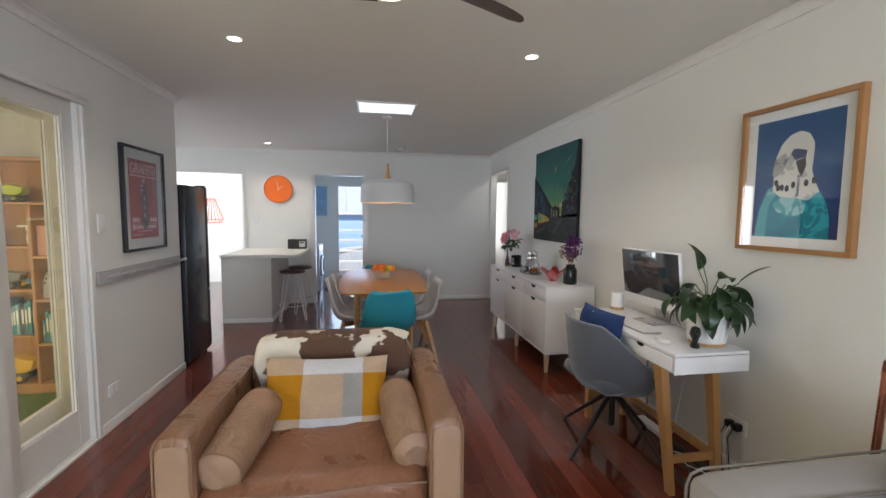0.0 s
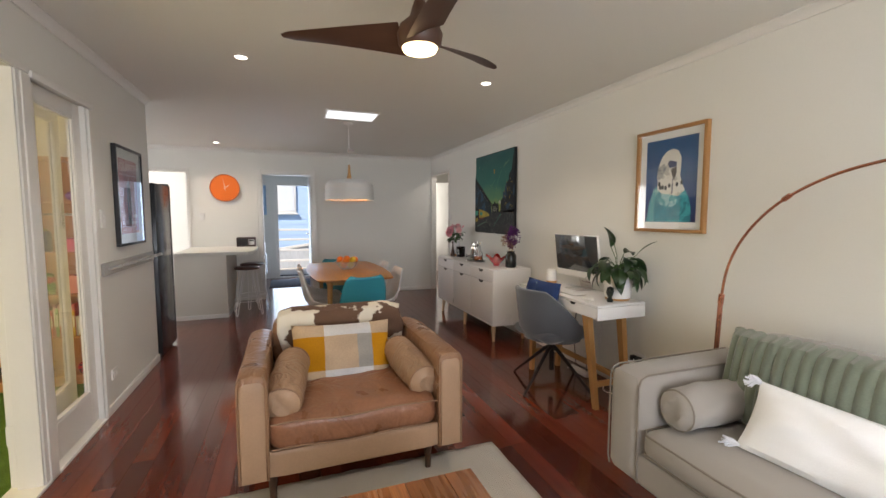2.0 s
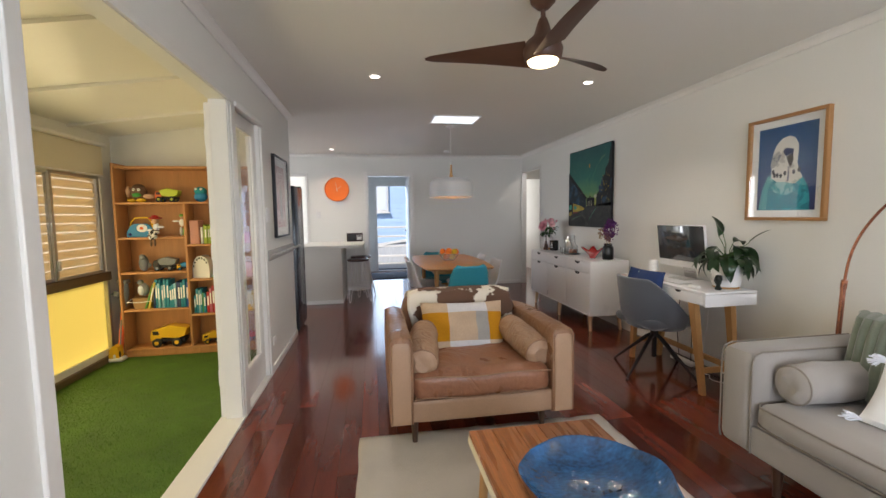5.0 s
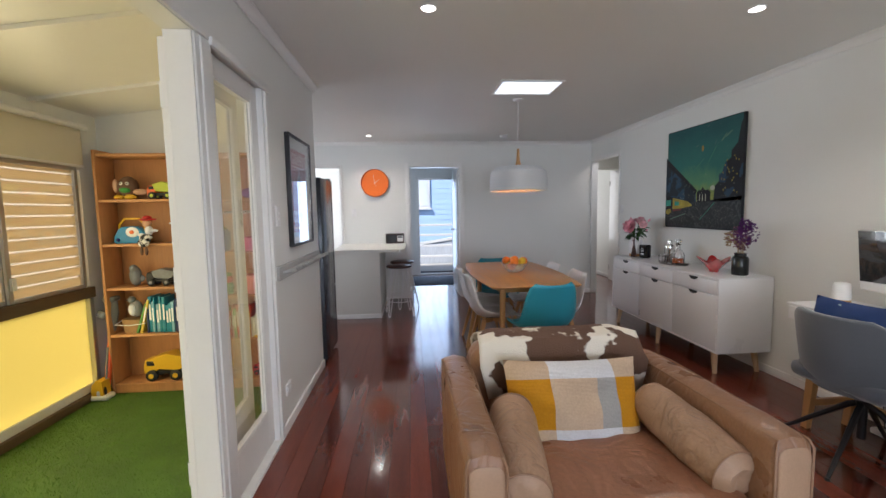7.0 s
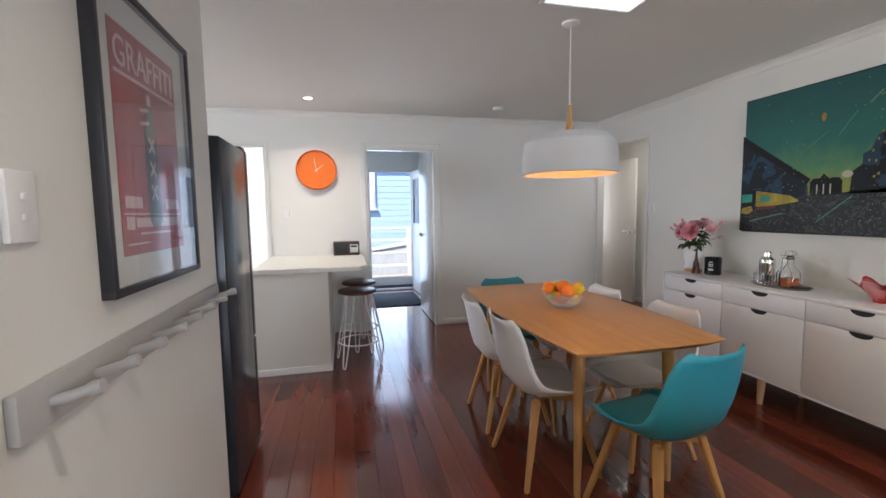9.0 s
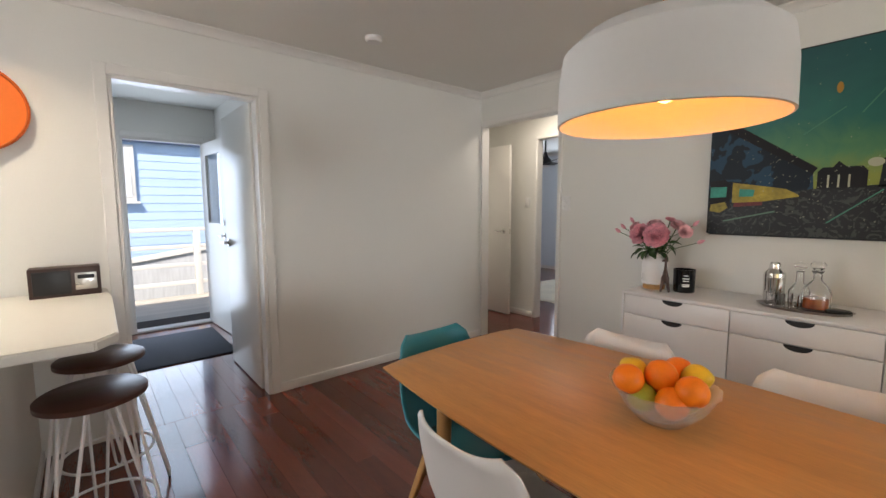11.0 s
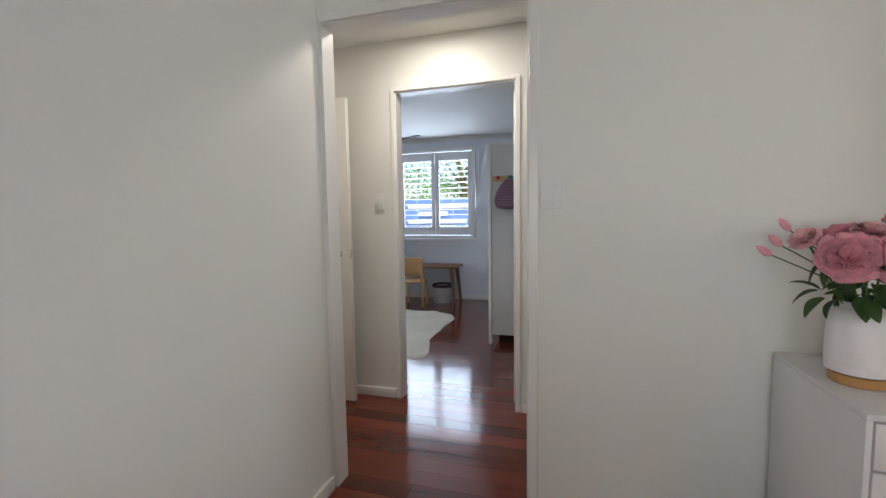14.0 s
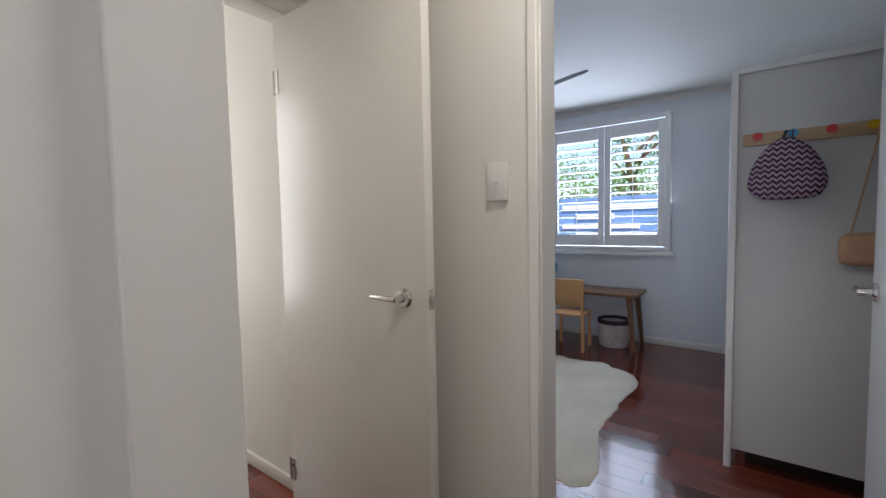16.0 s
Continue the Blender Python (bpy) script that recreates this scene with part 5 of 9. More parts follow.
def dried_flowers():
    t = thing("flower_vase", "dried purple and cream flowers in a black vase on the sideboard", "vase of flowers", pose(1.79, 3.325, ZS))
    bm = bmesh.new()
    lathe(bm, [(0.052, 0.0), (0.058, 0.004), (0.06, 0.01), (0.06, 0.13), (0.052, 0.15), (0.042, 0.156), (0.042, 0.175), (0.048, 0.18), (0.04, 0.18)], 36, caps=False)
    part("vase", bm, mat("smoked_black_glass", (0.014, 0.015, 0.016), rough=0.12), t)
    rnd = random.Random(8)
    mats = [mat("purple_dried_petal", (0.13, 0.025, 0.17), rough=0.8, var=0.3, random_by=0.4), mat("mauve_dried_petal", (0.22, 0.09, 0.13), rough=0.8, var=0.3, random_by=0.4), mat("cream_dried_petal", (0.48, 0.33, 0.18), rough=0.85, var=0.2, random_by=0.3)]
    for c, r, n, k in (((0.0, -0.045, 0.345), 0.092, 190, 0), ((0.01, 0.03, 0.31), 0.088, 150, 1), ((-0.03, 0.075, 0.29), 0.06, 90, 2), ((0.0, -0.02, 0.255), 0.06, 90, 1), ((0.0, -0.045, 0.40), 0.065, 120, 0)):
        bm = bmesh.new()
        for q in range(n):
            d = Vector((rnd.gauss(0, 1), rnd.gauss(0, 1), rnd.gauss(0, 1))).normalized() * r * rnd.uniform(0.5, 1.1)
            o = Vector(c) + Vector((d.x * 0.8, d.y, d.z))
            u = Vector((rnd.gauss(0, 1), rnd.gauss(0, 1), rnd.gauss(0, 1))).normalized()
            w = u.cross(Vector((rnd.random(), rnd.random(), rnd.random()))).normalized()
            s = rnd.uniform(0.007, 0.014)
            vs = ring(bm, [o - u * s, o + w * s * 0.8, o + u * s + w.cross(u) * s * 0.4, o - w * s * 0.8])
            bm.faces.new(vs)
        part("flower_head", bm, mats[k], t, kind="stuff", smooth=False)
    for k in range(9):
        a = k * 2.4
        bm = bmesh.new()
        tube(bm, [(0.01 * math.cos(a), 0.01 * math.sin(a), 0.10), (0.03 * math.cos(a), 0.03 * math.sin(a), 0.28)], 0.0018, 5)
        part("stem", bm, mats[2], t)


dried_flowers()


# dining
def shell_rows():
    prof = [(0.215, 0.425), (0.19, 0.437), (0.10, 0.432), (0.0, 0.425), (-0.09, 0.428), (-0.155, 0.452), (-0.195, 0.505), (-0.215, 0.58), (-0.228, 0.66), (-0.242, 0.74), (-0.258, 0.80), (-0.275, 0.83)]
    half = [0.16, 0.20, 0.225, 0.235, 0.235, 0.232, 0.228, 0.222, 0.213, 0.20, 0.178, 0.14]
    return prof, half


def shell_mesh():
    prof, half = shell_rows()
    bm = bmesh.new()
    rows = []
    n = 16
    for k, ((y, z), w) in enumerate(zip(prof, half)):
        s = k / (len(prof) - 1)
        a = prof[max(k - 1, 0)]
        b = prof[min(k + 1, len(prof) - 1)]
        d = Vector((0, b[0] - a[0], b[1] - a[1])).normalized()
        nrm = Vector((0, d.z, -d.y)) * -1
        up = Vector((0, -d.z, d.y))
        up = up if (up.z > 0 and s < 0.5) or (s >= 0.5 and up.y > 0) else -up
        lift = 0.035 + 0.055 * math.exp(-((s - 0.42) / 0.22) ** 2)
        row = []
        for i in range(n + 1):
            u = 2 * i / n - 1
            q = abs(u) ** 3
            p = Vector((u * w, y, z)) + up * lift * q
            row.append(p)
        rows.append(ring(bm, row))
    skin(bm, rows, closed=False)
    return mesh_of("shell", bm)


SHELL = shell_mesh()
_cm = bmesh.new()
soft_box(_cm, -0.165, 0.165, -0.115, 0.19, 0.447, 0.470, r=0.011, puff=0.008, cuts=8)
for _v in _cm.verts:
    _v.co.x *= 1 - 0.12 * max(0, _v.co.y / 0.2) ** 2
SEATPAD = mesh_of("seat_pad", _cm)


def dining_chair(label, shell_m, pad_m, m, group="chairs round the dining table"):
    t = thing("dining_chair", label, "chair", m, group)
    s = part("shell", SHELL.copy(), shell_m, t)
    q = s.modifiers.new("thick", "SOLIDIFY")
    q.thickness, q.offset = 0.008, 0
    part("seat_pad", SEATPAD.copy(), pad_m, t)
    for sx in (-1, 1):
        for sy in (-1, 1):
            bm = bmesh.new()
            bar(bm, (sx * 0.115, sy * 0.105, 0.41), (sx * 0.205, sy * 0.20, 0.0), 0.036, 0.036, 0.022, 0.022)
            bmesh.ops.bevel(bm, geom=list(bm.edges), offset=0.004, segments=2, affect="EDGES")
            part("leg", bm, M_OAK, t)
    for q in (-1, 1):
        bm = bmesh.new()
        n = Vector((0.105, -q * 0.115, 0)).normalized() * 0.014
        rows = []
        for k in range(9):
            u = -1 + k / 4
            c = Vector((0.115 * u, q * 0.105 * u, 0.402 - 0.012 * (1 - u * u)))
            h = 0.020 - 0.006 * abs(u) * 0
            rows.append(ring(bm, [c + n + Vector((0, 0, h)), c - n + Vector((0, 0, h)), c - n - Vector((0, 0, h)), c + n - Vector((0, 0, h))]))
        skin(bm, rows)
        part("cross_brace", bm, M_OAK, t)
    boxpart("mounting_plate", (-0.07, 0.07, -0.07, 0.07, 0.41, 0.421), M_BLACK, t)
    return t


M_SHW = mat("white_moulded_plastic", (0.72, 0.71, 0.70), rough=0.35, var=0.01)
M_SHT = mat("teal_moulded_plastic", (0.034, 0.28, 0.37), rough=0.38, var=0.03)
M_PADW = mat("white_seat_pad", (0.66, 0.64, 0.62), rough=0.5, var=0.04)
M_PADT = mat("teal_seat_pad", (0.02, 0.16, 0.185), rough=0.5, var=0.06)
LOW = Matrix.Diagonal((1, 1, 0.965, 1))
_w = dining_chair("white moulded dining chair with oak legs beside the table", M_SHW, M_PADW, pose(-0.17, 3.80, 0, 0, 0, -88) @ LOW)
copy_thing(_w, pose(-0.16, 4.34, 0, 0, 0, -91) @ LOW)
copy_thing(_w, pose(0.40, 3.81, 0, 0, 0, 92) @ LOW)
copy_thing(_w, pose(0.385, 4.43, 0, 0, 0, 90) @ LOW)
_t = dining_chair("teal moulded dining chair with oak legs at the table end", M_SHT, M_PADT, pose(0.11, 3.315, 0, 0, 0, 8) @ LOW)
copy_thing(_t, pose(0.08, 4.79, 0, 0, 0, 180) @ LOW)


def dining_table():
    t = thing("dining_table", "oiled oak dining table with bowed sides and round tapered legs", "dining table")
    cx, y0, y1 = 0.098, 3.32, 4.90
    pts = []
    n = 22

    def side(v):
        return 0.365 + 0.065 * (1 - v * v)
    for i in range(n + 1):
        v = -1 + 2 * i / n
        pts.append((cx + side(v), (y0 + y1) / 2 + v * (y1 - y0) / 2 * 0.985))
    for i in range(1, 8):
        u = 1 - 2 * i / 8
        pts.append((cx + 0.365 * u, y1 + 0.02 * (1 - u * u)))
    for i in range(n + 1):
        v = 1 - 2 * i / n
        pts.append((cx - side(v), (y0 + y1) / 2 + v * (y1 - y0) / 2 * 0.985))
    for i in range(1, 8):
        u = -1 + 2 * i / 8
        pts.append((cx + 0.365 * u, y0 - 0.02 * (1 - u * u)))
    bm = bmesh.new()
    c = Vector((cx, (y0 + y1) / 2, 0))
    rows = []
    for z, k in ((0.728, 0.955), (0.738, 0.985), (0.746, 1.0), (0.749, 0.999), (0.75, 0.994)):
        rows.append(ring(bm, [(c.x + (p[0] - c.x) * k, c.y + (p[1] - c.y) * (1 - (1 - k) * 0.5), z) for p in pts]))
    skin(bm, rows)
    part("tabletop", bm, M_OAKTOP, t)
    bm = bmesh.new()
    for a, b, c1, d in ((cx - 0.25, cx + 0.25, y0 + 0.20, y0 + 0.225), (cx - 0.25, cx + 0.25, y1 - 0.225, y1 - 0.20), (cx - 0.262, cx - 0.24, y0 + 0.2, y1 - 0.2), (cx + 0.24, cx + 0.262, y0 + 0.2, y1 - 0.2)):
        box(bm, a, b, c1, d, 0.665, 0.729, bev=0.002)
    part("apron", bm, M_OAK, t)
    for sx in (-1, 1):
        for sy, yy in ((-1, y0 + 0.20), (1, y1 - 0.20)):
            leg("leg", t, (cx + sx * 0.235, yy, 0.728), (cx + sx * 0.245, yy + sy * 0.01, 0.0), 0.029, 0.015, M_OAK, 16)


dining_table()
_bm = bmesh.new()
lathe(_bm, [(0.056, 0.0), (0.062, 0.0), (0.097, 0.035), (0.132, 0.09), (0.137, 0.096), (0.127, 0.091), (0.091, 0.037), (0.056, 0.009), (0.001, 0.008)], 12, caps=False)
BOWL_AT = (0.105, 4.09, 0.75)
M_PRESSED = mat("pressed_glass", (0.82, 0.85, 0.86), rough=0.06, var=0.02)
M_PRESSED.node_tree.nodes["Principled BSDF"].inputs["Alpha"].default_value = 0.28
part("fruit_bowl", _bm, M_PRESSED, None, "faceted clear glass fruit bowl on the dining table", pose(*BOWL_AT), category="bowl")
M_ORANGE = mat("orange_peel", (0.85, 0.21, 0.008), rough=0.42, var=0.08, scale=20, fine=120, bump=0.4, bdist=0.001)
M_LEMON = mat("lemon_peel", (0.75, 0.50, 0.03), rough=0.42, var=0.08, fine=120, bump=0.4, bdist=0.001)
M_LIME = mat("lime_peel", (0.35, 0.42, 0.04), rough=0.42, var=0.08, fine=120, bump=0.3, bdist=0.001)
for _x, _y, _z, _r, _m, _k in ((-0.04, 0.03, 0.05, 0.034, M_LIME, "lime"), (0.035, 0.04, 0.052, 0.037, M_ORANGE, "orange"), (0.03, -0.04, 0.05, 0.035, M_LEMON, "lemon"), (-0.035, -0.035, 0.055, 0.037, M_ORANGE, "orange"), (0.0, 0.005, 0.10, 0.038, M_ORANGE, "orange"), (-0.06, 0.055, 0.093, 0.036, M_ORANGE, "orange"), (0.075, -0.005, 0.092, 0.037, M_ORANGE, "orange"), (0.05, -0.055, 0.10, 0.032, M_LEMON, "lemon"), (0.0, 0.07, 0.09, 0.035, M_LEMON, "lemon"), (-0.02, -0.07, 0.09, 0.036, M_ORANGE, "orange")):
    _bm = bmesh.new()
    e = 1.18 if _k == "lemon" else 1.0
    _x, _y, _z, _r = _x * 1.12, _y * 1.12, _z * 1.1 + 0.006, _r * 1.1
    lathe(_bm, [(0.001, -_r * e), (_r * 0.35, -_r * 0.93 * e), (_r * 0.72, -_r * 0.7), (_r * 0.96, -_r * 0.3), (_r, 0), (_r * 0.95, _r * 0.32), (_r * 0.7, _r * 0.72), (_r * 0.33, _r * 0.94 * e), (_r * 0.08, _r * e * 0.99), (0.001, _r * 0.97 * e)], 20, caps=False)
    part(_k, _bm, _m, None, {"orange": "ripe orange in the glass fruit bowl", "lemon": "yellow lemon in the glass fruit bowl", "lime": "green lime in the glass fruit bowl"}[_k], pose(BOWL_AT[0] + _x, BOWL_AT[1] + _y, BOWL_AT[2] + _z, 40 * _x * 20, 65 if _k == "lemon" else 10, 90 * _y * 10), category="fruit", group="fruit in the bowl")


def pendant():
    t = thing("pendant_lamp", "lit white metal pendant lamp with timber neck over the table", "pendant lamp", pose(0.155, 4.14, H))
    zr = 1.536 - H
    bm = bmesh.new()
    lathe(bm, [(0.05, 0.0), (0.05, -0.012), (0.03, -0.024), (0.004, -0.03)], 24)
    part("ceiling_rose", bm, M_WHITE, t)
    bm = bmesh.new()
    tube(bm, [(0, 0, -0.02), (0, 0, zr + 0.37)], 0.0028, 6)
    part("cord", bm, M_WHITE, t)
    bm = bmesh.new()
    lathe(bm, [(0.012, zr + 0.40), (0.013, zr + 0.35), (0.018, zr + 0.29), (0.03, zr + 0.235)], 20)
    part("timber_neck", bm, M_OAK, t)
    bm = bmesh.new()
    lathe(bm, [(0.02, zr + 0.236), (0.13, zr + 0.235), (0.215, zr + 0.222), (0.262, zr + 0.18), (0.272, zr + 0.11), (0.274, zr + 0.0), (0.268, zr - 0.002), (0.266, zr + 0.11), (0.255, zr + 0.174), (0.21, zr + 0.214), (0.13, zr + 0.227), (0.02, zr + 0.229)], 56, caps=False)
    part("shade", bm, mat("white_powder_coat", (0.66, 0.66, 0.65), rough=0.45, var=0.02), t)
    bm = bmesh.new()
    lathe(bm, [(0.001, zr + 0.05), (0.04, zr + 0.065), (0.05, zr + 0.10), (0.03, zr + 0.15), (0.02, zr + 0.19)], 20)
    part("bulb", bm, glow("warm_bulb", (1.0, 0.36, 0.07), 20.0), t)


pendant()


# trim
def architrave(name, axis, c, side, a0, a1, z1, w=0.06, d=0.014, z0=0.0, w1=None):
    """Flat trim round an opening, on the face at c, standing out by d towards side; w1 is its width at the far jamb."""
    w1 = w if w1 is None else w1
    lo, hi = (c, c + d) if side > 0 else (c - d, c)
    bm = bmesh.new()
    for p, q, r, s in ((a0 - w, a0 - 0.003, z0, z1 + w), (a1 + 0.003, a1 + w1, z0, z1 + w), (a0 - 0.003, a1 + 0.003, z1 + 0.003, z1 + w)):
        if q <= p:
            continue
        if axis == "x":
            box(bm, lo, hi, p, q, r, s, bev=0.003)
        else:
            box(bm, p, q, lo, hi, r, s, bev=0.003)
    return part(name, bm, M_TRIM, kind="structure")


def lining(name, axis, c0, c1, a0, a1, z1, t=0.018):
    """Jambs and head inside an opening through a wall."""
    bm = bmesh.new()
    for p, q, r, s in ((a0 - 0.001, a0 + t, 0, z1), (a1 - t, a1 + 0.001, 0, z1), (a0 + t, a1 - t, z1 - t, z1 + 0.001)):
        if axis == "x":
            box(bm, c0 - 0.003, c1 + 0.003, p, q, r, s, bev=0.002)
        else:
            box(bm, p, q, c0 - 0.003, c1 + 0.003, r, s, bev=0.002)
    return part(name, bm, M_TRIM, kind="structure")


def skirting(name, pts, side, h=0.065, d=0.014):
    (xa, ya), (xb, yb) = pts
    bm = bmesh.new()
    if xa == xb:
        box(bm, min(xa, xa + side * d), max(xa, xa + side * d), ya, yb, 0.0, h, bev=0.004, seg=2)
    else:
        box(bm, xa, xb, min(ya, ya + side * d), max(ya, ya + side * d), 0.0, h, bev=0.004, seg=2)
    return part(name, bm, M_TRIM, kind="structure")


for _n, _p, _s in (("baseboard_east", ((RX, -3.6), (RX, 5.66)), -1), ("baseboard_north", ((-0.06, FY), (RX - 0.014, FY)), -1), ("baseboard_west", ((LX, 2.612), (LX, 3.80)), 1), ("baseboard_west", ((LX, -3.6), (LX, 0.19)), 1), ("baseboard_hall", ((HX, 6.70), (HX, 7.66)), -1), ("baseboard_hall", ((HX, 7.78), (HX, 9.6)), -1), ("baseboard_hall", ((HX, 4.4), (HX, 5.84)), -1), ("baseboard_bedroom", ((6.38, 4.4), (6.38, 9.6)), -1), ("baseboard_north", ((-1.90, FY), (-1.895, FY)), -1)):
    skirting(_n, _p, _s)


def cornice(name, axis, c, side, a, b, z=H):
    """A small cove where wall meets ceiling."""
    prof = [(side * 0.001, -0.001), (side * 0.05, -0.001), (side * 0.05, -0.008), (side * 0.035, -0.014), (side * 0.018, -0.032), (side * 0.012, -0.05), (side * 0.001, -0.05)]
    bm = bmesh.new()
    if axis == "x":
        rows = [ring(bm, [(c + p, y, z + q) for p, q in prof]) for y in (a, b)]
    else:
        rows = [ring(bm, [(x, c + p, z + q) for p, q in prof]) for x in (a, b)]
    skin(bm, rows)
    return part(name, bm, M_TRIM, kind="structure")


cornice("cornice_east", "x", RX, -1, -3.6, FY)
cornice("cornice_north", "y", FY, -1, -5.0, RX)
cornice("cornice_west", "x", LX, 1, -3.6, 3.80)
cornice("cornice_south", "y", -3.6, 1, LX, RX)
cornice("cornice_bedroom", "x", 6.38, -1, 4.4, 9.6)
cornice("cornice_bedroom", "y", 4.4, 1, HX + 0.09, 6.38)
architrave("door_trim_hall", "x", RX, -1, 5.715, 6.593, 2.09, w=0.04, w1=0.0)
lining("door_lining_hall", "x", RX, RX + 0.09, 5.715, 6.593, 2.09, t=0.004)
architrave("door_trim_bedroom", "x", HX, -1, 5.877, 6.66, 2.07, w=0.032)
lining("door_lining_bedroom", "x", HX, HX + 0.09, 5.877, 6.66, 2.07, t=0.004)
architrave("door_trim_laundry", "y", FY, -1, -0.90, -0.12, 2.035)
lining("door_lining_laundry", "y", FY, FY + 0.09, -0.90, -0.12, 2.035)
architrave("door_trim_sunroom", "y", FY, -1, -3.3, -1.935, 2.04, w=0.03)
lining("door_lining_sunroom", "y", FY, FY + 0.09, -3.3, -1.935, 2.04)
lining("door_lining_back", "y", 9.0, 9.1, -0.73, 0.01, 2.03)
architrave("door_trim_back", "y", 9.0, -1, -0.73, 0.01, 2.03)


def lever(parent, at, rz, length=0.11):
    """A round rose with a lever, facing local -y."""
    m = pose(*at, 0, 0, rz)
    bm = bmesh.new()
    rings = [ring(bm, [(r * math.cos(2 * math.pi * i / 24), y, r * math.sin(2 * math.pi * i / 24)) for i in range(24)]) for r, y in ((0.031, 0), (0.031, -0.006), (0.026, -0.012), (0.013, -0.014), (0.012, -0.045), (0.001, -0.046))]
    skin(bm, rings)
    tube(bm, [(0, -0.04, 0), (-0.03, -0.043, -0.001), (-length * 0.7, -0.042, 0.0), (-length, -0.038, -0.002)], [0.010, 0.009, 0.008, 0.006], 10)
    return part("door_handle", bm, M_CHROME, parent, "brushed steel lever handle", m)


def hinge(parent, at):
    bm = bmesh.new()
    x, y, z = at
    tube(bm, [(x, y, z - 0.045), (x, y, z + 0.045)], 0.007, 10)
    box(bm, x - 0.002, x + 0.028, y - 0.0035, y + 0.001, z - 0.045, z + 0.045)
    return part("hinge", bm, M_STEEL, parent)


def door_leaf(name, label, m, w, h=2.03, th=0.036, lever_side=-1, zh=1.0, with_hinges=True):
    """A flush door: local x from the hinge to the latch edge, thickness in y."""
    t = thing(name, label, "door", m)
    boxpart("leaf", (0.002, w, -th / 2, th / 2, 0.012, h), M_TRIM, t, bev=0.0025)
    lever(t, (w - 0.088, -th / 2, zh), 0)
    lever(t, (w - 0.088, th / 2, zh), 180) if lever_side == 2 else None
    boxpart("latch_plate", (w - 0.001, w + 0.001, -0.011, 0.011, zh - 0.03, zh + 0.03), M_STEEL, t, bev=0.0005)
    boxpart("latch", (w, w + 0.010, -0.006, 0.006, zh - 0.008, zh + 0.008), M_STEEL, t, bev=0.001)
    if with_hinges:
        for z in (0.25, 1.80):
            hinge(t, (0.0, -th / 2, z))
    return t


# hall door standing open along the hall wall; its hinge is at the cross header
door_leaf("door", "white flush hall door with steel lever, open against the wall", pose(2.82, 7.70, 0, 0, 0, -91), 0.755, zh=1.02)
boxpart("hall_header", (RX + 0.09, HX, 7.66, 7.77, 2.06, H), M_WALL, None, kind="structure")
architrave("hall_header_trim", "y", 7.66, -1, RX + 0.15, HX - 0.05, 2.06, w=0.05)
_bd = door_leaf("door", "white flush bedroom door standing open into the bedroom", pose(3.035, 5.882, 0, 0, 0, -1.5), 0.74, zh=1.0, lever_side=2, with_hinges=False)
for _z in (0.33, 1.86):
    boxpart("hinge", (-0.001, 0.003, -0.014, 0.014, _z - 0.05, _z + 0.05), M_STEEL, _bd, bev=0.0005)
    boxpart("hinge", (-0.006, -0.0015, -0.004, 0.004, _z - 0.05, _z + 0.05), M_STEEL, _bd, bev=0.001)
door_leaf("door", "white flush laundry door with a steel lever, standing open", pose(-0.135, FY + 0.10, 0, 0, 0, 90), 0.78, zh=1.03, lever_side=2)


def back_door():
    t = thing("door", "pale glazed back door with two locks, standing open to the laundry", "door", pose(0.0, 8.99, 0, 0, 0, -86))
    w = 0.72
    bm = bmesh.new()
    for d in ((0.0, w, 0.01, 1.15), (0.0, 0.12, 1.15, 2.01), (w - 0.12, w, 1.15, 2.01), (0.12, w - 0.12, 1.88, 2.01)):
        box(bm, d[0], d[1], -0.018, 0.018, d[2], d[3])
    part("leaf", bm, M_TRIM, t)
    boxpart("pane", (0.12, w - 0.12, -0.003, 0.003, 1.15, 1.88), M_GLASS, t, bev=0)
    lever(t, (w - 0.06, -0.018, 1.03), 0)
    lever(t, (w - 0.06, 0.018, 1.03), 180)
    bm = bmesh.new()
    tube(bm, [(w - 0.06, -0.04, 1.16), (w - 0.06, 0.04, 1.16)], 0.026, 16)
    part("deadlock", bm, M_CHROME, t)


back_door()


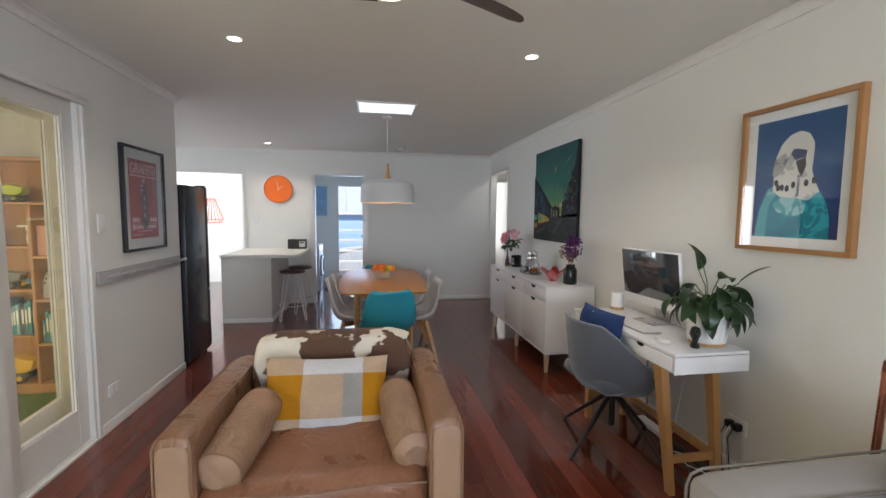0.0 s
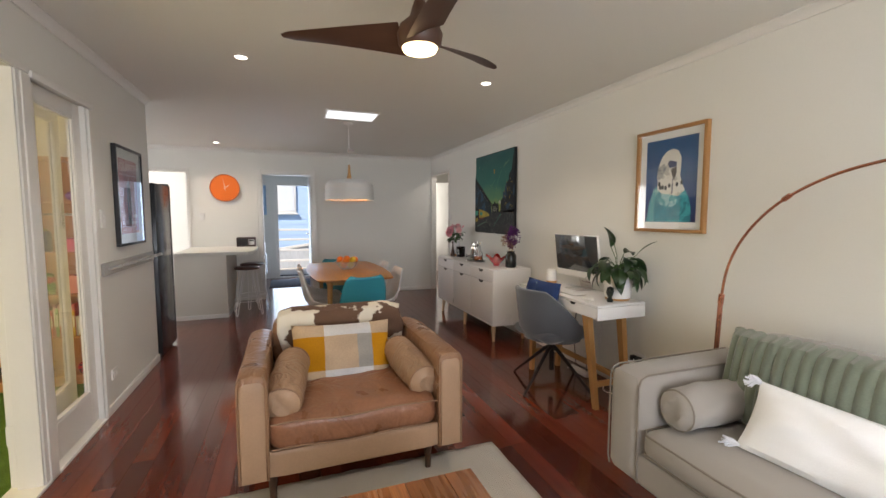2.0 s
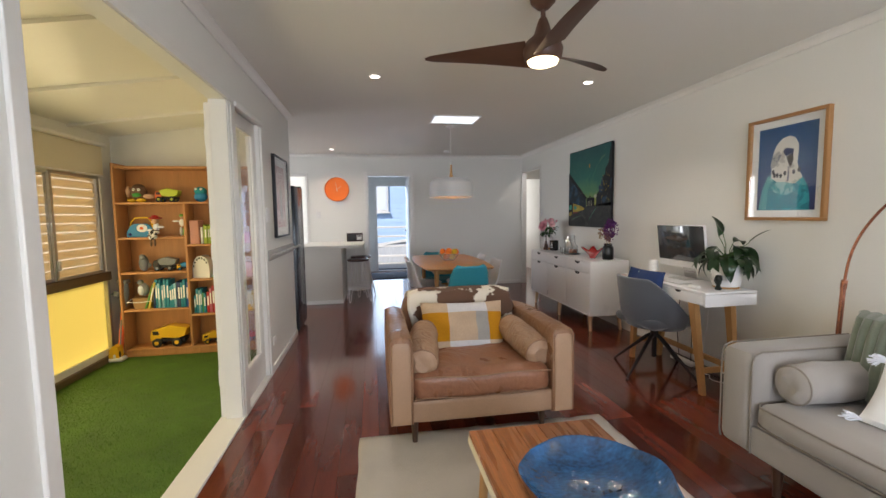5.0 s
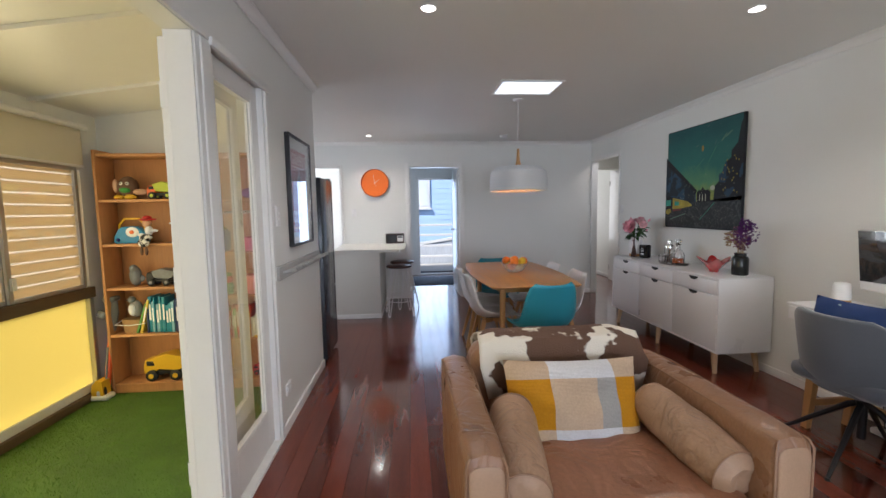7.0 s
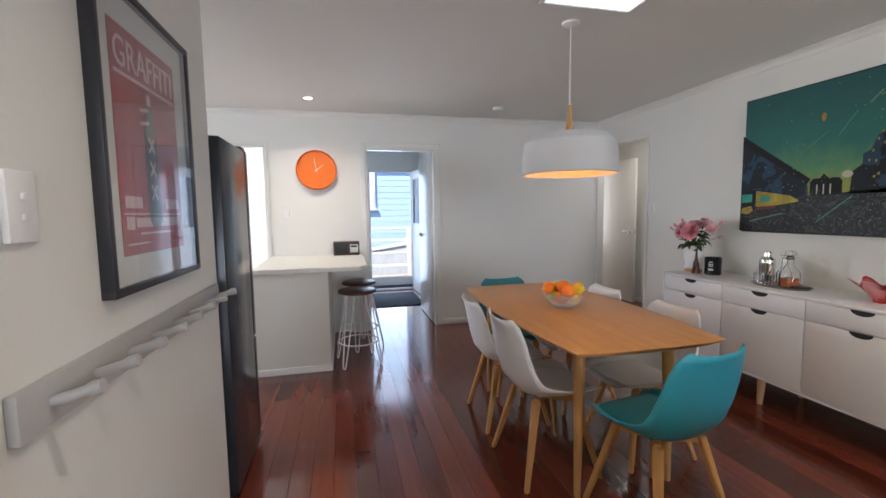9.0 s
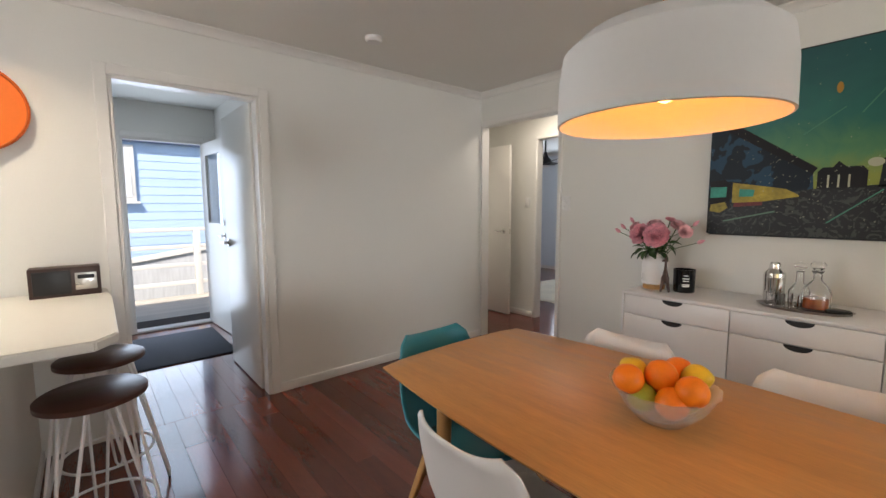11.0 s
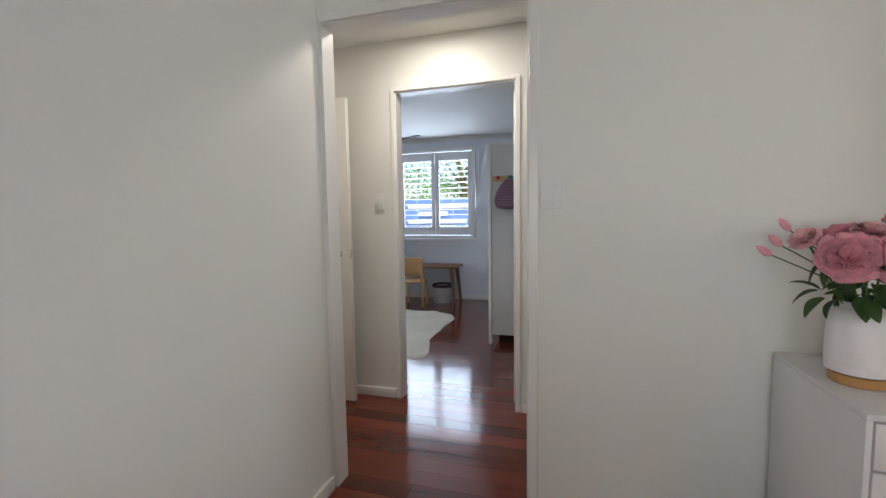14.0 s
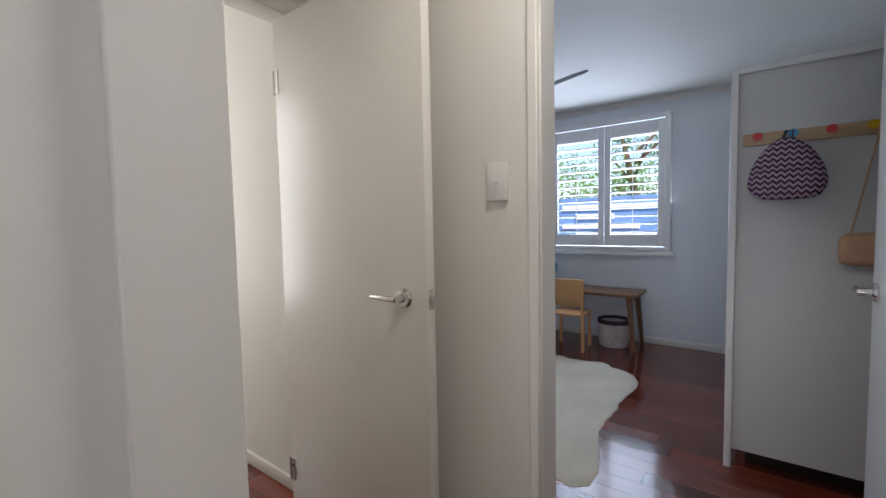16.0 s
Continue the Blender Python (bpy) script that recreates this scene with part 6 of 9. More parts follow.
def glazed_sash(name, label, m, w, h, z0, stile, rail_b, rail_t, th=0.036, handle=None, kind="door"):
    t = thing(name, label, kind, m)
    bm = bmesh.new()
    for d in ((0, stile, z0, h), (w - stile, w, z0, h), (stile, w - stile, z0, rail_b), (stile, w - stile, rail_t, h)):
        box(bm, d[0], d[1], -th / 2, th / 2, d[2], d[3], bev=0.002)
    part("frame", bm, M_TRIM, t)
    bm = bmesh.new()
    b = 0.012
    for s in (-1, 1):
        y0, y1 = sorted((s * 0.004, s * (th / 2 - 0.003)))
        for d in ((stile, stile + b, rail_b, rail_t), (w - stile - b, w - stile, rail_b, rail_t), (stile + b, w - stile - b, rail_b, rail_b + b), (stile + b, w - stile - b, rail_t - b, rail_t)):
            box(bm, d[0], d[1], y0, y1, d[2], d[3])
    part("glazing_bead", bm, M_TRIM, t)
    p = boxpart("pane", (stile, w - stile, -0.003, 0.003, rail_b, rail_t), M_GLASS, t, bev=0)
    p.visible_shadow = False
    if handle:
        for s in (-1, 1):
            bm = bmesh.new()
            y = s * th / 2
            box(bm, w - 0.055, w - 0.025, min(y, y + s * 0.004), max(y, y + s * 0.004), handle - 0.09, handle + 0.07, bev=0.002)
            tube(bm, [(w - 0.04, y, handle), (w - 0.04, y + s * 0.045, handle), (w - 0.14, y + s * 0.045, handle - 0.003)], 0.007, 8)
            part("door_handle", bm, M_STEEL, t, "aged steel lever handle on a long plate")
    return t


# playroom opening: sidelight and the open leaf folded back beside it
glazed_sash("sidelight", "tall narrow white framed glass sidelight beside the playroom opening", pose(LX - 0.05, 1.95, 0, 0, 0, 90), 0.625, 2.045, 0.02, 0.10, 0.23, 1.955, kind="window")
_fd = glazed_sash("french_door", "white framed glass french door folded back into the playroom", pose(-1.815, 1.85, 0, 0, 0, 95), 0.80, 2.035, 0.01, 0.085, 0.28, 1.945, handle=1.37)
for _z in (0.28, 1.10, 1.82):
    _bm = bmesh.new()
    tube(_bm, [(0.0, -0.022, _z - 0.05), (0.0, -0.022, _z + 0.05)], 0.008, 10)
    box(_bm, -0.004, -0.001, -0.02, 0.02, _z - 0.05, _z + 0.05)
    part("hinge", _bm, M_TRIM, _fd)
_bm = bmesh.new()
box(_bm, LX - 0.001, LX + 0.006, 1.83, 1.865, 0, 2.05, bev=0.002)
box(_bm, LX - 0.001, LX + 0.012, 1.865, 1.945, 0, 2.05, bev=0.003)
box(_bm, LX - 0.105, LX - 0.10, 1.82, 1.89, 0, 2.05)
box(_bm, LX - 0.10, LX - 0.001, 1.818, 1.829, 0, 2.05, bev=0.002)
box(_bm, LX - 0.001, LX + 0.014, 2.578, 2.61, 0, 2.085, bev=0.003)
box(_bm, LX - 0.001, LX + 0.014, 0.19, 0.247, 0, 2.085, bev=0.003)
box(_bm, LX - 0.001, LX + 0.014, 0.19, 2.61, 2.053, 2.085, bev=0.003)
box(_bm, LX + 0.0, LX + 0.026, 1.93, 2.62, 2.035, 2.07, bev=0.006, seg=2)
box(_bm, LX - 0.10, LX - 0.001, 2.561, 2.574, 0, 2.048, bev=0.002)
part("trim_playroom", _bm, M_TRIM, kind="structure")
slab("playroom_sill", LX - 0.15, LX + 0.012, 0.19, 2.575, -0.03, 0.014, M_TRIM, bev=0.004)


def switch_plate(at, axis, side, w, h, buttons, label):
    """A wall switch on a wall across axis."""
    x, y, z = at
    rz = {("x", -1): -90, ("x", 1): 90, ("y", -1): 0}[(axis, side)]
    t = thing("light_switch", label, "light switch", pose(x, y, z, 0, 0, rz))
    boxpart("plate", (-w / 2, w / 2, -0.012, 0, -h / 2, h / 2), M_WHITE, t, bev=0.003)
    for u, v in buttons:
        boxpart("button", (u - 0.010, u + 0.010, -0.018, -0.011, v - 0.010, v + 0.010) if len(buttons) > 3 else (u - 0.006, u + 0.006, -0.017, -0.011, v - 0.006, v + 0.006), M_WHITE, t, bev=0.003)


switch_plate((RX, 5.628, 1.34), "x", -1, 0.074, 0.114, [(-0.016, 0.03), (0.016, 0.03), (0, 0.0), (-0.016, -0.03), (0.016, -0.03)], "white five button light switch on the wall by the hall")
switch_plate((HX, 6.79, 1.36), "x", -1, 0.066, 0.11, [(0, 0)], "white single light switch on the hall wall")
switch_plate((LX, 2.71, 1.34), "x", 1, 0.07, 0.12, [(0, 0.018), (0, -0.018)], "white two button light switch on the wall beside the poster")
switch_plate((-1.75, FY, 1.345), "y", -1, 0.07, 0.11, [(0, 0)], "white light switch on the wall under the clock")
_o = boxpart("power_outlet", (LX, LX + 0.010, 2.70, 2.80, 0.22, 0.29), M_WHITE, None, "white double power outlet low on the wall by the peg rail", category="power outlet")
for _y in (2.73, 2.77):
    boxpart("socket", (LX + 0.009, LX + 0.013, _y - 0.012, _y + 0.012, 0.24, 0.27), M_WHITE, _o, bev=0.002)


def peg_rail():
    t = thing("peg_rail", "grey painted peg rail with turned pegs below the poster", "coat rack")
    m = mat("grey_rail_paint", (0.42, 0.41, 0.39), rough=0.5, var=0.03)
    boxpart("board", (LX, LX + 0.02, 2.64, 3.75, 0.955, 1.04), m, t, bev=0.004)
    for k in range(8):
        y = 2.72 + 0.137 * k
        bm = bmesh.new()
        pts = [((0.018, 0.0), 0.009), ((0.05, 0.006), 0.011), ((0.07, 0.012), 0.010), ((0.085, 0.017), 0.014), ((0.10, 0.02), 0.013)]
        tube(bm, [(LX + p[0], y, 0.998 + p[1]) for p, r in pts], [r for p, r in pts], 10)
        part("peg", bm, m, t)


peg_rail()


def framed(name, label, m, w, h, fw, fd, fmat, mount, mcol=None):
    """A frame round the origin in the local x-z plane, facing -y, its back at y = 0."""
    t = thing(name, label, "picture", m)
    for nm, d in (("frame_rail", (-w / 2, w / 2, -fd, 0, h / 2 - fw, h / 2)), ("frame_rail", (-w / 2, w / 2, -fd, 0, -h / 2, -h / 2 + fw)), ("frame_stile", (-w / 2, -w / 2 + fw, -fd, 0, -h / 2 + fw, h / 2 - fw)), ("frame_stile", (w / 2 - fw, w / 2, -fd, 0, -h / 2 + fw, h / 2 - fw))):
        boxpart(nm, d, fmat, t, bev=0.002)
    if mount:
        boxpart("mount", (-w / 2 + fw, w / 2 - fw, -0.008, -0.002, -h / 2 + fw, h / 2 - fw), mcol or M_WHITE, t, bev=0)
        p = boxpart("pane", (-w / 2 + fw, w / 2 - fw, -fd + 0.004, -fd + 0.006, -h / 2 + fw, h / 2 - fw), M_GLASS, t, bev=0)
        p.visible_shadow = False
    return t


def flat(parent, name, poly, y, material, d=0.0008):
    """A flat cut-out in the x-z plane at depth y."""
    bm = bmesh.new()
    prism(bm, poly, y - d, y, axis="y")
    return part(name, bm, material, parent, smooth=False)


def ell(cx, cz, rx, rz, n=28, wob=0.0, seed=0):
    return [(cx + rx * (1 + wob * noise.noise(Vector((math.cos(a) * 1.5, math.sin(a) * 1.5, seed)))) * math.cos(a), cz + rz * (1 + wob * noise.noise(Vector((math.cos(a) * 1.5, math.sin(a) * 1.5, seed + 5)))) * math.sin(a)) for a in [2 * math.pi * i / n for i in range(n)]]


def paint_grad(name, stops, axis="Z", lo=-0.5, hi=0.5, rough=0.5, streak=0.12, scale=6.0):
    """A painted sky that runs through stops along an axis, with brush marks."""
    m = mat(name, stops[0][1], rough=rough)
    nt = m.node_tree
    N, L = nt.nodes, nt.links
    p = N["Principled BSDF"]
    tc = N.new("ShaderNodeTexCoord")
    sp = N.new("ShaderNodeSeparateXYZ")
    L.new(tc.outputs["Object"], sp.inputs[0])
    nz = N.new("ShaderNodeTexNoise")
    nz.inputs["Scale"].default_value = scale
    nz.inputs["Detail"].default_value = 6
    nz.inputs["Distortion"].default_value = 1.0
    L.new(tc.outputs["Object"], nz.inputs["Vector"])
    r = N.new("ShaderNodeMapRange")
    r.inputs["From Min"].default_value, r.inputs["From Max"].default_value = lo, hi
    L.new(sp.outputs[axis], r.inputs[0])
    a = N.new("ShaderNodeMath")
    a.operation = "MULTIPLY_ADD"
    a.inputs[1].default_value = streak * 2
    L.new(nz.outputs["Fac"], a.inputs[0])
    s = N.new("ShaderNodeMath")
    s.operation = "SUBTRACT"
    s.inputs[1].default_value = streak
    L.new(r.outputs[0], s.inputs[0])
    L.new(s.outputs[0], a.inputs[2])
    c = N.new("ShaderNodeValToRGB")
    els = c.color_ramp.elements
    els[0].position, els[0].color = stops[0][0], (*stops[0][1], 1)
    els[1].position, els[1].color = stops[-1][0], (*stops[-1][1], 1)
    for q, col in stops[1:-1]:
        e = els.new(q)
        e.color = (*col, 1)
    L.new(a.outputs[0], c.inputs[0])
    L.new(c.outputs[0], p.inputs["Base Color"])
    return m


def city_painting():
    t = thing("painting", "green city dusk canvas with a train, hung over the sideboard", "painting", pose(RX, 4.05, 1.642, 0, 0, -90))
    w, h, d = 1.05, 1.01, 0.035
    black = mat("canvas_edge", (0.012, 0.012, 0.014), rough=0.7)
    boxpart("canvas", (-w / 2, w / 2, -d, 0, -h / 2, h / 2), black, t, bev=0.003)
    sky = paint_grad("dusk_sky_paint", [(0.30, (0.30, 0.34, 0.06)), (0.45, (0.09, 0.26, 0.12)), (0.62, (0.014, 0.15, 0.12)), (0.95, (0.006, 0.085, 0.085))], lo=-0.5, hi=0.5)
    flat(t, "sky", [(-w / 2 + 0.008, -h / 2 + 0.008), (w / 2 - 0.008, -h / 2 + 0.008), (w / 2 - 0.008, h / 2 - 0.008), (-w / 2 + 0.008, h / 2 - 0.008)], -d, sky)
    dk = mosaic("night_building_paint", [(0.006, 0.008, 0.012), (0.018, 0.05, 0.09)], 5, (0.55,), rough=0.6)
    bl = mosaic("blue_building_paint", [(0.006, 0.014, 0.024), (0.014, 0.055, 0.10)], 8, (0.50,), rough=0.6)
    y = -d - 0.001
    # facing the canvas the wall's far end is to the left
    flat(t, "left_building", [(-0.537, -0.36), (-0.537, 0.21), (-0.05, -0.14), (-0.04, -0.27)], y, bl)
    flat(t, "roof_edge", [(-0.537, 0.17), (-0.537, 0.24), (-0.03, -0.13), (-0.05, -0.16)], y - 0.001, black)
    flat(t, "road", [(-0.537, -0.497), (-0.537, -0.33), (-0.05, -0.24), (0.10, -0.235), (0.537, -0.20), (0.537, -0.497)], y - 0.001, mosaic("wet_road_paint", [(0.008, 0.010, 0.012), (0.05, 0.055, 0.05)], 16, (0.56,), rough=0.5, dist=3))
    flat(t, "right_building", [(0.20, -0.24), (0.21, -0.10), (0.26, -0.06), (0.26, 0.0), (0.30, 0.02), (0.33, 0.10), (0.40, 0.14), (0.40, 0.20), (0.47, 0.26), (0.50, 0.42), (0.537, 0.47), (0.537, -0.24)], y - 0.001, dk)
    flat(t, "gate", [(-0.03, -0.24), (-0.03, -0.15), (-0.01, -0.13), (0.03, -0.13), (0.05, -0.10), (0.08, -0.13), (0.14, -0.13), (0.16, -0.155), (0.16, -0.24)], y - 0.002, black)
    gold = mat("yellow_train_paint", (0.36, 0.27, 0.03), rough=0.5, var=0.5, scale=12)
    teal = mat("teal_window_paint", (0.03, 0.30, 0.22), rough=0.5, var=0.3, scale=12)
    flat(t, "train_side", [(-0.41, -0.31), (-0.41, -0.19), (-0.16, -0.235), (-0.10, -0.27), (-0.10, -0.28), (-0.30, -0.31)], y - 0.002, gold)
    flat(t, "train_front", [(-0.53, -0.36), (-0.53, -0.18), (-0.45, -0.17), (-0.42, -0.20), (-0.42, -0.33), (-0.45, -0.37)], y - 0.002, black)
    flat(t, "train_headlamp", [(-0.525, -0.36), (-0.52, -0.32), (-0.445, -0.305), (-0.43, -0.34), (-0.47, -0.37)], y - 0.003, gold)
    flat(t, "train_window", [(-0.525, -0.28), (-0.525, -0.215), (-0.44, -0.215), (-0.44, -0.275)], y - 0.003, teal)
    flat(t, "train_window", [(-0.375, -0.275), (-0.375, -0.23), (-0.30, -0.235), (-0.305, -0.275)], y - 0.003, teal)
    flat(t, "train_skirt", [(-0.40, -0.335), (-0.40, -0.31), (-0.26, -0.305), (-0.26, -0.325)], y - 0.003, mat("red_paint", (0.14, 0.02, 0.02), var=0.5, scale=20))
    wl = mat("pale_paint", (0.5, 0.5, 0.36), rough=0.5)
    for k in range(3):
        flat(t, "column", [(0.01 + 0.04 * k, -0.235), (0.01 + 0.04 * k, -0.17), (0.018 + 0.04 * k, -0.17), (0.018 + 0.04 * k, -0.235)], y - 0.003, wl)
    flat(t, "sun", ell(0.185, -0.115, 0.03, 0.022), y - 0.003, wl)
    flat(t, "paint_drop", ell(0.03, 0.27, 0.013, 0.028), y, mat("amber_paint", (0.45, 0.22, 0.02), rough=0.5))
    rnd = random.Random(6)
    bm = bmesh.new()
    for k in range(190):
        q = rnd.random()
        if q < 0.55:
            a, b = rnd.uniform(-0.3, 0.5), rnd.uniform(-0.45, -0.05)
            a, b = a, min(b, 0.1 - abs(a) * 0.4)
        elif q < 0.8:
            a = rnd.uniform(-0.4, 0.0)
            b = 0.10 - (a + 0.4) * 0.6 + rnd.uniform(-0.12, 0.03)
        else:
            a, b = rnd.uniform(-0.5, 0.5), rnd.uniform(-0.1, 0.48)
        s = rnd.uniform(0.0006, 0.0018)
        box(bm, a - s * 1.4, a + s * 1.4, y - 0.0045, y - 0.0035, b - s, b + s)
    part("paint_fleck", bm, wl, t, kind="stuff", smooth=False)
    for (a, b, c, e, s) in ((0.12, 0.13, 0.22, 0.27, 0.003), (0.28, 0.30, 0.34, 0.36, 0.006), (0.33, 0.33, 0.40, 0.37, 0.005), (-0.10, 0.05, 0.06, 0.17, 0.002), (0.02, -0.42, 0.22, -0.25, 0.003), (-0.45, -0.42, -0.2, -0.36, 0.004)):
        bm = bmesh.new()
        dv = Vector((c - a, 0, e - b)).normalized()
        nn = Vector((-dv.z, 0, dv.x)) * s
        skin(bm, [ring(bm, [(a - nn.x, yy, b - nn.z), (a + nn.x, yy, b + nn.z), (c + nn.x, yy, e + nn.z), (c - nn.x, yy, e - nn.z)]) for yy in (y - 0.004, y - 0.003)])
        part("brush_stroke", bm, mat("faded_streak", (0.12, 0.22, 0.15), rough=0.6) if s > 0.0035 else mat("green_streak", (0.06, 0.25, 0.16)), t)
    for k in range(26):
        a, b = rnd.uniform(0.28, 0.52), rnd.uniform(-0.2, 0.2)
        if b > 0.10 + (a - 0.33):
            continue
        flat(t, "lit_window", [(a, b), (a, b + 0.014), (a + 0.009, b + 0.016), (a + 0.009, b)], y - 0.003, gold)


city_painting()


def bird_picture():
    fm = mat("honey_oak_frame", (0.40, 0.20, 0.075), rough=0.45, var=0.14, fine=40, stretch=(1, 1, 0.2))
    w, h = 0.56, 0.712
    t = framed("picture", "oak framed white and teal budgerigar print above the desk", pose(RX, 1.445, 1.603, 0, 0, -90), w, h, 0.022, 0.035, fm, True)
    y = -0.0085
    # in this pose local +x points to the near end of the wall
    bg = paint_grad("deep_blue_print", [(0.0, (0.025, 0.02, 0.10)), (0.35, (0.012, 0.05, 0.18)), (0.55, (0.012, 0.07, 0.20)), (1.0, (0.006, 0.075, 0.21))], lo=-0.3, hi=0.3, streak=0.08, scale=3)
    flat(t, "print", [(-0.205, -0.285), (0.205, -0.285), (0.205, 0.285), (-0.205, 0.285)], y, bg)
    te = mosaic("teal_feather", [(0.01, 0.19, 0.25), (0.03, 0.33, 0.40)], 10, (0.5,), rough=0.5, dist=1.5)
    te2 = mosaic("pale_teal_feather", [(0.07, 0.32, 0.36), (0.28, 0.52, 0.54)], 9, (0.5,), rough=0.5, dist=1.5)
    wf = mosaic("white_feather", [(0.50, 0.47, 0.42), (0.72, 0.69, 0.62)], 12, (0.42,), rough=0.6)
    gy = mosaic("grey_feather", [(0.16, 0.17, 0.20), (0.40, 0.38, 0.36)], 28, (0.5,), rough=0.6)
    bk = mat("dark_feather", (0.02, 0.018, 0.022), rough=0.5)
    flat(t, "wing", [(-0.19, -0.285), (-0.17, -0.15), (-0.13, -0.05), (-0.06, -0.02), (0.0, -0.10), (0.0, -0.285)], y - 0.001, te2)
    flat(t, "body", [(-0.13, -0.285), (-0.12, -0.13), (-0.07, -0.06), (0.06, -0.07), (0.12, -0.07), (0.155, -0.13), (0.17, -0.20), (0.17, -0.285)], y - 0.0015, te)
    flat(t, "breast", ell(-0.005, -0.13, 0.085, 0.05, wob=0.4), y - 0.002, te2)
    flat(t, "head", [(-0.10, 0.03), (-0.095, 0.10), (-0.07, 0.16), (-0.03, 0.20), (0.02, 0.213), (0.06, 0.195), (0.085, 0.15), (0.085, 0.09), (0.08, 0.03), (0.10, -0.03), (0.12, -0.07), (0.07, -0.11), (0.0, -0.095), (-0.06, -0.09), (-0.10, -0.06)], y - 0.0025, wf)
    flat(t, "cheek", [(-0.11, 0.02), (-0.10, 0.09), (-0.05, 0.12), (-0.03, 0.09), (-0.06, 0.03), (-0.09, 0.005)], y - 0.003, gy)
    flat(t, "brow", [(-0.02, 0.115), (0.0, 0.135), (0.055, 0.12), (0.05, 0.09), (0.0, 0.08)], y - 0.0035, mat("slate_cere", (0.03, 0.045, 0.12)))
    flat(t, "beak", [(0.005, 0.075), (0.05, 0.09), (0.055, 0.05), (0.035, 0.0), (0.02, 0.03)], y - 0.004, mat("dark_beak", (0.06, 0.045, 0.03)))
    flat(t, "chin_line", [(0.018, 0.01), (0.03, 0.01), (0.028, -0.09), (0.016, -0.09)], y - 0.0035, gy)
    for cx, cz in ((-0.085, -0.02), (-0.055, -0.045), (-0.03, -0.05), (0.0, -0.035), (0.06, -0.03), (0.095, -0.02), (-0.075, -0.045)):
        flat(t, "throat_spot", ell(cx, cz, 0.010, 0.016, 16), y - 0.004, bk)


bird_picture()


def word(parent, name, text, size, x, z, y, material, xs=1.0):
    """Lettering in the local x-z plane, facing -y."""
    c = bpy.data.curves.new(name, "FONT")
    c.body, c.size, c.extrude, c.align_x = text, size, 0.0006, "CENTER"
    tmp = new(name, c)
    dg = bpy.context.evaluated_depsgraph_get()
    me = bpy.data.meshes.new_from_object(tmp.evaluated_get(dg))
    bpy.data.objects.remove(tmp)
    me.transform(Matrix.Rotation(radians(90), 4, "X") @ Matrix.Diagonal((xs, 1, 1, 1)))
    me.materials.clear()
    me.materials.append(material)
    return part(name, me, material, parent, m=Matrix.Translation((x, y, z)))


def poster():
    fm = mat("charcoal_frame", (0.025, 0.024, 0.028), rough=0.4, var=0.1)
    w, h = 0.575, 0.748
    t = framed("picture", "black framed red graffiti poster on the wall above the rail", pose(LX, 3.225, 1.508, 0, 0, 90), w, h, 0.018, 0.03, fm, True, mat("mount_board", (0.60, 0.59, 0.56), rough=0.8))
    y = -0.0085
    red = mat("poster_red", (0.33, 0.025, 0.035), rough=0.5, var=0.06)
    pale = mat("poster_pale_ink", (0.62, 0.42, 0.42), rough=0.5)
    dk = mat("poster_black_ink", (0.02, 0.02, 0.025), rough=0.5)
    flat(t, "print", [(-0.195, -0.285), (0.195, -0.285), (0.195, 0.285), (-0.195, 0.285)], y, red)
    word(t, "heading", "GRAFFITI", 0.105, 0.0, 0.185, y - 0.0015, pale, 0.84)
    flat(t, "rule", [(-0.18, 0.163), (0.18, 0.163), (0.18, 0.172), (-0.18, 0.172)], y - 0.001, pale)
    flat(t, "can", [(-0.04, -0.20), (-0.04, 0.05), (-0.025, 0.085), (-0.02, 0.12), (0.02, 0.12), (0.025, 0.085), (0.04, 0.05), (0.04, -0.20), (0.02, -0.215), (-0.02, -0.215)], y - 0.001, dk)
    flat(t, "nozzle", ell(0, 0.135, 0.013, 0.016, 16), y - 0.0012, pale)
    for zz in (0.07, 0.088, 0.105):
        flat(t, "finger", [(-0.058, zz - 0.012), (-0.06, zz - 0.004), (-0.01, zz + 0.006), (-0.008, zz - 0.004)], y - 0.002, dk if zz == 0.088 else pale)
    word(t, "can_mark", "X", 0.06, 0, -0.01, y - 0.0022, pale)
    word(t, "can_mark", "X", 0.06, 0, -0.075, y - 0.0022, pale)
    word(t, "can_mark", "X", 0.06, 0, -0.14, y - 0.0022, pale)
    for a, b, c, d in ((-0.17, -0.08, -0.165, -0.135), (0.07, 0.17, -0.165, -0.135), (-0.18, 0.18, -0.182, -0.178), (-0.12, 0.15, -0.215, -0.19), (-0.17, -0.13, -0.22, -0.187), (-0.1, 0.1, -0.235, -0.229), (-0.17, -0.05, -0.26, -0.255)):
        flat(t, "text_bar", [(a, c), (b, c), (b, d), (a, d)], y - 0.001, pale)


poster()


# ceiling fittings
def downlight(x, y, z=H):
    t = thing("downlight", "small round recessed downlight, lit, with a white rim", "downlight", pose(x, y, z), "ceiling downlights")
    bm = bmesh.new()
    lathe(bm, [(0.045, 0.0), (0.045, -0.003), (0.038, -0.005), (0.035, -0.001)], 32, caps=False)
    part("rim", bm, M_WHITE, t)
    bm = bmesh.new()
    lathe(bm, [(0.036, -0.001), (0.036, -0.0025), (0.001, -0.003)], 28, caps=False)
    part("diffuser", bm, M_DL, t)
    d = bpy.data.lights.new("downlight_lamp", "AREA")
    d.shape, d.size, d.energy, d.color, d.spread = "DISK", 0.07, 5.0, (1.0, 0.88, 0.72), radians(120)
    o = new("downlight_lamp", d)
    o.parent = t
    o.matrix_basis = pose(0, 0, -0.012)


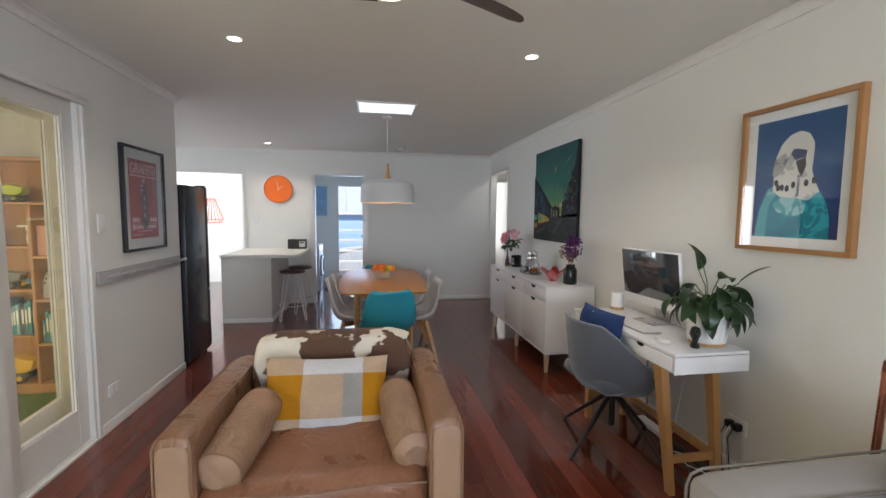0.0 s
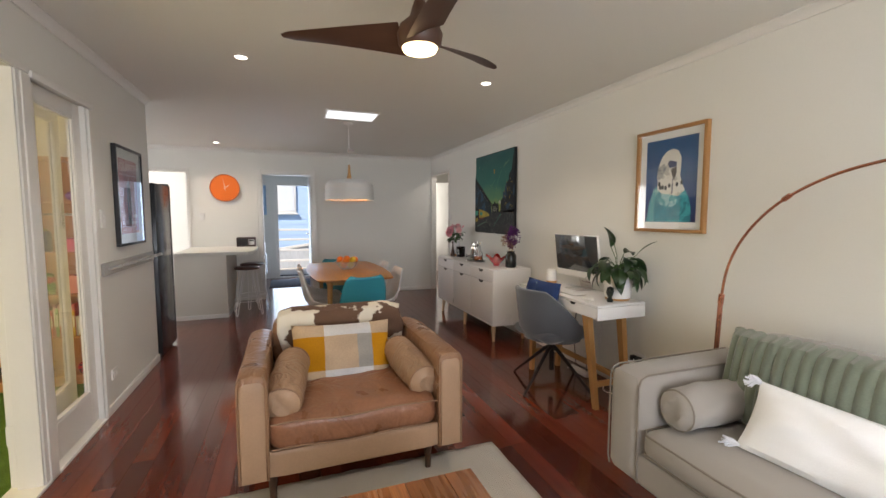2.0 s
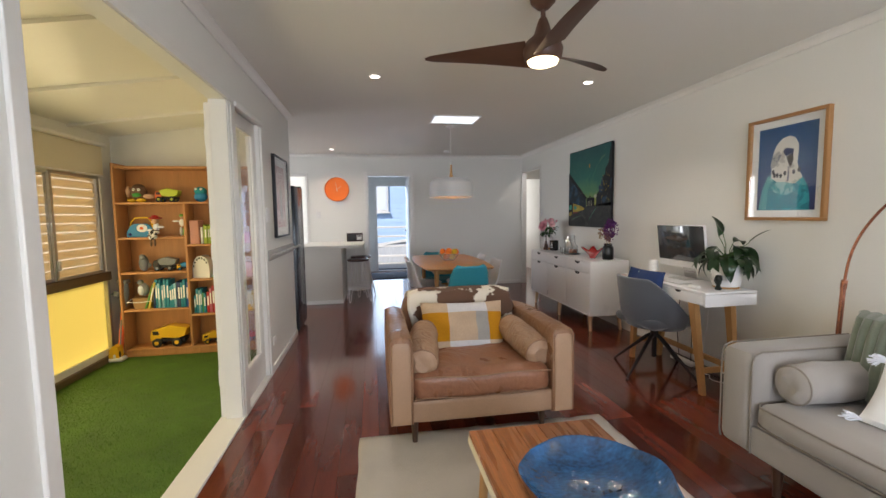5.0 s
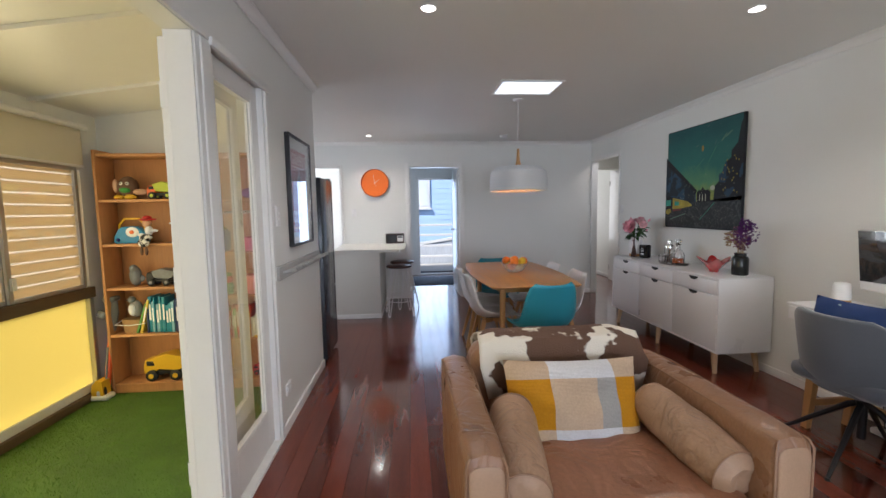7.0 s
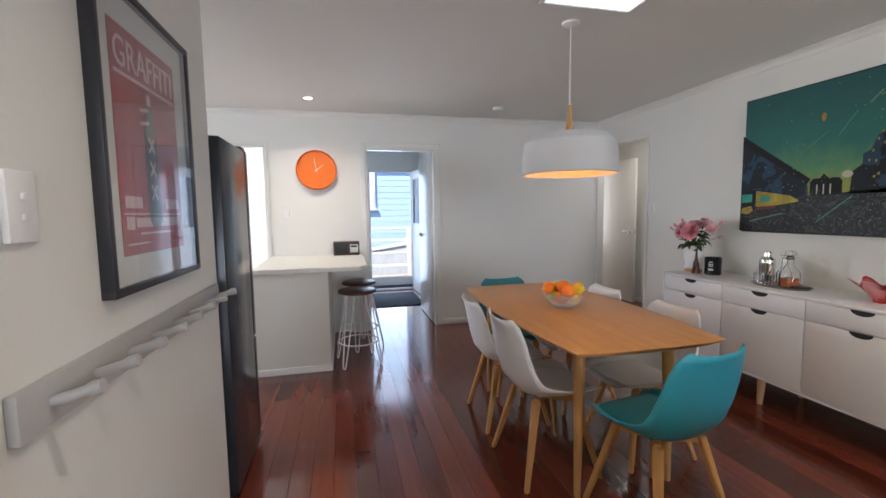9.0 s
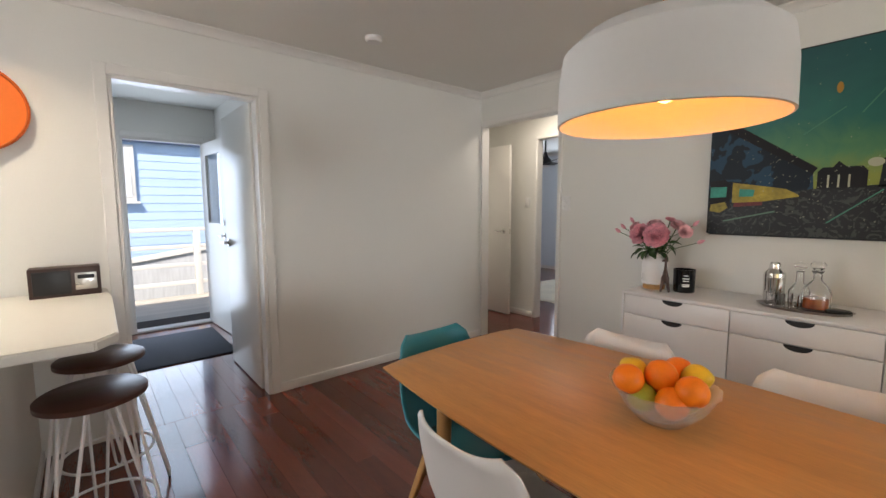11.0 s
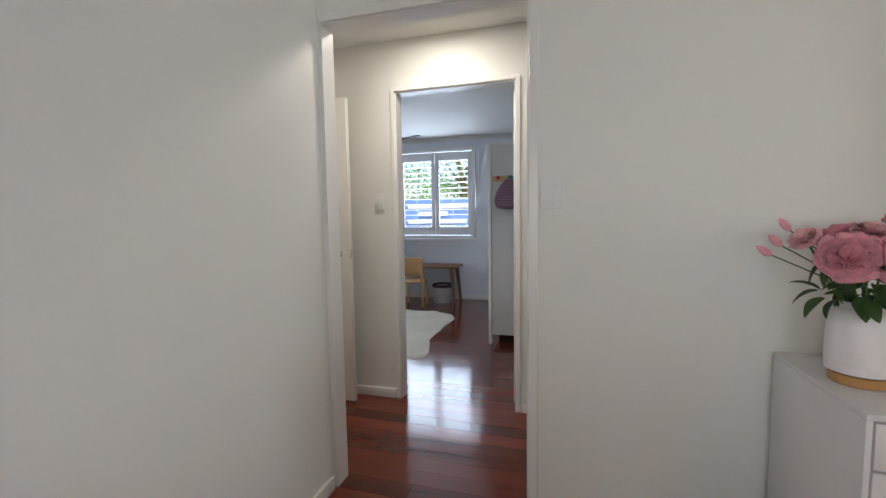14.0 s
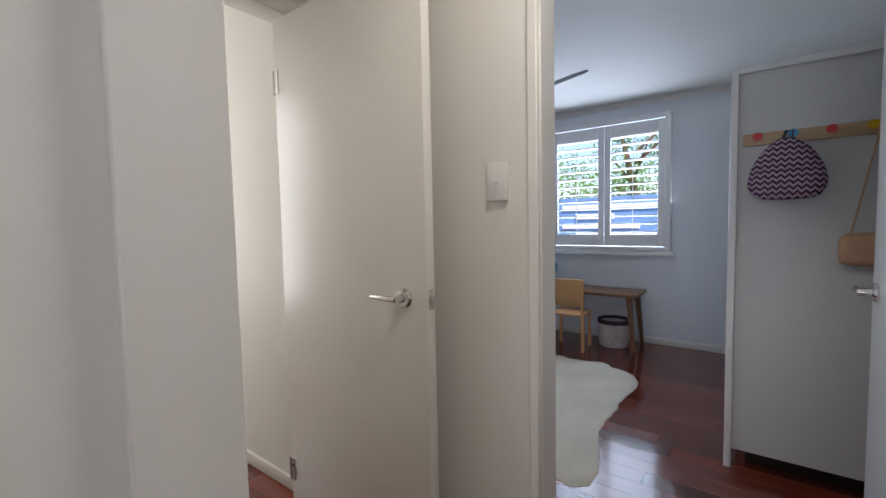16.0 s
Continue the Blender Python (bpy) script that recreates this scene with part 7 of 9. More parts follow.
# the last two, at y -0.6, are unseen lamps added behind the others
for _x, _y in ((-0.77, 2.38), (0.98, 2.32), (-1.44, 6.05), (-0.77, -0.6), (0.98, -0.6)):
    downlight(_x, _y)


def skylight():
    t = thing("skylight", "rectangular ceiling skylight with a bright diffuser and white frame", "skylight")
    x0, x1, y0, y1 = -0.115, 0.38, 3.57, 3.935
    bm = bmesh.new()
    for d in ((x0 - 0.02, x1 + 0.02, y0 - 0.02, y0), (x0 - 0.02, x1 + 0.02, y1, y1 + 0.02), (x0 - 0.02, x0, y0, y1), (x1, x1 + 0.02, y0, y1)):
        box(bm, *d, H - 0.014, H, bev=0.003)
    part("frame", bm, M_TRIM, t)
    boxpart("diffuser", (x0, x1, y0, y1, H - 0.006, H - 0.001), M_SKYL, t, bev=0)


skylight()
_bm = bmesh.new()
lathe(_bm, [(0.055, 0.0), (0.055, -0.02), (0.045, -0.032), (0.001, -0.034)], 28)
part("smoke_alarm", _bm, M_WHITE, None, "white round smoke alarm on the ceiling", pose(0.45, 6.08, H), category="smoke alarm")


# kitchen end
def island():
    t = thing("kitchen_island", "cream panelled breakfast bar with a pale stone benchtop", "kitchen island")
    m = mat("cream_panel", (0.68, 0.65, 0.58), rough=0.5, var=0.02)
    boxpart("base", (-1.90, -1.298, 5.445, FY - 0.001, 0.0, 0.842), m, t, bev=0.003)
    bm = bmesh.new()
    box(bm, -1.90, -1.285, 5.432, 5.446, 0, 0.055, bev=0.003)
    box(bm, -1.298, -1.285, 5.446, FY - 0.02, 0, 0.055, bev=0.003)
    part("kickboard", bm, M_TRIM, t)
    bm = bmesh.new()
    pts = [(-1.91, 5.415), (-1.04, 5.415), (-0.975, 5.50), (-0.965, 6.25), (-0.975, FY - 0.02), (-1.91, FY - 0.02)]
    prism(bm, pts, 0.843, 0.88)
    bmesh.ops.bevel(bm, geom=list(bm.edges), offset=0.006, segments=2, affect="EDGES")
    part("benchtop", bm, mat("pale_stone", (0.72, 0.70, 0.64), rough=0.4, rvar=0, var=0.015, scale=20, fine=200), t)


island()
_rd = thing("radio", "small dark walnut radio with a pale dial on the benchtop", "radio", pose(-1.135, 6.47, 0.88, 0, 0, 0))
boxpart("case", (-0.135, 0.135, -0.055, 0.055, 0.0, 0.145), mat("dark_radio_wood", (0.05, 0.025, 0.02), rough=0.4, var=0.3, stretch=(0.3, 1, 1)), _rd, bev=0.005)
boxpart("speaker_cloth", (-0.12, 0.02, -0.059, -0.0555, 0.015, 0.13), M_BLACK, _rd, bev=0.001)
boxpart("dial", (0.035, 0.12, -0.060, -0.0555, 0.03, 0.115), M_STEEL, _rd, bev=0.002)
boxpart("display", (0.045, 0.11, -0.062, -0.0601, 0.085, 0.105), M_BLACK, _rd, bev=0.001)


def stool(m):
    t = thing("bar_stool", "bar stool with a round dark timber seat and white hairpin legs", "stool", m, "stools at the breakfast bar")
    bm = bmesh.new()
    lathe(bm, [(0.001, 0.655), (0.15, 0.655), (0.165, 0.662), (0.165, 0.680), (0.155, 0.687), (0.001, 0.687)], 40, caps=False)
    part("seat", bm, mat("dark_elm", (0.07, 0.028, 0.018), rough=0.35, var=0.25, stretch=(1, 6, 1)), t)
    for a in (45, 135, 225, 315):
        c, s = math.cos(radians(a)), math.sin(radians(a))
        bm = bmesh.new()
        top = Vector((0.10 * c, 0.10 * s, 0.655))
        side = Vector((-s, c, 0))
        f = Vector((0.225 * c, 0.225 * s, 0.0))
        tube(bm, [top + side * 0.045, f + side * 0.014 + Vector((0, 0, 0.03)), f + side * 0.006 + Vector((0, 0, 0.008)), f - side * 0.006 + Vector((0, 0, 0.008)), f - side * 0.014 + Vector((0, 0, 0.03)), top - side * 0.045], 0.006, 8)
        part("leg", bm, M_WLAC, t)
    bm = bmesh.new()
    tube(bm, [(0.172 * math.cos(a), 0.172 * math.sin(a), 0.205) for a in [2 * math.pi * i / 36 for i in range(37)]], 0.006, 8, caps=False)
    part("foot_ring", bm, M_WLAC, t)


stool(pose(-1.06, 5.595, 0, 0, 0, 10) @ Matrix.Diagonal((1, 1, 0.955, 1)))
stool(pose(-1.03, 6.05, 0, 0, 0, 35) @ Matrix.Diagonal((1, 1, 0.955, 1)))


def fridge():
    t = thing("fridge", "tall dark steel fridge seen from its side, doors towards the kitchen", "fridge")
    m = mat("dark_fridge_steel", (0.035, 0.037, 0.043), rough=0.22, metal=0.3, var=0.08, stretch=(1, 1, 0.2), bump=0.02)
    x0, x1 = -2.36, -1.668
    boxpart("cabinet", (x0, x1, 3.87, 4.35, 0.03, 1.665), m, t, bev=0.008)
    d = boxpart("upper_door", (x0, x1, 4.356, 4.415, 0.64, 1.672), m, t, bev=0.01)
    d2 = boxpart("lower_door", (x0, x1, 4.356, 4.415, 0.04, 0.63), m, t, bev=0.01)
    for p, z in ((d, 1.0), (d2, 0.5)):
        boxpart("handle", (x0 + 0.04, x0 + 0.06, 4.415, 4.44, z, z + (0.4 if p is d else 0.09)), M_STEEL, p, bev=0.004)
    boxpart("top_hinge", (x1 - 0.08, x1 - 0.01, 4.32, 4.41, 1.672, 1.687), M_BLACK, t, bev=0.003)
    for lx in (x0 + 0.05, x1 - 0.05):
        for ly in (3.92, 4.35):
            leg("foot", t, (lx, ly, 0.035), (lx, ly, 0.0), 0.02, 0.02, M_BLACK)


fridge()


def clock():
    t = thing("wall_clock", "round orange wall clock with white hands", "clock", pose(-1.42, FY, 1.79))
    org = mat("orange_clock_face", (0.80, 0.17, 0.015), rough=0.5, var=0.03)
    bm = bmesh.new()
    rings = [ring(bm, [(r * math.cos(2 * math.pi * i / 64), y, r * math.sin(2 * math.pi * i / 64)) for i in range(64)]) for r, y in ((0.205, 0), (0.21, -0.02), (0.21, -0.045), (0.202, -0.048), (0.196, -0.03))]
    skin(bm, rings, caps=False)
    part("rim", bm, mat("orange_clock_rim", (0.62, 0.12, 0.012), rough=0.5), t)
    bm = bmesh.new()
    rings = [ring(bm, [(r * math.cos(2 * math.pi * i / 64), -0.03, r * math.sin(2 * math.pi * i / 64)) for i in range(64)]) for r in (0.1965, 0.001)]
    skin(bm, rings, caps=False)
    part("face", bm, org, t)
    pale = mat("pale_clock_hand", (0.75, 0.55, 0.45))
    for ang, l, w in ((100, 0.13, 0.008), (38, 0.085, 0.009), (-72, 0.05, 0.003)):
        a = radians(ang)
        d, n = Vector((math.cos(a), 0, math.sin(a))), Vector((-math.sin(a), 0, math.cos(a)))
        bm = bmesh.new()
        skin(bm, [ring(bm, [(q.x, yy, q.z) for q in (-d * 0.02 - n * w / 2, -d * 0.02 + n * w / 2, d * l + n * w / 4, d * l - n * w / 4)]) for yy in (-0.033, -0.036)])
        part("pointer", bm, pale, t)


clock()


def wire_pendant():
    t = thing("pendant_lamp", "orange wire cage pendant lamp in the sunroom", "pendant lamp", pose(-2.95, 8.2, H))
    m = mat("orange_wire", (0.70, 0.14, 0.035), rough=0.4)
    bm = bmesh.new()
    tube(bm, [(0, 0, 0), (0, 0, -0.72)], 0.003, 6)
    part("cord", bm, M_WHITE, t)
    for k in range(20):
        a = 2 * math.pi * k / 20
        bm = bmesh.new()
        tube(bm, [(0.07 * math.cos(a), 0.07 * math.sin(a), -0.72), (0.20 * math.cos(a), 0.20 * math.sin(a), -1.10), (0.15 * math.cos(a + 0.15), 0.15 * math.sin(a + 0.15), -1.17)], 0.005, 5)
        part("wire", bm, m, t)
    for r, z in ((0.07, -0.72), (0.20, -1.10), (0.15, -1.17)):
        bm = bmesh.new()
        tube(bm, [(r * math.cos(a), r * math.sin(a), z) for a in [2 * math.pi * i / 32 for i in range(33)]], 0.006, 6, caps=False)
        part("ring", bm, m, t)


wire_pendant()

# laundry
_wm = thing("washing_machine", "white front loading washing machine in the laundry", "washing machine", pose(0.07, 0.02, 0))
boxpart("cabinet", (-1.60, -1.02, 7.55, 8.15, 0.01, 0.85), M_WLAC, _wm, bev=0.01)
_bm = bmesh.new()
skin(_bm, [ring(_bm, [(x, 7.85 + r * math.cos(2 * math.pi * i / 32), 0.45 + r * math.sin(2 * math.pi * i / 32)) for i in range(32)]) for r, x in ((0.20, -1.02), (0.19, -0.985), (0.14, -0.98), (0.13, -1.0))])
part("porthole", _bm, mat("grey_door_glass", (0.35, 0.38, 0.42), rough=0.15), _wm)
boxpart("control_panel", (-1.021, -1.012, 7.57, 8.13, 0.74, 0.83), M_STEEL, _wm, bev=0.002)
boxpart("picture", (-1.16, -0.94, 8.975, 8.999, 1.38, 2.0), mat("pale_blue_print", (0.28, 0.45, 0.66), var=0.2, scale=12), None, "pale blue patterned print on the laundry wall", category="picture")
boxpart("doormat", (-0.88, -0.06, 7.72, 8.72, 0.001, 0.012), mat("grey_doormat", (0.05, 0.055, 0.07), rough=0.95, var=0.2, fine=200, bump=0.5), None, "dark grey doormat inside the back door", bev=0.004, category="doormat")
boxpart("threshold", (-0.73, 0.01, 8.98, 9.12, 0.001, 0.02), M_TRIM, kind="structure", bev=0.004)

# outside the back door
M_DECK = mat("sunlit_deck", (0.50, 0.46, 0.40), rough=0.7, var=0.1, random_by=0.15)
slab("deck_base", -5.0, 3.0, 9.12, 11.2, -0.16, -0.06, M_DARK)
_rail = thing("railing", "white timber deck railing with posts, rails and lattice", "railing")
for _x in (-4.0, -2.6, -1.2, 0.2, 1.6):
    boxpart("post", (_x, _x + 0.09, 11.05, 11.14, -0.03, 1.0), M_TRIM, _rail)
for _z in (0.96, 0.70, 0.42, 0.14):
    boxpart("rail", (-4.2, 2.4, 11.06, 11.13, _z, _z + 0.055), M_TRIM, _rail, bev=0.003)


def neighbour():
    t = thing("neighbour_house", "pale blue weatherboard house with white windows behind the deck", "house")
    wb = mat("pale_blue_weatherboard", (0.46, 0.62, 0.84), rough=0.6, var=0.04, random_by=0.03)
    boxpart("wall", (-9.0, 9.0, 14.06, 20.0, -0.85, 3.6), wb, t, bev=0)
    z = -0.8
    me = None
    w = t.children[0]
    while z < 3.5:
        bm = bmesh.new()
        skin(bm, [ring(bm, [(x, 14.056, z), (x, 14.046, z), (x, 14.054, z + 0.17), (x, 14.056, z + 0.17)]) for x in (-9.0, 9.0)])
        part("weatherboard", bm, wb, w, smooth=False)
        z += 0.17
    bm = bmesh.new()
    prism(bm, [(13.4, 3.55), (13.4, 3.65), (17.0, 5.4), (20.6, 3.65), (20.6, 3.55)], -9.4, 9.4, axis="x")
    part("roof", bm, mat("grey_roof_sheet", (0.25, 0.26, 0.28), rough=0.5), t)
    for x in (-1.35, -4.1, 2.6):
        f = boxpart("window", (x, x + 1.1, 13.98, 14.03, 1.45, 2.55), M_TRIM, t, bev=0.005)
        boxpart("pane", (x + 0.07, x + 0.52, 13.97, 13.979, 1.53, 2.47), mat("curtained_pane", (0.75, 0.78, 0.82), rough=0.2), f, bev=0)
        boxpart("pane", (x + 0.58, x + 1.03, 13.97, 13.979, 1.53, 2.47), mat("curtained_pane", (0.75, 0.78, 0.82), rough=0.2), f, bev=0)
        boxpart("sill", (x - 0.05, x + 1.15, 13.93, 14.03, 1.40, 1.45), M_TRIM, f, bev=0.004)
    boxpart("fascia_beam", (-9.0, 9.0, 13.90, 14.02, 2.62, 2.85), mat("slate_blue_beam", (0.10, 0.14, 0.30), rough=0.6), t, bev=0.004)


neighbour()
_rl = thing("ramp", "white timber ramp and lattice panel beyond the deck", "ramp")
_bm = bmesh.new()
prism(_bm, [(-2.8, -0.8), (-2.8, 0.05), (1.2, 0.62), (1.2, -0.8)], 12.4, 12.5, axis="y")
part("side_board", _bm, mat("weathered_paling", (0.62, 0.64, 0.66), var=0.15, stretch=(8, 1, 1)), _rl)
_bm = bmesh.new()
prism(_bm, [(-2.8, 0.06), (-2.8, 0.13), (1.2, 0.70), (1.2, 0.63)], 12.36, 12.54, axis="y")
part("capping", _bm, M_TRIM, _rl)


# playroom shell
_bm = bmesh.new()
skin(_bm, [ring(_bm, [(LX - 0.10, y, 2.36), (-3.5, y, 2.135), (-3.5, y, 2.22), (LX - 0.10, y, 2.45)]) for y in (-3.7, 3.76)])
part("ceiling_playroom", _bm, M_TRIM, kind="structure", smooth=False)
for _y in (-1.32, -0.42, 0.48, 1.38, 2.28, 3.18):
    _bm = bmesh.new()
    skin(_bm, [ring(_bm, [(LX - 0.10, y, 2.359), (-3.4, y, 2.147), (-3.4, y, 2.125), (LX - 0.10, y, 2.337)]) for y in (_y - 0.02, _y + 0.02)])
    part("ceiling_batten", _bm, M_TRIM, kind="structure", smooth=False)
wall("wall_playroom_south", "y", -3.7, -3.6, -3.5, LX - 0.1, -0.1, 2.4)
M_TUFT = M_GRASS


def grass():
    bm = bmesh.new()
    nx, ny = 30, 110
    rows = [ring(bm, [(-3.40 + 1.585 * i / nx, -3.0 + 6.76 * j / ny, -0.062 + 0.004 * noise.noise(Vector((i, j, 0)))) for i in range(nx + 1)]) for j in range(ny + 1)]
    skin(bm, rows, closed=False)
    part("artificial_turf", bm, M_GRASS, None, "green artificial turf covering the playroom floor", category="rug")
    rnd = random.Random(1)
    vs, fs = [], []
    for k in range(52000):
        y = 3.74 - 3.7 * rnd.random()
        x = -3.40 + 1.575 * rnd.random()
        a = rnd.uniform(0, 6.28)
        h, w = rnd.uniform(0.008, 0.018), 0.0016
        c, s = math.cos(a), math.sin(a)
        tx, ty = rnd.uniform(-0.008, 0.008), rnd.uniform(-0.008, 0.008)
        n = len(vs)
        vs += [(x - w * c, y - w * s, -0.063), (x + w * c, y + w * s, -0.063), (x + tx, y + ty, -0.063 + h)]
        fs.append((n, n + 1, n + 2))
    me = bpy.data.meshes.new("turf_blade")
    me.from_pydata(vs, [], fs)
    part("turf_blade", me, mat("turf_blade_green", (0.10, 0.20, 0.03), rough=0.7, var=0.4, scale=9, fine=160), kind="stuff")


grass()
M_ALU = mat("aluminium", (0.55, 0.56, 0.57), rough=0.35, metal=0.8, var=0.04)
M_BROWNRAIL = mat("brown_window_rail", (0.13, 0.085, 0.05), rough=0.5, var=0.2, stretch=(1, 0.2, 1))


def trans_mat(name="yellow_obscure_panel", base=(0.75, 0.58, 0.16), thru=(1.0, 0.84, 0.36)):
    m = bpy.data.materials.new(name)
    m.use_nodes = True
    nt = m.node_tree
    N, L = nt.nodes, nt.links
    p = N["Principled BSDF"]
    p.inputs["Base Color"].default_value = (*base, 1)
    p.inputs["Roughness"].default_value = 0.3
    t = N.new("ShaderNodeBsdfTranslucent")
    t.inputs[0].default_value = (*thru, 1)
    mx = N.new("ShaderNodeMixShader")
    mx.inputs[0].default_value = 0.75
    L.new(p.outputs[0], mx.inputs[1])
    L.new(t.outputs[0], mx.inputs[2])
    L.new(mx.outputs[0], N["Material Output"].inputs[0])
    v = N.new("ShaderNodeTexVoronoi")
    v.inputs["Scale"].default_value = 60
    tc = N.new("ShaderNodeTexCoord")
    L.new(tc.outputs["Object"], v.inputs["Vector"])
    b = N.new("ShaderNodeBump")
    b.inputs["Strength"].default_value, b.inputs["Distance"].default_value = 0.6, 0.004
    L.new(v.outputs["Distance"], b.inputs["Height"])
    L.new(b.outputs[0], p.inputs["Normal"])
    return m


def play_window():
    t = new("window_1")
    t.matrix_basis = pose(0, 0.05, 0)
    tagged(t, kind="structure")
    boxpart("window_rail", (-3.44, -3.36, -0.4, 3.50, 0.735, 0.815), M_BROWNRAIL, t, bev=0.004)
    boxpart("window_sill", (-3.44, -3.37, -0.4, 3.50, -0.06, 0.0), M_BROWNRAIL, t, bev=0.004)
    ym = trans_mat()
    for a, b in ((2.441, 3.46), (1.46, 2.44), (0.44, 1.42), (-0.4, 0.40)):
        boxpart("obscure_pane", (-3.425, -3.415, a, b, 0.0, 0.735), ym, t, bev=0)
        if b != 2.44:
            boxpart("mullion", (-3.44, -3.38, b, b + 0.04, 0.0, 0.735), M_ALU, t, bev=0.003)
    for a, b, x in ((2.83, 3.46, -3.40), (2.0, 2.86, -3.425), (1.1, 2.0, -3.40), (0.2, 1.1, -3.425), (-0.4, 0.2, -3.40)):
        bm = bmesh.new()
        for d in ((a, a + 0.03, 0.815, 1.73), (b - 0.03, b, 0.815, 1.73), (a + 0.03, b - 0.03, 0.815, 0.84), (a + 0.03, b - 0.03, 1.705, 1.73)):
            box(bm, x - 0.01, x + 0.012, *d, bev=0.002)
        part("sash", bm, M_ALU, t)
        p = boxpart("pane", (x - 0.001, x + 0.002, a + 0.03, b - 0.03, 0.84, 1.705), M_GLASS, t, bev=0)
        p.visible_shadow = False
    boxpart("latch", (-3.39, -3.37, 2.84, 2.87, 0.90, 0.98), M_WHITE, t, bev=0.003)
    b = thing("roller_blind", "cream roller blind partly drawn over the playroom window", "blind", pose(0, 0.05, 0))
    bm = bmesh.new()
    tube(bm, [(-3.345, -0.4, 2.03), (-3.345, 3.52, 2.03)], 0.022, 14)
    part("roller", bm, M_POT, b)
    boxpart("fabric", (-3.37, -3.366, -0.4, 3.50, 1.745, 2.03), mat("cream_blind", (0.66, 0.60, 0.47), rough=0.8, fine=200), b, bev=0)
    boxpart("bottom_rail", (-3.374, -3.362, -0.4, 3.50, 1.73, 1.748), M_POT, b, bev=0.003)


play_window()
_sc = thing("slatted_screen", "cream slatted privacy screen fixed outside the playroom window", "screen", pose(0, 0.05, 0))
M_SLAT = trans_mat("cream_slat", (0.78, 0.70, 0.56), (0.95, 0.84, 0.62))
M_SLATW = trans_mat("white_slat", (0.78, 0.80, 0.82), (0.85, 0.92, 1.0))
for _k in range(12):
    for _a, _b, _m in ((-0.4, 2.62, M_SLATW), (2.63, 3.5, M_SLAT)):
        boxpart("slat", (-3.475, -3.462, _a, _b, 0.83 + 0.078 * _k, 0.894 + 0.078 * _k), _m, _sc, bev=0.004)
boxpart("backing", (-3.492, -3.482, -0.4, 3.5, 0.82, 1.80), trans_mat("cream_backing", (0.75, 0.68, 0.55), (1.0, 0.90, 0.74)), _sc, bev=0)

# bookcase
M_PINE = mat("honey_pine", (0.47, 0.225, 0.085), rough=0.5, var=0.16, scale=3, fine=30, stretch=(5, 1, 0.3))
BX0, BX1, BY0, BY1, BZ0, BZ1 = -3.30, -2.035, 3.54, 3.755, -0.06, 1.865
BMID = -2.67


def bookcase():
    t = thing("bookcase", "tall honey pine bookcase full of toys and books on the turf", "bookcase")
    boxpart("side", (BX0, BX0 + 0.022, BY0, BY1, BZ0, BZ1), M_PINE, t)
    boxpart("side", (BX1 - 0.022, BX1, BY0, BY1, BZ0, BZ1), M_PINE, t)
    boxpart("top_shelf", (BX0 + 0.023, BX1 - 0.023, BY0 + 0.01, BY1, BZ1 - 0.05, BZ1 - 0.028), M_PINE, t)
    boxpart("divider", (BMID - 0.011, BMID + 0.011, BY0 + 0.004, BY1 - 0.01, 0.022, 1.465), M_PINE, t)
    boxpart("back_panel", (BX0 + 0.022, BX1 - 0.022, BY1 - 0.009, BY1 - 0.002, BZ0, BZ1 - 0.05), M_PINE, t)
    boxpart("plinth", (BX0 + 0.022, BX1 - 0.022, BY0 + 0.01, BY0 + 0.03, BZ0, -0.0), M_PINE, t)
    for a, b, zs in ((BX0 + 0.023, BX1 - 0.023, (0.0, 1.465)), (BX0 + 0.023, BMID - 0.012, (0.40, 0.775, 1.12)), (BMID + 0.012, BX1 - 0.023, (0.33, 0.69, 1.04))):
        for z in zs:
            boxpart("shelf", (a, b, BY0 + 0.002, BY1 - 0.01, z, z + 0.02), M_PINE, t, bev=0.003)


bookcase()
_bookmesh = bmesh.new()
box(_bookmesh, 0, 1, 0, 1, 0, 1)
BOOKM = mesh_of("book", _bookmesh, smooth=False)


def book(x, y, z, w, d, h, col, lean=0.0, rnd=random.Random(1)):
    key = "book_cover_%d" % (hash_col(col))
    m = bpy.data.materials.get(key) or mat(key, col, rough=0.45, var=0.12, scale=14)
    t = thing("book", "upright children's book with a %s cover on the bookcase" % cname(col), "book", pose(x, y, z, 0, lean, 0), "books on the bookcase")
    boxpart("cover", (0, w, 0, d, 0, h), m, t, bev=0.0015)
    boxpart("spine_label", (w * 0.2, w * 0.8, -0.0012, 0.0, h * 0.35, h * 0.8), M_WHITE, t, bev=0) if w > 0.014 else None


COLS = {"teal": (0.02, 0.22, 0.30), "blue": (0.03, 0.10, 0.34), "green": (0.08, 0.26, 0.05), "red": (0.40, 0.03, 0.03), "yellow": (0.58, 0.42, 0.05), "white": (0.62, 0.60, 0.56), "pink": (0.48, 0.14, 0.20), "navy": (0.02, 0.04, 0.12), "lime": (0.35, 0.45, 0.06), "pale blue": (0.22, 0.42, 0.50)}


def cname(col):
    return next(k for k, v in COLS.items() if v == col)


def hash_col(col):
    return list(COLS.values()).index(col)


def row_of_books(x, x1, z, names, hmax, rnd):
    k = 0
    while x < x1 and k < 40:
        w = rnd.uniform(0.010, 0.026)
        h = hmax * rnd.uniform(0.72, 1.0)
        c = COLS[rnd.choice(names)]
        book(x, BY0 + 0.03 + rnd.uniform(0, 0.015), z, w, 0.15, h, c, 0 if k else 0)
        x += w + 0.0015
        k += 1


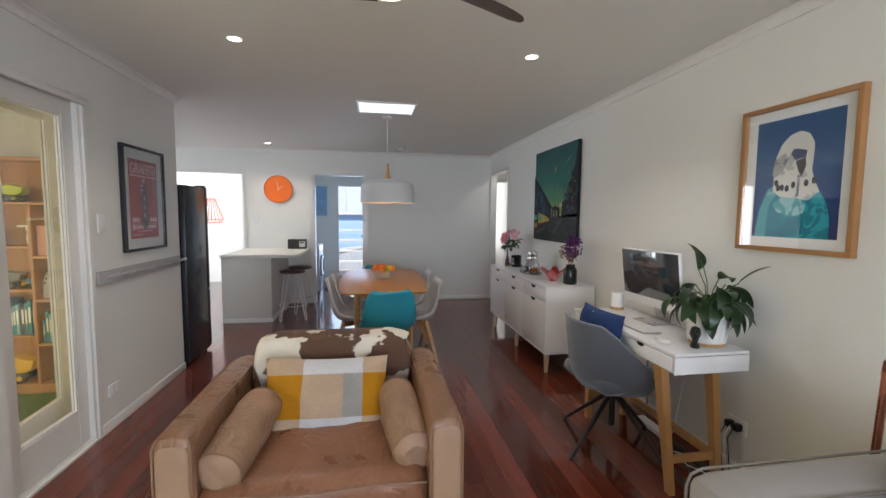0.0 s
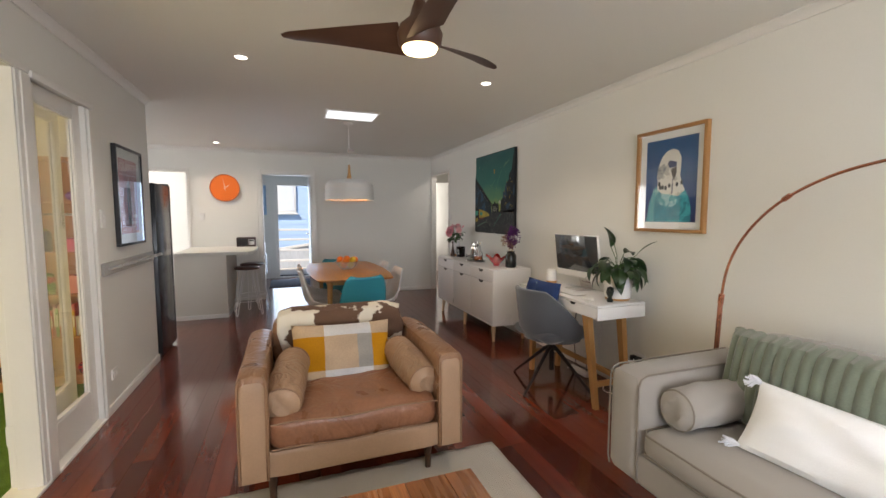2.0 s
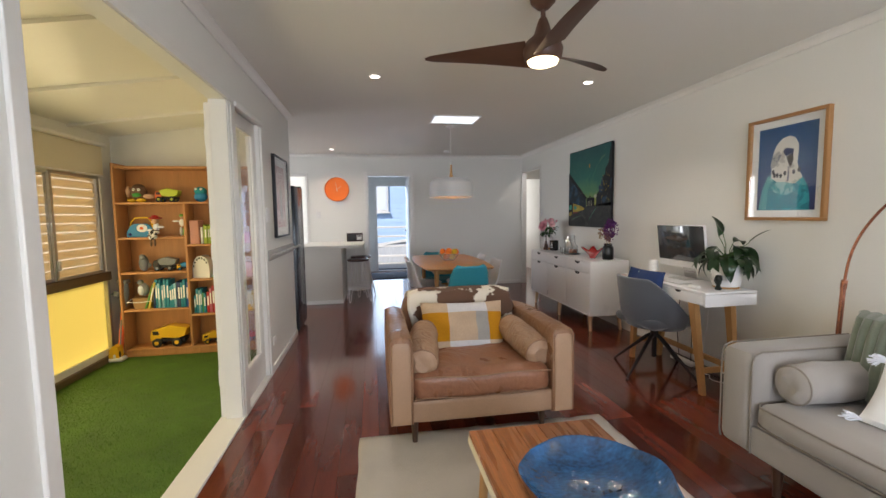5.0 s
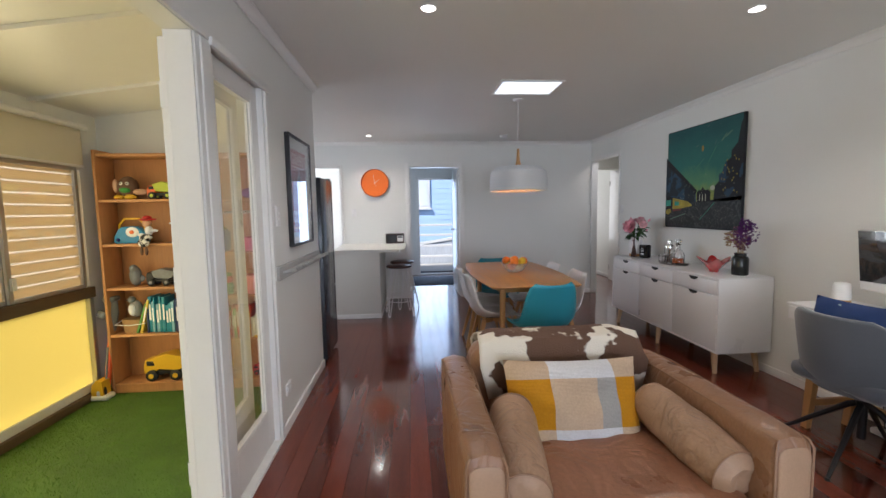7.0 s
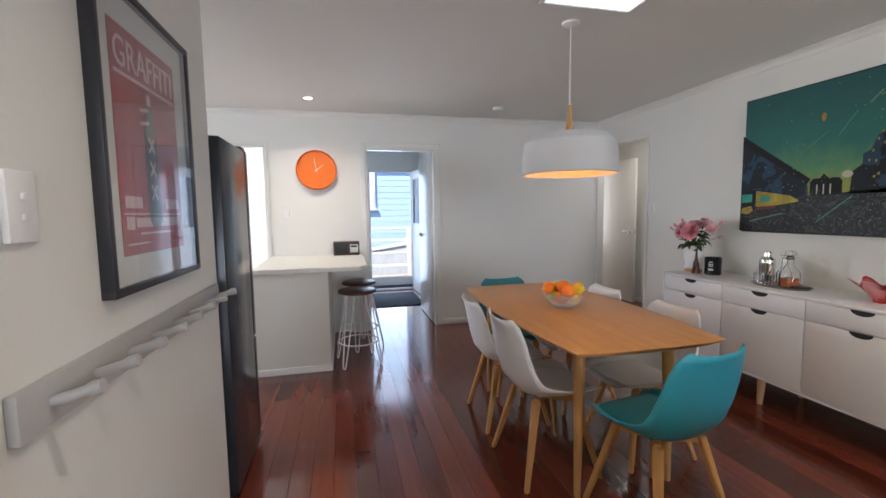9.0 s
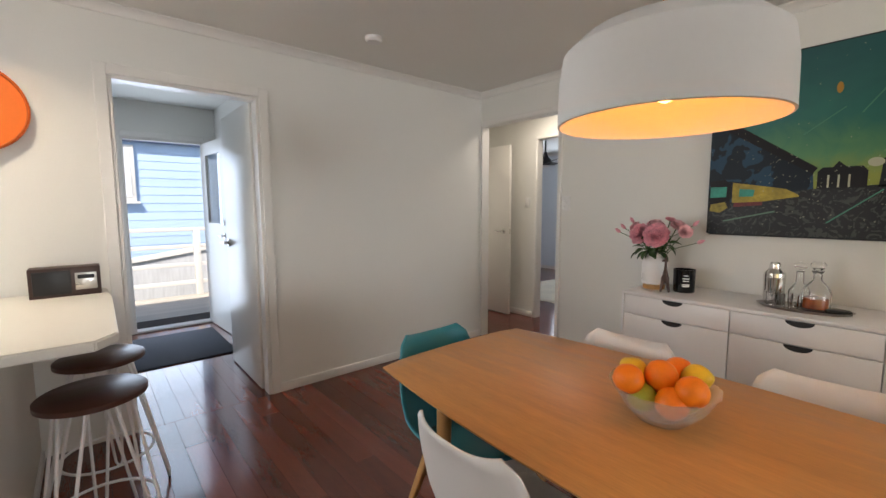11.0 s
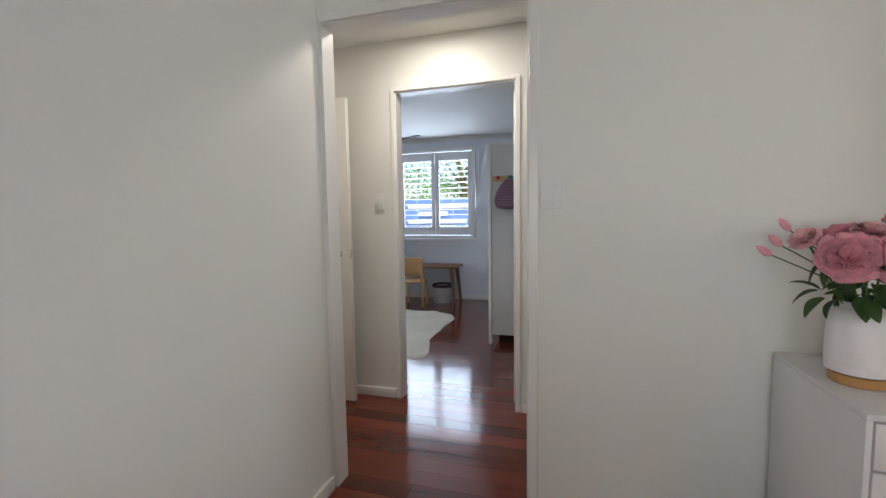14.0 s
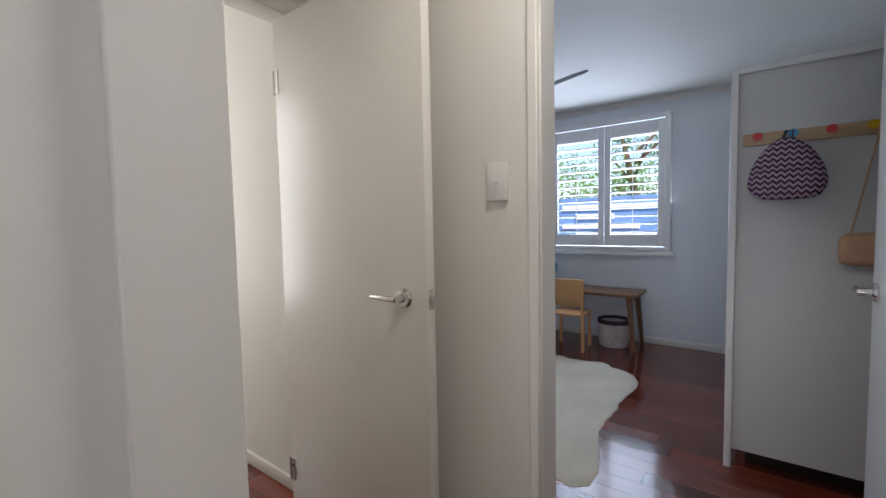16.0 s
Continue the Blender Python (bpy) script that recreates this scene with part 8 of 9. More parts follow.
_r = random.Random(21)
row_of_books(-3.015, BMID - 0.03, 0.422, ["teal", "pale blue", "blue", "teal", "white", "navy"], 0.29, _r)
book(-3.070, BY0 + 0.03, 0.424, 0.018, 0.15, 0.27, COLS["yellow"], 14)
book(-3.100, BY0 + 0.03, 0.426, 0.014, 0.15, 0.25, COLS["green"], 19)
row_of_books(BMID + 0.03, BMID + 0.14, 0.352, ["teal", "pale blue", "green", "lime"], 0.25, _r)
row_of_books(BMID + 0.15, BX1 - 0.20, 0.352, ["red", "pink", "green", "red"], 0.28, _r)
row_of_books(BX1 - 0.20, BX1 - 0.05, 0.352, ["white", "yellow", "white", "pale blue"], 0.22, _r)
row_of_books(BMID + 0.13, BMID + 0.27, 1.062, ["white", "teal", "lime", "blue", "lime"], 0.21, _r)
boxpart("toy_box", (BMID + 0.03, BMID + 0.115, BY0 + 0.03, BY0 + 0.17, 1.062, 1.30), mat("pink_card_box", (0.55, 0.26, 0.20), var=0.1), None, "pink cardboard game box on the bookcase", category="box")
boxpart("toy_box", (-2.270, -2.080, BY0 + 0.03, BY0 + 0.18, 1.062, 1.17), mat("hot_pink_box", (0.55, 0.10, 0.20), var=0.1), None, "bright pink patterned keepsake box on the bookcase", category="box")
boxpart("toy_box", (-2.270, -2.070, BY0 + 0.03, BY0 + 0.18, 0.712, 0.86), mat("pale_pink_box", (0.60, 0.24, 0.24), var=0.1), None, "pale pink storage box on the bookcase", category="box")
M_YEL = mat("toy_yellow", (0.72, 0.43, 0.015), rough=0.35, var=0.05)
M_RUB = mat("toy_black", (0.015, 0.015, 0.016), rough=0.5)
M_TORG = mat("toy_orange", (0.70, 0.13, 0.02), rough=0.4)
M_TLIM = mat("toy_lime", (0.45, 0.52, 0.03), rough=0.4)
M_TBLU = mat("toy_blue", (0.03, 0.25, 0.50), rough=0.35)
M_TGRN = mat("toy_green", (0.05, 0.28, 0.05), rough=0.5)
M_TRED = mat("toy_red", (0.50, 0.02, 0.02), rough=0.4)
M_TGREY = mat("toy_grey", (0.18, 0.19, 0.20), rough=0.5, var=0.2)
M_TBRN = mat("toy_brown", (0.14, 0.08, 0.05), rough=0.8, var=0.3)
M_SKIN = mat("toy_tan", (0.55, 0.33, 0.20), rough=0.6)


def truck(m, s, body, cab, label, wheels=M_RUB):
    """A toy tipper about 0.36 s long; local x runs from the cab to the tail."""
    t = thing("toy_truck", label, "toy truck", m)
    bm = bmesh.new()
    box(bm, -0.16 * s, 0.16 * s, -0.05 * s, 0.05 * s, 0.05 * s, 0.085 * s, bev=0.004)
    part("chassis", bm, M_RUB, t)
    bm = bmesh.new()
    prism(bm, [(-0.17 * s, 0.06 * s), (-0.17 * s, 0.12 * s), (-0.155 * s, 0.175 * s), (-0.07 * s, 0.175 * s), (-0.065 * s, 0.08 * s)], -0.055 * s, 0.055 * s, axis="y")
    bmesh.ops.bevel(bm, geom=list(bm.edges), offset=0.004, affect="EDGES")
    part("cab", bm, cab, t)
    boxpart("cab_window", (-0.145 * s, -0.085 * s, -0.057 * s, 0.057 * s, 0.125 * s, 0.165 * s), M_RUB, t, bev=0.002)
    bm = bmesh.new()
    prism(bm, [(-0.06 * s, 0.10 * s), (-0.10 * s, 0.19 * s), (0.02 * s, 0.225 * s), (0.19 * s, 0.19 * s), (0.17 * s, 0.11 * s), (0.10 * s, 0.085 * s)], -0.07 * s, 0.07 * s, axis="y")
    bmesh.ops.bevel(bm, geom=list(bm.edges), offset=0.005, affect="EDGES")
    part("tipper_body", bm, body, t)
    for x in (-0.10 * s, 0.09 * s):
        for y in (-0.065 * s, 0.065 * s):
            bm = bmesh.new()
            r = 0.046 * s
            rr = [ring(bm, [(x + q * math.cos(2 * math.pi * i / 20), y + o, r + q * math.sin(2 * math.pi * i / 20)) for i in range(20)]) for q, o in ((r * 0.8, -0.018 * s), (r, -0.012 * s), (r, 0.012 * s), (r * 0.8, 0.018 * s))]
            skin(bm, rr)
            w = part("wheel", bm, wheels, t)
            bm = bmesh.new()
            rr = [ring(bm, [(x + q * math.cos(2 * math.pi * i / 14), y + o, r + q * math.sin(2 * math.pi * i / 14)) for i in range(14)]) for q, o in ((r * 0.45, -0.0185 * s - 0.002), (r * 0.4, 0.0185 * s + 0.002))]
            skin(bm, rr)
            part("hub", bm, body, w)
    return t


def blob(parent, name, at, r, material, n=16):
    bm = bmesh.new()
    rx, ry, rz = r
    lathe(bm, [(max(0.001, math.sin(math.pi * k / 10)), -math.cos(math.pi * k / 10)) for k in range(11)], n)
    for v in bm.verts:
        v.co = Vector((at[0] + v.co.x * rx, at[1] + v.co.y * ry, at[2] + v.co.z * rz))
    return part(name, bm, material, parent)


YF = BY0 + 0.10
truck(pose(-2.910, YF, 0.02), 0.98, M_YEL, M_YEL, "large yellow toy tipper truck with black wheels on the bottom shelf")
truck(pose(-2.850, YF, 1.485), 0.62, M_TLIM, M_TORG, "orange and lime toy tipper truck on the top shelf")
truck(pose(-2.510, YF, 0.02, 0, 0, 30), 0.55, M_YEL, M_YEL, "small yellow toy school bus on the bottom shelf")
truck(pose(-2.160, YF, 0.02, 0, 0, 5), 0.45, M_TRED, M_TRED, "small red toy truck on the bottom shelf")
truck(pose(-2.910, YF, 0.795), 0.62, M_TGREY, M_RUB, "black and grey toy vehicle on the bookcase shelf")
truck(pose(-2.740, YF, 0.795, 0, 0, 20), 0.36, M_TBLU, M_YEL, "blue toy digger with a yellow cab on the bookcase shelf")


def plush(at, body, parts_, label, name="soft_toy"):
    t = thing(name, label, "toy", pose(*at))
    for nm, c, r, m in parts_:
        blob(t, nm, c, r, m)
    return t


plush((-3.110, YF, 1.485), None, [("body", (0, 0, 0.10), (0.075, 0.06, 0.085), M_TBRN), ("mouth", (0.0, -0.035, 0.075), (0.045, 0.035, 0.025), M_TGRN), ("foot", (-0.055, -0.03, 0.02), (0.04, 0.03, 0.02), M_YEL), ("foot", (0.035, -0.04, 0.02), (0.045, 0.03, 0.022), M_YEL), ("arm", (-0.095, 0, 0.11), (0.022, 0.02, 0.055), M_SKIN), ("arm", (0.095, -0.02, 0.06), (0.055, 0.022, 0.025), M_SKIN), ("eye", (-0.02, -0.052, 0.125), (0.014, 0.01, 0.014), M_WHITE), ("eye", (0.025, -0.052, 0.125), (0.014, 0.01, 0.014), M_WHITE), ("pupil", (-0.02, -0.062, 0.125), (0.005, 0.004, 0.005), M_RUB), ("pupil", (0.025, -0.062, 0.125), (0.005, 0.004, 0.005), M_RUB)], "round brown plush toy with yellow feet on the top shelf")
plush((-2.540, YF, 1.485), None, [("body", (0, 0, 0.055), (0.062, 0.05, 0.055), M_TBLU), ("head", (0, 0, 0.11), (0.06, 0.05, 0.045), mat("toy_teal", (0.02, 0.28, 0.34), rough=0.7)), ("eye", (-0.03, -0.04, 0.13), (0.013, 0.01, 0.013), M_WHITE), ("eye", (0.02, -0.045, 0.13), (0.013, 0.01, 0.013), M_WHITE)], "round teal plush toy with white eyes on the top shelf")
plush((-2.200, YF, 1.485), None, [("body", (0, 0, 0.04), (0.05, 0.04, 0.04), mat("toy_purple", (0.20, 0.05, 0.28), rough=0.5))], "small purple toy ball on the top shelf", "toy_ball")
plush((-3.110, YF, 0.795), None, [("body", (0, 0, 0.08), (0.045, 0.04, 0.08), M_TGREY), ("fin", (0.03, 0, 0.06), (0.04, 0.01, 0.03), M_TGREY), ("head", (0, -0.02, 0.145), (0.03, 0.028, 0.03), M_TGREY)], "grey striped soft toy standing on the bookcase shelf")
plush((-3.130, YF, 0.52), None, [("body", (0, 0, 0.09), (0.05, 0.04, 0.07), mat("penguin_grey", (0.30, 0.29, 0.30), rough=0.95, var=0.3, fine=200)), ("belly", (-0.01, -0.025, 0.085), (0.032, 0.025, 0.05), M_CREAM), ("head", (-0.02, -0.01, 0.165), (0.03, 0.028, 0.028), M_TGREY), ("beak", (-0.05, -0.015, 0.162), (0.014, 0.007, 0.006), M_RUB)], "grey and white plush penguin sitting on the wicker basket")
plush((-2.410, YF, 0.71), None, [("body", (0, 0, 0.055), (0.05, 0.04, 0.05), M_TGRN), ("head", (0, -0.01, 0.12), (0.055, 0.04, 0.035), M_TRED), ("hat", (0, -0.01, 0.155), (0.045, 0.035, 0.022), M_TGRN), ("eye", (-0.015, -0.045, 0.13), (0.009, 0.007, 0.009), M_WHITE), ("eye", (0.015, -0.045, 0.13), (0.009, 0.007, 0.009), M_WHITE), ("foot", (-0.03, -0.03, 0.015), (0.025, 0.02, 0.015), M_TGRN), ("foot", (0.035, -0.03, 0.015), (0.025, 0.02, 0.015), M_TGRN)], "green and red soft toy with white eyes on the bookcase shelf")
_hm = thing("toy_helmet", "yellow toy hard hat on the bookcase shelf", "toy", pose(-2.120, YF, 0.35))
blob(_hm, "shell", (0, 0, 0.03), (0.075, 0.07, 0.075), M_YEL)
blob(_hm, "brim", (0, -0.02, 0.012), (0.095, 0.09, 0.010), M_YEL)


def doll():
    bm = bmesh.new()

    def bl(c, r, n=14):
        k0 = len(bm.verts)
        lathe(bm, [(max(0.001, math.sin(math.pi * k / 8)), -math.cos(math.pi * k / 8)) for k in range(9)], n)
        bm.verts.ensure_lookup_table()
        for v in list(bm.verts)[k0:]:
            v.co = Vector((c[0] + v.co.x * r[0], c[1] + v.co.y * r[1], c[2] + v.co.z * r[2]))
        return k0
    mats = [M_SKIN, M_TRED, M_CREAM, mosaic("cow_print", [(0.015, 0.015, 0.016), (0.65, 0.63, 0.6)], 40, (0.5,)), M_TBRN]
    spans = []
    for c, r, mi in (((0, 0, 0.16), (0.032, 0.03, 0.034), 0), ((0, 0.01, 0.188), (0.065, 0.055, 0.010), 1), ((0, 0.005, 0.20), (0.032, 0.03, 0.02), 1), ((0.01, 0, 0.10), (0.03, 0.022, 0.04), 2), ((0.055, -0.01, 0.10), (0.03, 0.010, 0.012), 2), ((-0.045, -0.01, 0.07), (0.03, 0.010, 0.012), 2), ((0.0, -0.03, 0.05), (0.05, 0.03, 0.025), 3), ((-0.005, -0.055, 0.01), (0.045, 0.018, 0.035), 3), ((-0.02, -0.06, -0.055), (0.012, 0.012, 0.035), 4), ((0.015, -0.06, -0.055), (0.012, 0.012, 0.035), 4)):
        f0 = len(bm.faces)
        bl(c, r)
        bm.faces.ensure_lookup_table()
        for f in list(bm.faces)[f0:]:
            f.material_index = mi
    part("doll", bm, mats, None, "rag doll with red hat and cow print skirt on a shelf", pose(-2.950, BY0 + 0.03, 1.14), category="doll")
    bm = bmesh.new()
    for c, r, mi in (((0, 0, 0.20), (0.022, 0.022, 0.024), 0), ((0, 0, 0.21), (0.026, 0.026, 0.018), 1), ((0, 0, 0.14), (0.03, 0.022, 0.04), 2), ((-0.055, -0.01, 0.155), (0.035, 0.009, 0.010), 2), ((0.04, -0.01, 0.12), (0.012, 0.012, 0.035), 1), ((-0.014, 0, 0.05), (0.014, 0.015, 0.05), 2), ((0.016, 0, 0.05), (0.014, 0.015, 0.05), 1), ((0.06, 0.01, 0.14), (0.03, 0.006, 0.02), 2)):
        f0 = len(bm.faces)
        bl(c, r)
        bm.faces.ensure_lookup_table()
        for f in list(bm.faces)[f0:]:
            f.material_index = mi
    part("figurine", bm, [M_SKIN, mat("toy_bright_green", (0.16, 0.42, 0.06)), M_WHITE], None, "white and green toy space figure standing on the shelf", pose(-2.730, YF, 1.14), category="toy")


doll()
_tr = thing("toy_radio", "blue toy cassette player with a yellow handle on the bookcase", "toy", pose(-3.110, YF, 1.14))
_bm = bmesh.new()
prism(_bm, [(-0.125, 0.0), (-0.125, 0.05), (-0.085, 0.12), (-0.05, 0.135), (0.05, 0.135), (0.10, 0.10), (0.12, 0.04), (0.12, 0.0)], -0.03, 0.03, axis="y")
bmesh.ops.bevel(_bm, geom=list(_bm.edges), offset=0.008, segments=2, affect="EDGES")
part("body", _bm, M_TBLU, _tr)
blob(_tr, "dial", (0.02, -0.032, 0.09), (0.05, 0.008, 0.04), M_WHITE)
blob(_tr, "dial_centre", (0.02, -0.04, 0.09), (0.018, 0.006, 0.015), M_TORG)
blob(_tr, "knob", (-0.09, -0.034, 0.03), (0.014, 0.01, 0.014), mat("toy_navy", (0.02, 0.03, 0.2)))
_bm = bmesh.new()
tube(_bm, [(-0.10, 0, 0.06), (-0.09, 0, 0.15), (-0.05, 0, 0.195), (0.06, 0, 0.195), (0.10, 0, 0.15), (0.11, 0, 0.05)], 0.009, 8)
part("handle", _bm, M_YEL, _tr)
_bk = thing("basket", "small woven basket with a white wire handle on the bookcase", "basket", pose(-3.140, YF, 0.42))
_bm = bmesh.new()
_rg = []
for _k in range(14):
    _z = 0.11 * _k / 13
    _w = 0.075 + 0.012 * _k / 13 + 0.0035 * (_k % 2)
    _rg.append(ring(_bm, [(math.copysign(abs(math.cos(a)) ** 0.6, math.cos(a)) * _w, math.copysign(abs(math.sin(a)) ** 0.6, math.sin(a)) * _w * 0.7, _z) for a in [2 * math.pi * i / 28 for i in range(28)]]))
skin(_bm, _rg)
part("weave", _bm, mat("wicker", (0.34, 0.20, 0.09), rough=0.8, var=0.3, fine=120, bump=0.5), _bk)
_bm = bmesh.new()
tube(_bm, [(-0.09, -0.02, 0.10), (-0.115, -0.07, 0.075), (0.0, -0.085, 0.07), (0.115, -0.07, 0.08), (0.09, -0.02, 0.10)], 0.0035, 6)
part("handle", _bm, M_WHITE, _bk)


def arch_toy():
    t = thing("toy_clock", "white arched alphabet toy with dark letters on the bookcase", "toy", pose(-2.570, BY0 + 0.07, 0.71, 0, 0, -8))
    bm = bmesh.new()
    pts = [(-0.085, 0.0)] + [(-0.085 + 0.17 * (1 - math.cos(a)) / 2, 0.09 + 0.14 * math.sin(a)) for a in [math.pi * k / 12 for k in range(13)]] + [(0.085, 0.0)]
    prism(bm, pts, 0, 0.10, axis="y")
    part("body", bm, M_WHITE, t)
    for k in range(7):
        a = math.pi * (0.12 + 0.11 * k)
        x, z = -0.075 + 0.15 * (1 - math.cos(a)) / 2, 0.075 + 0.13 * math.sin(a)
        boxpart("letter_bar", (x - 0.006, x + 0.006, -0.003, 0, z - 0.011, z + 0.009), M_RUB, t, bev=0.0008)


arch_toy()


def broom_corner():
    t = thing("stick_vacuum", "grey toy stick vacuum with an orange tube leaning in the corner", "vacuum cleaner", pose(-0.01, 0.14, 0))
    bm = bmesh.new()
    tube(bm, [(-3.30, 3.36, 0.0), (-3.29, 3.46, 0.46)], 0.022, 12)
    part("tube", bm, mat("fluoro_orange", (0.85, 0.13, 0.03), rough=0.3), t)
    bm = bmesh.new()
    tube(bm, [(-3.29, 3.46, 0.44), (-3.285, 3.47, 0.58), (-3.28, 3.475, 0.68)], [0.025, 0.045, 0.035], 14)
    tube(bm, [(-3.32, 3.44, 0.60), (-3.34, 3.42, 0.56)], 0.04, 12)
    box(bm, -3.33, -3.24, 3.43, 3.52, 0.68, 0.72, bev=0.01)
    part("motor_head", bm, M_TGREY, t)
    bm = bmesh.new()
    box(bm, -3.39, -3.24, 3.27, 3.37, -0.058, -0.02, bev=0.01)
    part("floor_head", bm, M_WHITE, t)
    t = thing("toy_broom", "yellow toy brush and dark handle propped beside the bookcase", "broom", pose(-0.03, 0.14, 0))
    bm = bmesh.new()
    prism(bm, [(-3.345, -0.02), (-3.335, 0.06), (-3.30, 0.10), (-3.26, 0.09), (-3.255, -0.02)], 3.28, 3.37, axis="y")
    part("brush", bm, M_YEL, t)
    bm = bmesh.new()
    tube(bm, [(-3.275, 3.33, -0.04), (-3.26, 3.38, 0.33)], 0.007, 8)
    part("handle", bm, M_TGREY, t)
    plush((-3.31, 3.45, -0.058), None, [("body", (0, 0, 0.06), (0.03, 0.03, 0.06), M_RUB), ("belly", (-0.01, -0.02, 0.055), (0.018, 0.015, 0.03), M_CREAM)], "small black and white soft toy on the turf by the bookcase")


broom_corner()

# bedroom
M_SHUT = mat("shutter_white", (0.80, 0.80, 0.80), rough=0.4, var=0.01)


def shutters():
    t = new("window_2")
    tagged(t, kind="structure")
    x = 6.38
    y0, y1, z0, z1 = 6.855, 8.64, 0.925, 2.245
    bm = bmesh.new()
    for d in ((y0, y0 + 0.05, z0, z1), (y1 - 0.05, y1, z0, z1), (y0 + 0.05, y1 - 0.05, z0, z0 + 0.04), (y0 + 0.05, y1 - 0.05, z1 - 0.05, z1)):
        box(bm, x - 0.05, x + 0.02, *d, bev=0.003)
    box(bm, x - 0.07, x, y0 - 0.03, y1 + 0.03, z0 - 0.045, z0 - 0.005, bev=0.004)
    part("window_frame", bm, M_SHUT, t)
    n = 3
    w = (y1 - y0 - 0.10) / n
    for k in range(n):
        a, b = y0 + 0.05 + k * w + 0.002, y0 + 0.05 + (k + 1) * w - 0.002
        bm = bmesh.new()
        for d in ((a, a + 0.06, z0 + 0.045, z1 - 0.055), (b - 0.06, b, z0 + 0.045, z1 - 0.055), (a + 0.06, b - 0.06, z0 + 0.045, z0 + 0.16), (a + 0.06, b - 0.06, z1 - 0.17, z1 - 0.055)):
            box(bm, x - 0.04, x - 0.015, *d, bev=0.002)
        p = part("shutter_panel", bm, M_SHUT, t)
        z = z0 + 0.19
        while z < z1 - 0.18:
            bm = bmesh.new()
            box(bm, -0.036, 0.036, a + 0.062, b - 0.062, -0.005, 0.005, bev=0.002)
            part("louvre", bm, M_SHUT, p, m=Matrix.Translation((x - 0.028, 0, z)) @ Matrix.Rotation(radians(4), 4, "Y"))
            z += 0.079
        bm = bmesh.new()
        tube(bm, [(x - 0.065, (a + b) / 2, z0 + 0.2), (x - 0.065, (a + b) / 2, z1 - 0.2)], 0.004, 6)
        part("tilt_rod", bm, M_SHUT, p)


shutters()


def wardrobe():
    t = thing("wardrobe", "white bedroom wardrobe, pale grey end panel raised over a dark gap", "wardrobe", pose(0.185, 0.035, 0) @ Matrix.Diagonal((1, 1, 1.022, 1)))
    # the end panel is toned greyer than the white post, rail and body
    boxpart("end_panel", (4.15, 4.17, 4.9, 6.235, 0.085, 1.87), mat("pale_grey_panel", (0.62, 0.62, 0.62), rough=0.5, var=0.02), t, bev=0.002)
    boxpart("post", (4.12, 4.18, 6.235, 6.265, 0.0, 1.89), M_WLAC, t, bev=0.003)
    boxpart("top_rail", (4.13, 4.18, 4.9, 6.235, 1.87, 1.90), M_WLAC, t, bev=0.003)
    boxpart("body", (4.171, 4.75, 4.9, 6.23, 0.085, 1.86), M_WLAC, t, bev=0.003)
    # dark block that stands in for the shade in the gap underneath
    boxpart("base", (4.23, 4.70, 4.95, 6.18, 0.0, 0.084), M_DARK, t, bev=0.003)
    r = thing("coat_rack", "timber hook rail with coloured knobs on the wardrobe end", "coat rack", pose(0.183, 0.035, 0.042))
    boxpart("rail", (4.128, 4.149, 5.70, 6.215, 1.53, 1.585), M_BEECH, r, bev=0.003)
    for k, m in enumerate((M_TRED, M_TBLU, M_TRED, M_YEL)):
        bm = bmesh.new()
        y = 6.16 - 0.125 * k
        tube(bm, [(4.13, y, 1.56), (4.10, y, 1.562), (4.085, y, 1.562)], [0.008, 0.010, 0.019], 12)
        part("knob", bm, m, r)


wardrobe()


